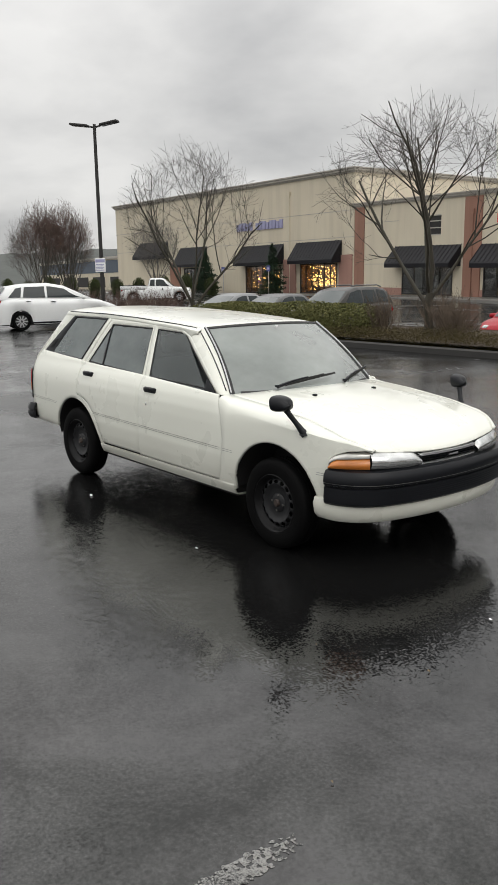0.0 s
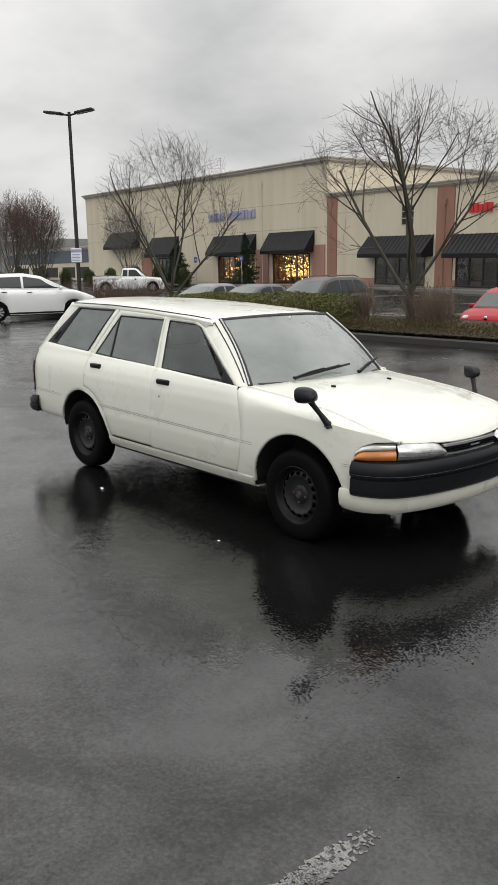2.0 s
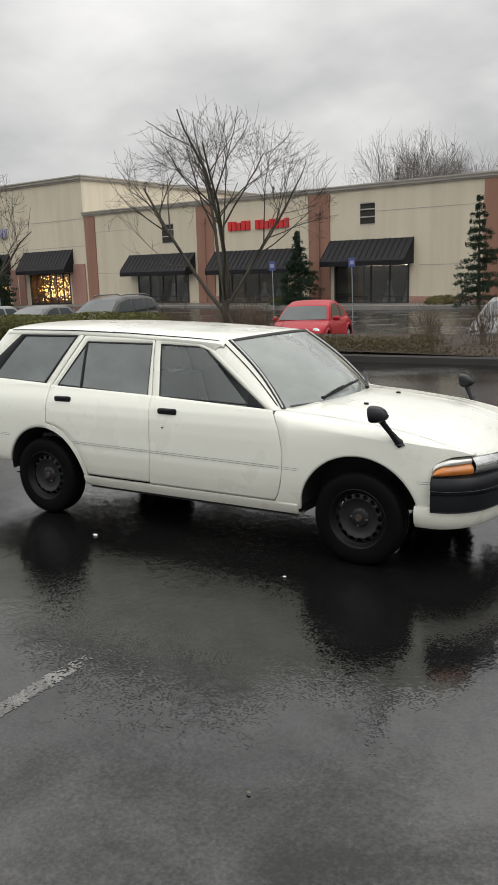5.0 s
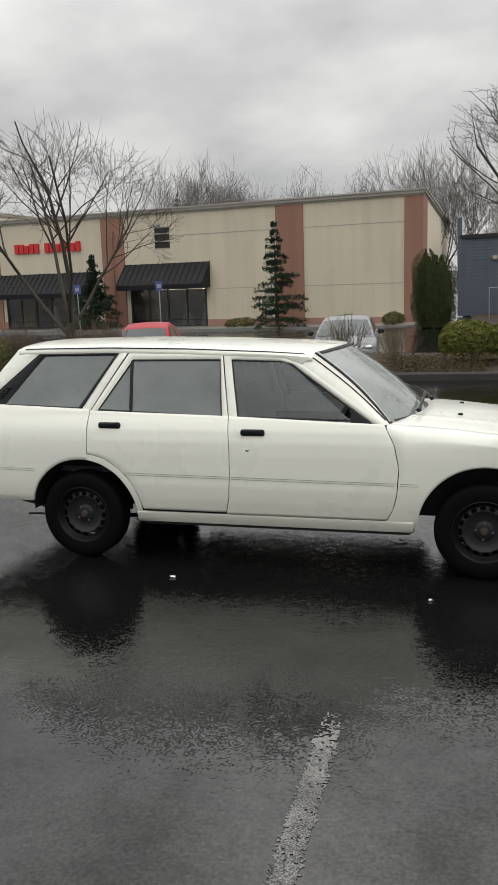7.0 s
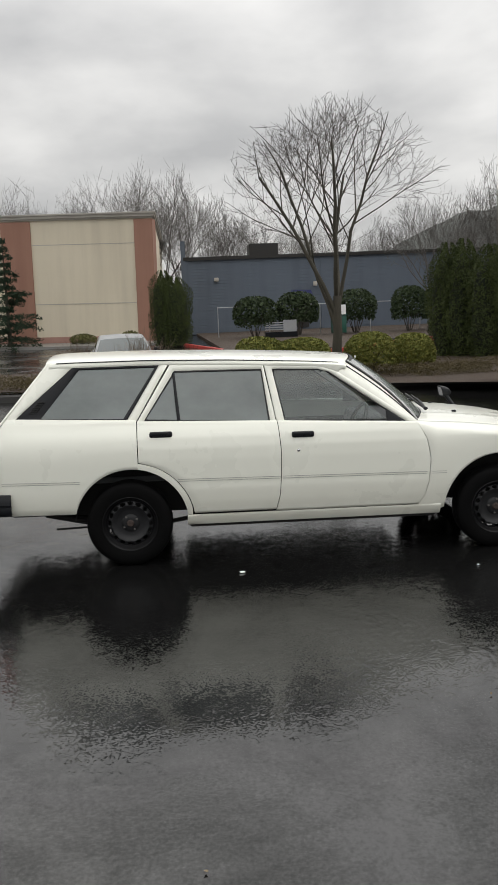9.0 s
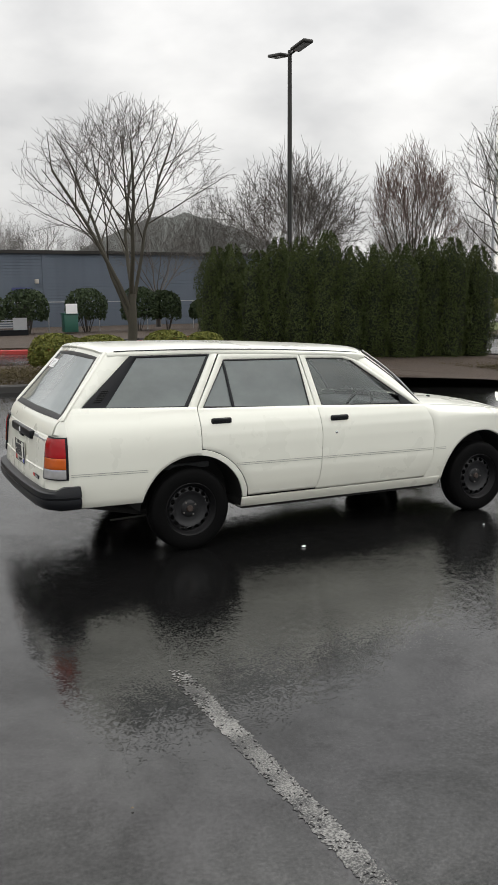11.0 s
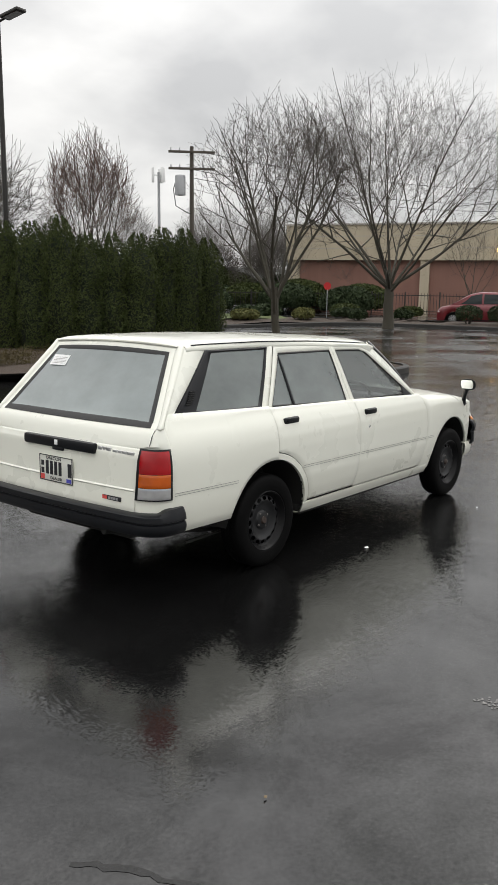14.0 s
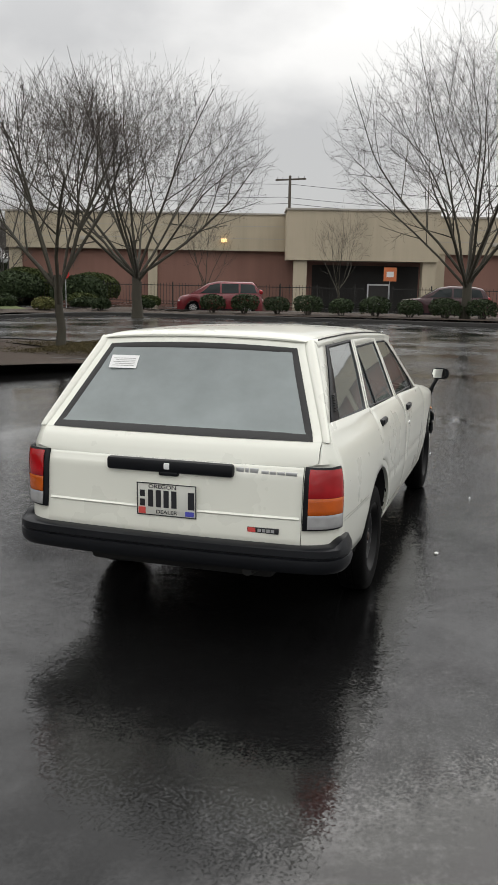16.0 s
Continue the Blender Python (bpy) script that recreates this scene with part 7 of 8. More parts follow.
conifer("dark conifer beside the lighting shop", 4.6, 2.2, pose(-67.0, 49.4, -0.1), 307, 18)
conifer("distant fir above the shop roof", 13.5, 2.6, pose(-30, 82, -0.2), 309)
conifer("distant fir above the shop roof", 12.5, 2.2, pose(-44, 80, -0.2), 311)


# leafless twiggy shrubs
def twiggy(label, r, tall, n, material, m, seed):
    rng = random.Random(seed)
    ob = thing("bare_shrub", label, "shrub", m, "bare shrubs on the strip")
    vs, fs, starts = [], [], []
    for i in range(n):
        a, t = rng.uniform(0, 6.28), rng.uniform(0.05, 0.75)
        d = Vector((math.sin(t) * math.cos(a), math.sin(t) * math.sin(a), math.cos(t)))
        p = Vector((rng.gauss(0, 0.18 * r), rng.gauss(0, 0.18 * r), -0.05))
        l, w = tall * rng.uniform(0.6, 1.1), rng.uniform(0.004, 0.0095)
        if i % 5 and starts:
            # a side shoot that leaves an older stem
            p, d = rng.choice(starts)
            d = (d + Vector((rng.gauss(0, 0.3), rng.gauss(0, 0.3), 0.1))).normalized()
            l, w = l * 0.5, w * 0.7
        for s in range(4):
            d = (d + Vector((rng.gauss(0, 0.13), rng.gauss(0, 0.13), 0.04))).normalized()
            q = p + d * l / 4
            u = d.orthogonal().normalized() * w * (1 - s / 5)
            v = d.cross(u)
            k = len(vs)
            vs += [p + u, p - u * 0.5 + v * 0.87, p - u * 0.5 - v * 0.87, q + u * 0.8, q - u * 0.4 + v * 0.7, q - u * 0.4 - v * 0.7]
            fs += [(k, k + 1, k + 4, k + 3), (k + 1, k + 2, k + 5, k + 4), (k + 2, k, k + 3, k + 5)]
            p = q
            if not i % 5 and s:
                starts.append((p.copy(), d.copy()))
    mesh = bpy.data.meshes.new("stems")
    mesh.from_pydata(vs, [], fs)
    mesh.materials.append(material)
    o = new("stem_clump", mesh)
    o.parent = ob
    return ob


rng = random.Random(17)
brush = twiggy("bare brown twiggy shrub on the planting strip", 0.9, 1.0, 420, BROWN_TWIG, pose(-7.2, 12.4, 0.05), 401)
rust = twiggy("bare reddish twiggy shrub on the planting strip", 0.9, 1.05, 400, RED_TWIG, pose(-20.6, 12.4, 0.0), 403)
for x, y, s in ((-9.3, 12.3, 0.95), (-7.9, 12.9, 0.95), (-6.9, 12.3, 0.8), (-1.6, 12.7, 0.85), (-3.0, 13.2, 0.75), (-0.5, 13.2, 0.6)):
    c = copy_thing(brush, pose(x, y, 0.05, 0, 0, rng.uniform(0, 360))); c.scale = (s, s, s)
for i in range(11):
    c = copy_thing(rust, pose(-18.4 - 0.75 * i + rng.uniform(-0.2, 0.2), 12.2 + rng.uniform(-0.5, 0.9), 0.0, 0, 0, rng.uniform(0, 360)))
    s = rng.uniform(0.8, 1.05); c.scale = (s, s, s * 0.95)

# creeping cover along the front of the strip
rng = random.Random(19)
spots = []
while len(spots) < 80000:
    x = rng.uniform(-26, 8.2)
    edge = 10.7 + 0.0055 * (x + 27)
    y = rng.triangular(edge, 13.4, edge + 0.04)
    if noise.noise(Vector((x * 0.35, y * 0.5, 3))) < -0.25:
        continue
    lump = 0.1 + 0.16 * min(1.0, (y - edge) / 0.3) + 0.28 * max(0, noise.noise(Vector((x * 0.8, y * 0.8, 0)))) + 0.05
    spots.append((Vector((x, y, height(x, min(y, 11.5)) + 0.1 + lump * rng.random())), Vector((0, -0.3, 1))))
o = new("ground_cover", leaf_mesh("ground_cover", spots, 0.03, COVER, spread_a=0.9, shape=0.3, seed=21))
tagged(o, "brown creeping ground cover along the kerb", "ground cover", kind="stuff")
spots = []
while len(spots) < 14000:
    x, y = rng.uniform(10.1, 13.6), rng.triangular(5.5, 11.5, 6.6)
    if abs(x - between([(5.3, 11.3), (7, 11.5), (10, 12.0)], y)) > between([(5.4, 0.7), (6.2, 1.2), (10, 1.8)], y):
        continue
    spots.append((Vector((x, y, height(x, y) + 0.13 + between([(6, 0.3), (8, 0.22), (9.5, 0.05)], y) * rng.random())), Vector((0, 0, 1))))
o = new("ground_cover", leaf_mesh("ground_cover", spots, 0.03, COVER, spread_a=0.9, shape=0.3, seed=22))
tagged(o, "olive brown ground cover on the end island", "ground cover", kind="stuff")

# wooded hill on the skyline
bm = bmesh.new()
rows = []
for i in range(240):
    a = radians(-30 + 0.85 * i)
    row = []
    for j, f in enumerate((0.0, 0.35, 0.7, 1.0, 1.3)):
        d = 330 + 130 * f
        z = (32 * math.exp(-((math.degrees(a) - 68) / 7.5) ** 2) + 6 * math.exp(-((math.degrees(a) - 60) / 30) ** 4) + 12 * math.exp(-((math.degrees(a) - 150) / 12) ** 2) + 7) * (math.sin(min(f, 1.0) * math.pi / 2)) * (1 + 0.12 * noise.noise(Vector((i * 0.17, j, 0))) + 0.1 * noise.noise(Vector((i * 0.9, j * 2.0, 5))))
        row.append((d * math.cos(a), d * math.sin(a), z - 1))
    rows.append(row)
grid(bm, rows)
HILL = mottled("far_woods", (0.055, 0.062, 0.056), (0.10, 0.105, 0.098), 0.05, 0.95, 0.6, 0.5, 0.5, world=True).m
tagged(part("backdrop", bm, HILL), "hazy wooded hill on the skyline", "hill", kind="structure")

# ---- other vehicles: x forward, z up from the tarmac ----
def vehicle(name, label, m, long, wide, tall, nose, cabin, colour, wheel_r=0.32, axles=None, belt_z=0.95, windows=(), extras=None, rim_mat=None, glass_mat=None, round_=0.12):
    """nose: (x, z) outline of the bonnet, waist and boot from front to rear; cabin: (x, z) outline of the glass house from screen foot to tail."""
    car = thing(name, label, "car", m)
    half = wide / 2
    front, back = nose[0][0], nose[-1][0]
    axles = axles or (front - 0.85, back + 0.8)
    waist = sorted(nose)
    bm = bmesh.new()
    rows = []
    xs = sorted(set([round(back + (front - back) * i / 48, 4) for i in range(49)]))
    for x in xs:
        zt = between(waist, x)
        end = min(1.0, max(0.0, min(x - back, front - x)) / 0.45)
        w = half * (0.80 + 0.20 * math.sin(end * math.pi / 2))
        low = 0.22
        for ax in axles:
            d = (wheel_r * 1.18) ** 2 - (x - ax) ** 2
            if d > 0:
                low = max(low, wheel_r + math.sqrt(d))
        low = min(low, zt - 0.08)
        row = []
        for f, o in ((0.0, 0.95), (0.25, 0.985), (0.5, 1.0), (0.75, 0.995), (0.9, 0.965), (1.0, 0.89)):
            row.append((x, -w * o, low + (zt - low) * f))
        top = [(x, w * k, zt + 0.035 * (1 - (k / 0.89) ** 2)) for k in (-0.6, -0.3, 0, 0.3, 0.6)]
        row = row + top + [(p[0], -p[1], p[2]) for p in row[::-1]]
        rows.append(row)
    vs = grid(bm, rows, flip=True)
    bm.faces.new(vs[0])
    bm.faces.new(vs[-1][::-1])
    part("body", bm, colour, car)
    # glass house
    cab = sorted(cabin)
    x0, x1 = cab[0][0], cab[-1][0]
    bm = bmesh.new()
    rows = []
    top_z = max(z for _, z in cab)
    def cab_y(x, z):
        zb = between(waist, x)
        f = max(0.0, (z - zb) / (top_z - zb + 1e-6))
        return half * (0.90 - 0.20 * f ** 1.3)
    for i in range(41):
        x = x0 + (x1 - x0) * i / 40
        zr, zb = between(cab, x), between(waist, x) - 0.02
        zr = max(zr, zb + 0.01)
        row = [(x, -cab_y(x, zb + (zr - zb) * f), zb + (zr - zb) * f) for f in (0, 0.35, 0.7, 0.92)]
        yr = cab_y(x, zr)
        row += [(x, yr * k, zr - 0.0 + 0.03 * (1 - k * k)) for k in (-0.93, -0.5, 0, 0.5, 0.93)]
        row += [(p[0], -p[1], p[2]) for p in row[:4][::-1]]
        rows.append(row)
    grid(bm, rows, flip=True)
    part("cabin", bm, colour, car)
    g = glass_mat or CAR_GLASS
    for a, b, c, d in windows:
        # a, b: foot rear and front; c, d: head rear and front
        for s in (-1, 1):
            bm = bmesh.new()
            rows = []
            for u in spread(0, 1, 5):
                row = []
                for v in spread(0, 1, 4):
                    x = (a + (b - a) * u) * (1 - v) + (c + (d - c) * u) * v
                    zb, zr = between(waist, x) + 0.05, between(cab, x) - 0.09
                    z = zb + (max(zr, zb + 0.01) - zb) * v
                    row.append((x, s * (cab_y(x, z) + 0.008), z))
                rows.append(row)
            grid(bm, rows, flip=s < 0)
            part("side_window", bm, g, car)
    # windscreen and rear window
    for name_, (xa, za), (xb, zb) in (("windscreen", cab[-1], cab[-2]), ("rear_window", cab[0], cab[1])):
        bm = bmesh.new()
        rows = []
        out = 0.02 if name_ == "windscreen" else -0.02
        for v in spread(0.08, 0.93, 6):
            x, z = xa + (xb - xa) * v, za + (zb - za) * v
            yy = cab_y(x, z) * (0.97 - 0.05 * v)
            rows.append([(x + out * 0.7 + out * 1.5 * (1 - k * k), yy * k, z + 0.012 + 0.03 * v * (1 - k * k)) for k in spread(-0.97, 0.97, 8)])
        grid(bm, rows)
        part(name_, bm, SCREEN_FAR if name_ == "windscreen" else g, car)
    for ax in axles:
        for s in (-1, 1):
            bm = bmesh.new()
            lathe(bm, [(wheel_r * 0.66, 0.1), (wheel_r * 0.9, 0.105), (wheel_r, 0.07), (wheel_r, -0.08), (wheel_r * 0.6, -0.09)], steps=28)
            t = part("tyre", bm, TYRE, car)
            t.matrix_local = pose(ax, s * (half - 0.12), wheel_r, 0, 0, 0 if s > 0 else 180)
            bm = bmesh.new()
            lathe(bm, [(wheel_r * 0.66, 0.10), (wheel_r * 0.62, 0.07), (wheel_r * 0.2, 0.085), (0, 0.09)], steps=28)
            r_ = part("rim", bm, RIM_DARK, t)
            for k in range(10):
                a = 2 * math.pi * k / 10
                bm = bmesh.new()
                box(bm, 0.12 * wheel_r, 0.64 * wheel_r, 0.078, 0.098, -0.02, 0.02)
                bmesh.ops.transform(bm, matrix=Matrix.Rotation(a, 4, "Y"), verts=bm.verts)
                part("spoke", bm, rim_mat or SILVER, r_, smooth=False)
    bm = bmesh.new()
    box(bm, back + 0.25, front - 0.25, -half * 0.82, half * 0.82, 0.18, 0.5)
    part("underside", bm, UNDER, car)
    if extras:
        extras(car, half, front, back)
    return car


# dish behind the spokes: its shade is put into this dark colour
RIM_DARK = mottled("rim_shadow", (0.03, 0.03, 0.03), (0.06, 0.06, 0.06), 8, 0.5, 60, 0, 0.001).m
SCREEN_FAR = mottled("far_screen", (0.04, 0.05, 0.05), (0.08, 0.095, 0.092), 2, 0.05, 10, 0, 0.001, spec=0.7).m
PEARL = paint("pearl_white_paint", (0.76, 0.77, 0.76), 0.25, 0.1)
BERRY = paint("red_paint", (0.36, 0.006, 0.016), 0.4, 0.2, 0.2)
MAROON = paint("maroon_paint", (0.05, 0.014, 0.018), 0.3, 0.2)
CRIMSON = paint("crimson_paint", (0.16, 0.012, 0.018), 0.3, 0.2)
TAUPE = paint("taupe_paint", (0.05, 0.048, 0.045), 0.35, 0.2, 0.25)
PEWTER = paint("pewter_paint", (0.11, 0.113, 0.113), 0.35, 0.2, 0.25)
SILVERY = paint("silver_paint", (0.22, 0.227, 0.23), 0.33, 0.2, 0.25)


def lump(parent, name, material, x, y, z, rx, ry, rz, label="", power=0.8):
    bm = bmesh.new()
    bmesh.ops.create_uvsphere(bm, u_segments=16, v_segments=10, radius=1)
    for v in bm.verts:
        v.co = Vector((x + rx * math.copysign(abs(v.co.x) ** power, v.co.x), y + ry * math.copysign(abs(v.co.y) ** power, v.co.y), z + rz * math.copysign(abs(v.co.z) ** power, v.co.z)))
    return part(name, bm, material, parent, label)


def usual(tail=RED_LENS, head=CLEAR, hz=0.68, tz=0.85, handles=(), bumper=None, tail_size=(0.05, 0.10, 0.13), mirror_x=0.55, mirror_z=1.02, mirror_mat=TRIM):
    def add(car, half, front, back):
        for s in (-1, 1):
            lump(car, "headlamp", head, front - 0.14, s * half * 0.72, hz, 0.10, 0.16, 0.08, "clear headlamp")
            lump(car, "tail_lamp", tail, back + 0.10, s * half * 0.80, tz, tail_size[0] + 0.06, tail_size[1], tail_size[2], "red tail lamp")
            lump(car, "door_mirror", mirror_mat, mirror_x, s * (half + 0.09), mirror_z, 0.06, 0.10, 0.07)
            for hx, hz_ in handles:
                lump(car, "door_handle", TRIM, hx, s * half * 0.985, hz_, 0.09, 0.02, 0.016)
            bm = bmesh.new()
            box(bm, back + 1.2, front - 1.2, s * half * 0.955 - 0.01, s * half * 0.955 + 0.012, 0.24, 0.30, 0.005)
            part("rocker_panel", bm, TRIM, car)
        bm = bmesh.new()
        box(bm, front - 0.10, front + 0.015, -half * 0.55, half * 0.55, 0.36, 0.52, 0.03)
        part("air_intake", bm, TRIM, car)
        bm = bmesh.new()
        box(bm, back - 0.03, back + 0.12, -half * 0.7, half * 0.7, 0.40, 0.56, 0.04)
        part("rear_bumper", bm, bumper or TRIM, car)
        bm = bmesh.new()
        box(bm, back - 0.045, back - 0.02, -0.26, 0.26, 0.70, 0.82, 0.004)
        part("number_plate", bm, PLATE, car)
    return add


def parked(x, y, heading):
    return pose(x, y, height(x, y), 0, 0, heading)


vehicle("hatchback", "white tall hatchback with multi-spoke alloy wheels on wet asphalt", parked(-22.7, 9.8, 73), 4.4, 1.83, 1.62,
        [(2.2, 0.62), (2.05, 0.78), (1.5, 0.98), (1.1, 1.04), (-1.6, 1.10), (-2.05, 1.08), (-2.18, 0.9)], [(1.25, 1.02), (0.25, 1.50), (-0.3, 1.60), (-1.2, 1.585), (-1.75, 1.50), (-2.08, 1.10)], PEARL, 0.325, (1.33, -1.32),
        windows=((-0.38, 0.95, -0.38, 0.22), (-1.22, -0.46, -1.15, -0.46), (-1.72, -1.30, -1.45, -1.24)), extras=usual(tz=1.02, tail_size=(0.10, 0.12, 0.10), handles=((-0.2, 0.98), (-1.05, 1.0)), mirror_x=0.85, mirror_z=1.1, mirror_mat=PEARL))


def beetle_bits(car, half, front, back):
    for s in (-1, 1):
        for ax in (1.28, -1.23):
            bm = bmesh.new()
            arc = spread(-0.15, math.pi + 0.15, 18)
            grid(bm, [[(ax + r * math.cos(a), s * y, 0.33 + r * math.sin(a) * 0.98) for r, y in ((0.36, 0.865), (0.40, 0.875), (0.47, 0.83), (0.53, 0.70), (0.54, 0.5))] for a in arc], flip=s > 0)
            part("rounded_wing", bm, BERRY, car)
        lump(car, "headlamp", CLEAR, 1.78, s * 0.62, 0.66, 0.07, 0.13, 0.13, "round clear headlamp", 0.95)
        lump(car, "tail_lamp", RED_LENS, -1.80, s * 0.62, 0.70, 0.06, 0.10, 0.10, "round red tail lamp", 0.95)
        lump(car, "door_mirror", BERRY, 0.62, s * (half + 0.06), 0.98, 0.06, 0.11, 0.07)
        lump(car, "door_handle", TRIM, -0.25, s * half * 0.975, 0.88, 0.08, 0.02, 0.015)
    bm = bmesh.new()
    box(bm, 1.9, 2.02, -0.6, 0.6, 0.36, 0.48, 0.04)
    part("front_bumper", bm, BERRY, car)
    lump(car, "badge", CHROME, 1.93, 0, 0.72, 0.02, 0.055, 0.055, "round chrome badge")
    bm = bmesh.new()
    box(bm, 1.95, 2.03, -0.45, 0.45, 0.25, 0.33, 0.02)
    part("air_intake", bm, TRIM, car)


vehicle("beetle_car", "small red rounded two-door car with round headlamps on wet asphalt", parked(-8.0, 17.2, 281), 4.1, 1.72, 1.5,
        [(1.98, 0.5), (1.85, 0.72), (1.5, 0.86), (1.1, 0.93), (-1.2, 0.95), (-1.75, 0.80), (-1.98, 0.55)], [(1.0, 0.93), (0.42, 1.34), (0.05, 1.46), (-0.45, 1.47), (-0.95, 1.34), (-1.55, 0.92)], BERRY, 0.33, (1.28, -1.23),
        windows=((-0.45, 0.72, -0.42, 0.2), (-1.05, -0.55, -0.85, -0.52)), extras=beetle_bits)
vehicle("sport_utility", "taupe sport utility vehicle with roof rails behind the hedge", parked(-17.0, 18.6, 276), 4.7, 1.9, 1.72,
        [(2.3, 0.75), (2.2, 0.92), (1.2, 1.06), (-1.9, 1.10), (-2.2, 1.08), (-2.32, 0.8)], [(1.25, 1.05), (0.35, 1.60), (-0.2, 1.70), (-1.5, 1.69), (-1.95, 1.6), (-2.25, 1.1)], TAUPE, 0.36,
        windows=((-0.35, 0.9, -0.35, 0.3), (-1.25, -0.45, -1.2, -0.45), (-1.95, -1.35, -1.8, -1.3)),
        extras=lambda car, half, f, b: (usual(handles=((-0.25, 0.98), (-1.1, 1.0)))(car, half, f, b), [part("roof_rail", (lambda bm: (tube(bm, [(0.1, s * 0.62, 1.74), (-0.2, s * 0.62, 1.78), (-1.5, s * 0.62, 1.77), (-1.75, s * 0.62, 1.7)], 0.025, 6), bm)[1])(bmesh.new()), PEWTER, car) for s in (-1, 1)]))
SEDAN = ([(2.25, 0.6), (2.1, 0.76), (1.2, 0.92), (-1.5, 0.98), (-2.15, 0.98), (-2.3, 0.75)], [(1.25, 0.92), (0.3, 1.36), (-0.1, 1.44), (-0.9, 1.42), (-1.75, 0.99)])
SEDAN_WIN = ((-0.3, 0.95, -0.3, 0.25), (-1.25, -0.4, -0.95, -0.4))
sedan = vehicle("sedan", "pewter grey sedan parked behind the hedge", parked(-20.4, 18.4, 276), 4.6, 1.8, 1.45, *SEDAN, PEWTER, 0.31, windows=SEDAN_WIN, extras=usual())
vehicle("sedan", "dull silver sedan parked behind the hedge", parked(-23.6, 18.6, 276), 4.6, 1.8, 1.45, *SEDAN, SILVERY, 0.31, windows=SEDAN_WIN, extras=usual())
vehicle("sedan", "silver sedan parked behind bare shrubs", parked(-2.35, 18.5, 275), 4.6, 1.8, 1.45, *SEDAN, SILVERY, 0.31, windows=SEDAN_WIN, extras=usual())


def truck_bed(car, half, front, back):
    usual(hz=0.9, tz=1.0)(car, half, front, back)
    for s in (-1, 1):
        bm = bmesh.new()
        box(bm, -2.75, -0.75, s * half * 0.93 - 0.05, s * half * 0.93 + 0.05, 1.02, 1.28, 0.03)
        part("bed_side", bm, PEARL, car)
    bm = bmesh.new(); box(bm, -2.8, -2.7, -half * 0.9, half * 0.9, 0.9, 1.28, 0.03); part("bed_gate", bm, PEARL, car)
    bm = bmesh.new(); box(bm, -2.6, -0.9, -half * 0.8, half * 0.8, 1.25, 1.34, 0.03); part("bed_cover", bm, TRIM, car)


vehicle("pickup_truck", "white pickup truck on the far access lane", parked(-51.4, 33.0, 52), 5.7, 1.98, 1.9,
        [(2.75, 0.85), (2.65, 1.05), (1.3, 1.18), (-0.6, 1.22), (-0.7, 1.05), (-2.7, 1.02), (-2.8, 0.9)], [(1.45, 1.15), (0.75, 1.72), (0.5, 1.85), (-0.45, 1.85), (-0.62, 1.22)], PEARL, 0.40, (1.85, -1.8), windows=((-0.0, 1.15, 0.02, 0.65), (-0.48, -0.08, -0.4, -0.06)), extras=truck_bed)
vehicle("minivan", "dark red minivan parked beyond the box balls", pose(37.5, 14.4, -0.25, 0, 0, 110), 4.7, 1.9, 1.75,
        [(2.3, 0.7), (2.15, 0.9), (1.5, 1.05), (-2.1, 1.10), (-2.3, 0.8)], [(1.65, 1.02), (0.65, 1.60), (0.1, 1.72), (-1.8, 1.70), (-2.25, 1.1)], CRIMSON, 0.33, windows=((0.0, 1.15, 0.0, 0.55), (-1.0, -0.1, -1.0, -0.1), (-2.0, -1.1, -1.85, -1.1)), extras=usual(tz=1.2))
vehicle("sport_utility", "maroon sport utility vehicle parked beyond the box balls", pose(40.1, 2.6, -0.25, 0, 0, 95), 4.7, 1.9, 1.7,
        [(2.3, 0.75), (2.2, 0.92), (1.2, 1.06), (-1.9, 1.10), (-2.2, 1.08), (-2.32, 0.8)], [(1.25, 1.05), (0.35, 1.58), (-0.2, 1.68), (-1.5, 1.66), (-1.95, 1.56), (-2.25, 1.1)], MAROON, 0.36, windows=((-0.35, 0.9, -0.35, 0.3), (-1.25, -0.45, -1.2, -0.45), (-1.95, -1.35, -1.8, -1.3)), extras=usual(tz=1.05))
# a black roof bag and pale trailer seen between shrubs before the slate building
bench = thing("white_trailer", "white slatted trailer side before the slate building", "trailer", pose(5.4, 40.6, -0.42))
for i in range(4):
    part("slat", a_box(-0.95, 0.1, -0.03, 0.03, 0.4 + 0.13 * i, 0.46 + 0.13 * i), GALV, bench, smooth=False)
part("end_panel", a_box(0.1, 0.85, -0.04, 0.04, 0.3, 0.95), GALV, bench, smooth=False)
part("trailer_base", a_box(-0.95, 0.85, -0.3, 0.3, -0.1, 0.3), TRIM, bench, smooth=False)


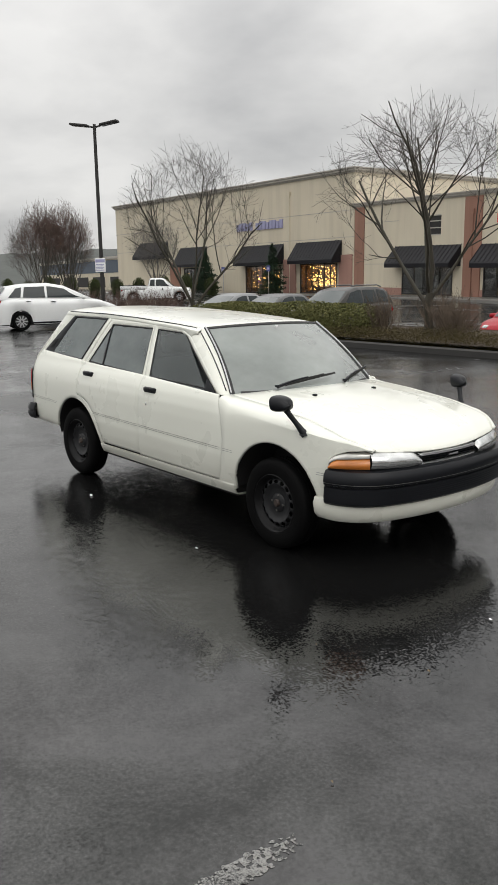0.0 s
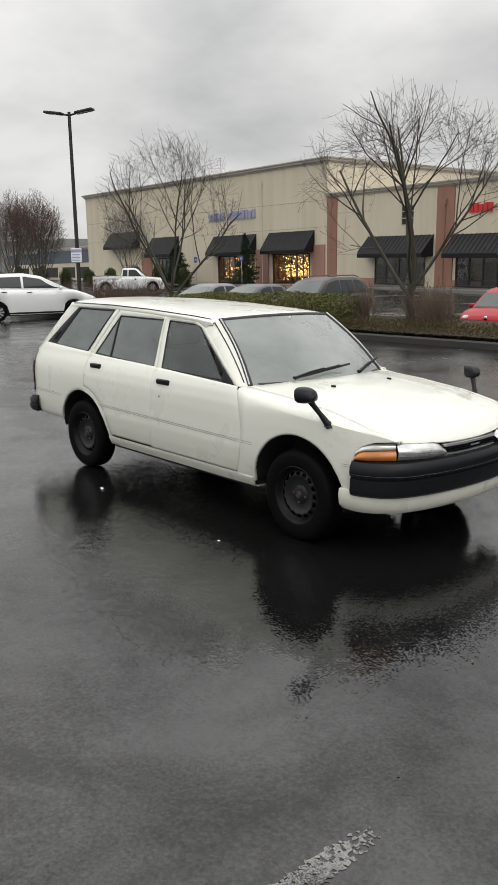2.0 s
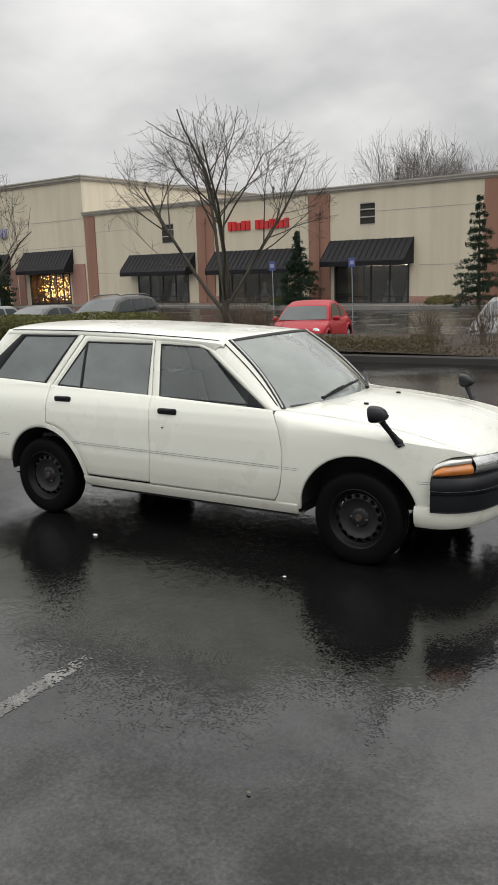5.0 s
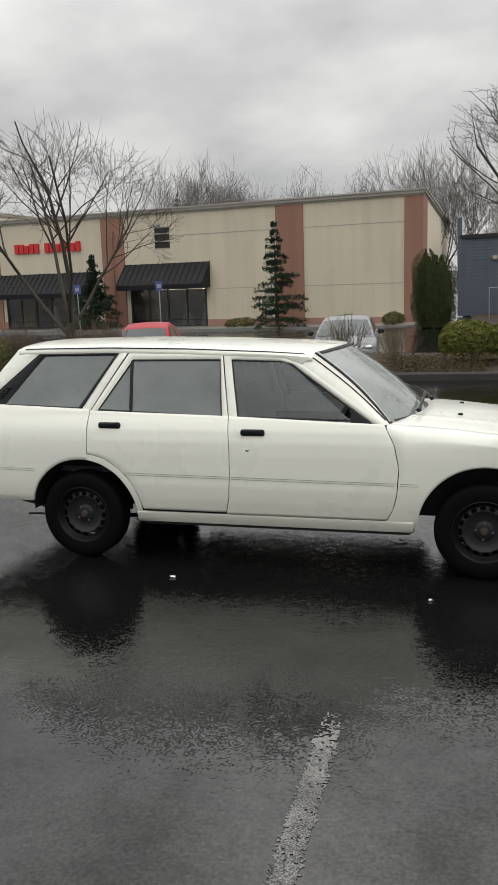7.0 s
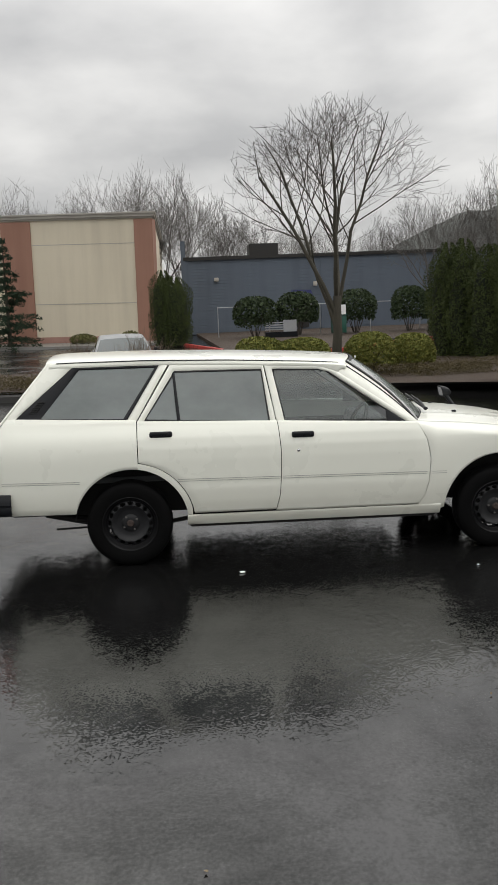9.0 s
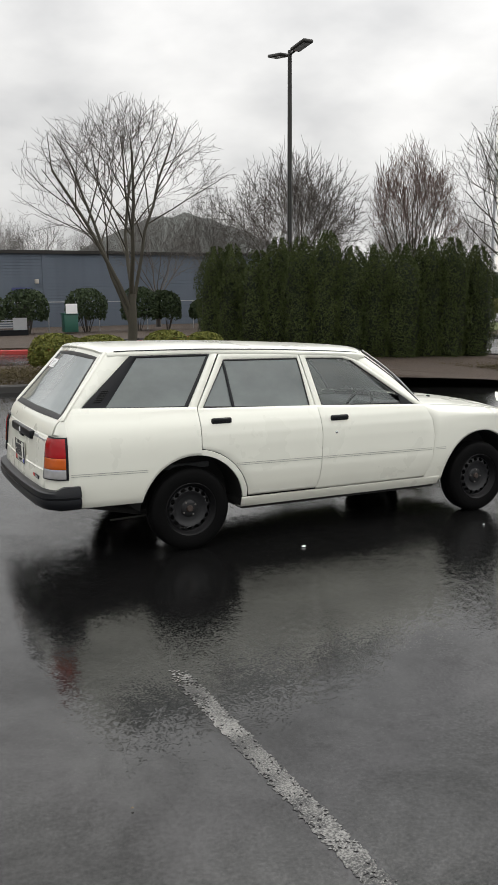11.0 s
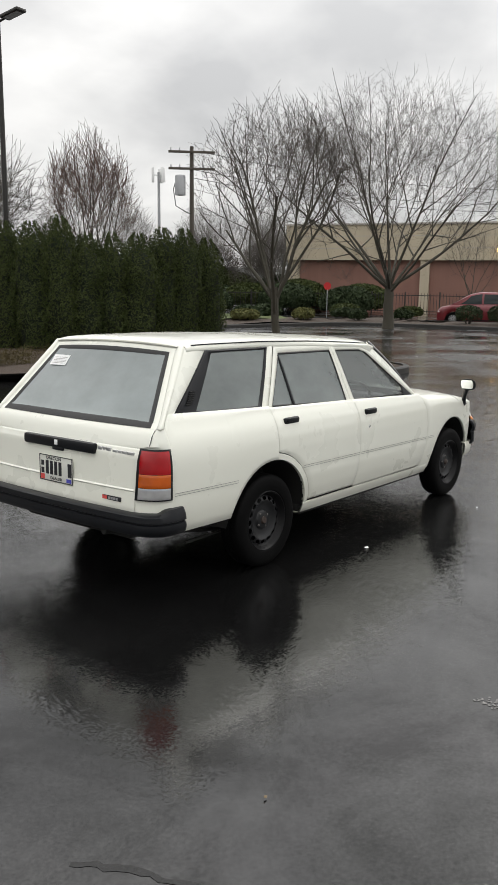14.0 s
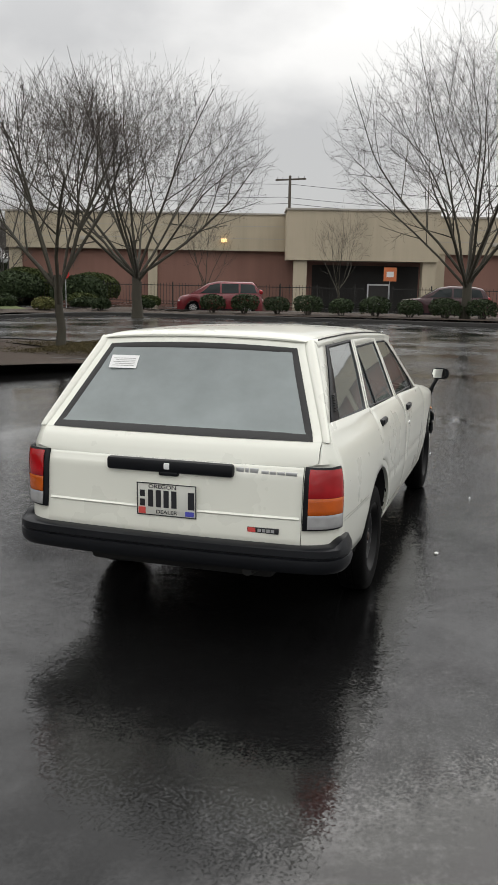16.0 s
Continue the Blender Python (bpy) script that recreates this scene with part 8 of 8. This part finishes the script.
# ---- lamps, signs, poles, wires, fence ----
def lot_lamp(x, y, tall, heading, label, z=-0.1, sign=False):
    lamp = thing("lot_lamp", label, "lamp post", pose(x, y, z, 0, 0, heading), "car park lamps")
    bm = bmesh.new()
    tube(bm, [(0, 0, 0.6), (0, 0, tall)], [0.085, 0.062], 8)
    part("pole", bm, METAL, lamp)
    bm = bmesh.new()
    lathe(bm, [(0, 0.8), (0.3, 0.78), (0.32, 0.74), (0.32, -0.3)], axis="z", steps=20)
    part("base", bm, CONCRETE, lamp)
    for s in (-1, 1):
        bm = bmesh.new()
        tube(bm, [(0, 0, tall - 0.12), (s * 0.3, 0, tall - 0.06)], 0.035, 6)
        part("arm", bm, METAL, lamp)
        bm = bmesh.new()
        vs = box(bm, -0.36, 0.36, -0.17, 0.17, -0.045, 0.045, 0.03)
        bmesh.ops.transform(bm, matrix=pose(s * 0.62, 0, tall + 0.0, 0, -8 * s, 0), verts=bm.verts)
        head = part("lamp_head", bm, METAL, lamp)
        bm = bmesh.new()
        box(bm, -0.28, 0.28, -0.12, 0.12, -0.052, -0.047)
        bmesh.ops.transform(bm, matrix=pose(s * 0.62, 0, tall + 0.0, 0, -8 * s, 0), verts=bm.verts)
        part("lens", bm, GREY_LENS, head, smooth=False)
    if sign:
        bm = bmesh.new(); box(bm, -0.22, 0.22, -0.12, -0.10, 1.95, 2.48, 0.01); p = part("notice", bm, PAPER, lamp, "white notice with blue bars")
        bm = bmesh.new(); box(bm, -0.20, 0.20, -0.124, -0.12, 2.32, 2.44); part("notice_bar", bm, SIGNVIOLET, p, smooth=False)
        for i in range(5):
            bm = bmesh.new(); box(bm, -0.18, 0.16 - 0.05 * (i % 2), -0.124, -0.12, 2.01 + 0.055 * i, 2.035 + 0.055 * i); part("notice_bar", bm, SIGNVIOLET, p, smooth=False)
    return lamp


lot_lamp(-24.06, 12.57, 7.45, 35, "tall dark lamp post with two heads and a notice", 0.0, True)
lot_lamp(9.4, 16.8, 8.83, 94, "tall dark lamp post with two flat heads behind the hedge", -0.05)


def sign_post(name, label, x, y, z, heading, tall, w, h, material, round_=False, bar=None):
    ob = thing(name, label, "sign", pose(x, y, z, 0, 0, heading))
    bm = bmesh.new()
    tube(bm, [(0, 0.02, -0.2), (0, 0.02, tall)], 0.025, 6)
    part("post", bm, GALV, ob)
    bm = bmesh.new()
    if round_:
        prism(bm, [(w / 2 * math.cos(math.pi / 8 + k * math.pi / 4) / math.cos(math.pi / 8), tall - h / 2 + h / 2 * math.sin(math.pi / 8 + k * math.pi / 4) / math.cos(math.pi / 8)) for k in range(8)], -0.02, -0.005, "y")
    else:
        box(bm, -w / 2, w / 2, -0.02, -0.005, tall - h, tall, 0.004)
    face = part("panel", bm, material, ob, smooth=False)
    if bar:
        bm = bmesh.new(); box(bm, -w * 0.28, w * 0.28, -0.025, -0.02, tall - h * 0.7, tall - h * 0.3); part("panel_mark", bm, bar, face, smooth=False)
    return ob


sign_post("parking_sign", "small blue parking sign on a thin post", -17.6, 32.0, -0.45, 20, 2.9, 0.34, 0.46, SIGNBLUE, bar=SIGNVIOLET)["group"] = "blue parking signs"
sign_post("parking_sign", "small blue parking sign on a thin post", -13.9, 33.5, -0.45, 20, 2.9, 0.34, 0.46, SIGNBLUE, bar=SIGNVIOLET)["group"] = "blue parking signs"
sign_post("parking_sign", "small blue parking sign on a thin post", -57.5, 44.5, -0.4, 20, 3.0, 0.36, 0.5, SIGNBLUE, bar=SIGNVIOLET)["group"] = "blue parking signs"
sign_post("parking_sign", "small blue parking sign on a thin post", -51.0, 44.5, -0.4, 20, 3.0, 0.36, 0.5, SIGNBLUE, bar=SIGNVIOLET)["group"] = "blue parking signs"
sign_post("stop_sign", "red octagonal sign at the far drive", 32.3, 20.9, -0.1, -60, 2.0, 0.38, 0.38, SIGNRED, True)
sign_post("notice_sign", "orange square sign near the store entrance", 41.0, 5.7, -0.1, -75, 2.5, 0.7, 0.75, SIGNORANGE, bar=PAPER)
board = thing("entrance_board", "dark framed board near the store entrance", "sign", pose(41.5, 6.4, -0.1, 0, 0, -75))
part("panel", a_box(-0.55, 0.55, -0.03, 0.03, 0.5, 1.5), WINDOWLESS, board, smooth=False)
for x0, x1, z0, z1 in ((-0.62, -0.55, 0.0, 1.58), (0.55, 0.62, 0.0, 1.58), (-0.55, 0.55, 1.5, 1.58), (-0.55, 0.55, 0.42, 0.5)):
    part("board_frame", a_box(x0, x1, -0.05, 0.05, z0, z1), SILVER, board, smooth=False)


def utility_pole(label, x, y, tall, heading, z=-0.1, boxed=True):
    ob = thing("utility_pole", label, "utility pole", pose(x, y, z, 0, 0, heading))
    bm = bmesh.new(); tube(bm, [(0, 0, -0.2), (0, 0, tall)], [0.17, 0.12], 8); part("pole", bm, PINEWOOD, ob)
    for h in ((tall - 0.35, tall - 1.35) if boxed else (tall - 0.3,)):
        bm = bmesh.new(); box(bm, -1.45, 1.45, -0.2, -0.08, h - 0.07, h + 0.07, 0.01); arm = part("crossarm", bm, PINEWOOD, ob)
        for x_ in (-1.3, -0.75, 0.75, 1.3):
            bm = bmesh.new(); tube(bm, [(x_, -0.14, h + 0.06), (x_, -0.14, h + 0.24)], [0.05, 0.03], 6); part("insulator", bm, GALV, arm)
    if boxed:
        bm = bmesh.new(); lathe(bm, [(0, tall - 1.7), (0.3, tall - 1.75), (0.33, tall - 1.85), (0.33, tall - 2.95), (0, tall - 3.0)], axis="z", steps=16, centre=(-0.72, -0.1, 0)); part("transformer", bm, GALV, ob, "grey drum transformer")
        bm = bmesh.new(); tube(bm, [(-0.9, -0.1, tall - 1.8), (-1.15, -0.1, tall - 2.6), (-1.0, -0.1, tall - 3.6), (-0.3, -0.1, tall - 4.0), (0, -0.1, tall - 4.1)], 0.03, 5); part("service_cable", bm, RUBBER, ob)
    return ob


utility_pole("wooden utility pole with two crossarms and a grey transformer", 34.7, 32.85, 10.25, -45)
utility_pole("slim utility pole behind the brick store", 66.6, 18.7, 10.6, 80, boxed=False)
for k, (z0, off) in enumerate(((9.9, 0.0), (8.9, 0.8), (8.3, 0.3))):
    bm = bmesh.new()
    a, b, c = Vector((34.9, 32.7, z0)), Vector((66.6, 18.7, z0 - 0.1)), Vector((92, -28, z0))
    pts = [a.lerp(b, f) + Vector((off, off, -0.9 * 4 * f * (1 - f))) for f in spread(0, 1, 16)] + [b.lerp(c, f) + Vector((off, off, -0.9 * 4 * f * (1 - f))) for f in spread(0.06, 1, 16)]
    tube(bm, pts, 0.022, 4)
    tagged(part("overhead_wire", bm, RUBBER), "thin black overhead wire between the poles", "wire", "overhead wires")
mast = thing("cell_mast", "slim grey antenna mast behind the hedge", "mast", pose(38.6, 39.6, -0.1))
bm = bmesh.new(); tube(bm, [(0, 0, -0.2), (0, 0, 9.6)], [0.14, 0.09], 8); part("pole", bm, GALV, mast)
for k in range(3):
    a = 2 * math.pi * k / 3 + 0.5
    bm = bmesh.new(); box(bm, -0.18, 0.18, -0.06, 0.06, 8.9, 9.9, 0.02); bmesh.ops.transform(bm, matrix=pose(0.42 * math.cos(a), 0.42 * math.sin(a), 0, 0, 0, math.degrees(a) + 90), verts=bm.verts); part("antenna", bm, PAPER, mast)
    bm = bmesh.new(); tube(bm, [(0, 0, 9.4), (0.42 * math.cos(a), 0.42 * math.sin(a), 9.4)], 0.03, 5); part("bracket", bm, GALV, mast)

# black railing before the brick store
fence = thing("railing", "black metal railing before the brick store", "fence", pose(41.4, 35.8, -0.1, 0, 0, -82))
LONG = 62.0
for z in (0.25, 1.25):
    bm = bmesh.new(); box(bm, 0, LONG, -0.02, 0.02, z, z + 0.045); part("rail", bm, METAL, fence, smooth=False)
for i in range(28):
    bm = bmesh.new(); box(bm, i * 2.3 - 0.035, i * 2.3 + 0.035, -0.035, 0.035, -0.1, 1.5); part("post", bm, METAL, fence, smooth=False)
picket = finish(a_box(-0.011, 0.011, -0.011, 0.011, 0.1, 1.42), "picket", METAL, False)
for i in range(298):
    o = new("picket", picket)
    o.parent = fence
    o.matrix_local = pose(0.15 + i * 0.2073, 0, 0)
# chain-link rail before the slate building
rail = thing("pipe_fence", "thin galvanised pipe fence before the slate building", "fence", pose(2.0, 43.8, -0.42))
bm = bmesh.new(); tube(bm, [(0, 0, 1.75), (22, 0, 1.75)], 0.025, 5); part("rail", bm, GALV, rail)
for i in range(8):
    bm = bmesh.new(); tube(bm, [(i * 3.1, 0, -0.1), (i * 3.1, 0, 1.8)], 0.03, 5); part("post", bm, GALV, rail)
bin_ = thing("wheeled_bin", "green wheeled bin with a pale notice", "bin", pose(8.8, 41.2, -0.5))
bm = bmesh.new(); box(bm, -0.4, 0.4, -0.35, 0.35, 0.15, 1.15, 0.05); part("body", bm, GREENBIN, bin_)
bm = bmesh.new(); box(bm, -0.44, 0.44, -0.4, 0.4, 1.15, 1.24, 0.03); part("lid", bm, GREENBIN, bin_)
bm = bmesh.new(); box(bm, -0.3, 0.35, -0.42, -0.36, 1.2, 1.75, 0.01); part("notice", bm, PAPER, bin_, smooth=False)

# fallen twigs and scraps on the wet asphalt
def scrap(x, y, label, r, seed):
    rng = random.Random(seed)
    bm = bmesh.new()
    n = 9
    ring_ = [bm.verts.new((x + r * rng.uniform(0.6, 1.2) * math.cos(6.283 * k / n), y + 0.55 * r * rng.uniform(0.6, 1.2) * math.sin(6.283 * k / n), height(x, y) + 0.004 + rng.uniform(0, 0.008))) for k in range(n)]
    c = bm.verts.new((x, y, height(x, y) + 0.014))
    for k in range(n):
        bm.faces.new((ring_[k], ring_[(k + 1) % n], c))
    tagged(part("paper_scrap", bm, PAPER if "white" in label else LEAF), label, "litter")


LEAF = mottled("fallen_leaf", (0.16, 0.11, 0.06), (0.26, 0.2, 0.12), 20, 0.6, 80, 0.2, 0.002).m
scrap(-0.53, -1.01, "small scrap of white paper on wet asphalt", 0.024, 1)
scrap(1.02, -1.12, "small scrap of white paper on wet asphalt", 0.012, 2)
scrap(2.85, -0.62, "small scrap of white paper on wet asphalt", 0.016, 3)
for i, (x, y) in enumerate(((2.5, -1.5), (0.4, -2.9), (-3.2, -2.2), (-2.6, -3.4), (3.3, -2.2), (1.9, -3.0), (-4.2, -0.6), (-0.9, -3.9), (3.0, -1.3), (-3.9, -2.9))):
    scrap(x, y, "tiny fallen leaf on wet asphalt", 0.005 + 0.002 * (i % 3), 10 + i)
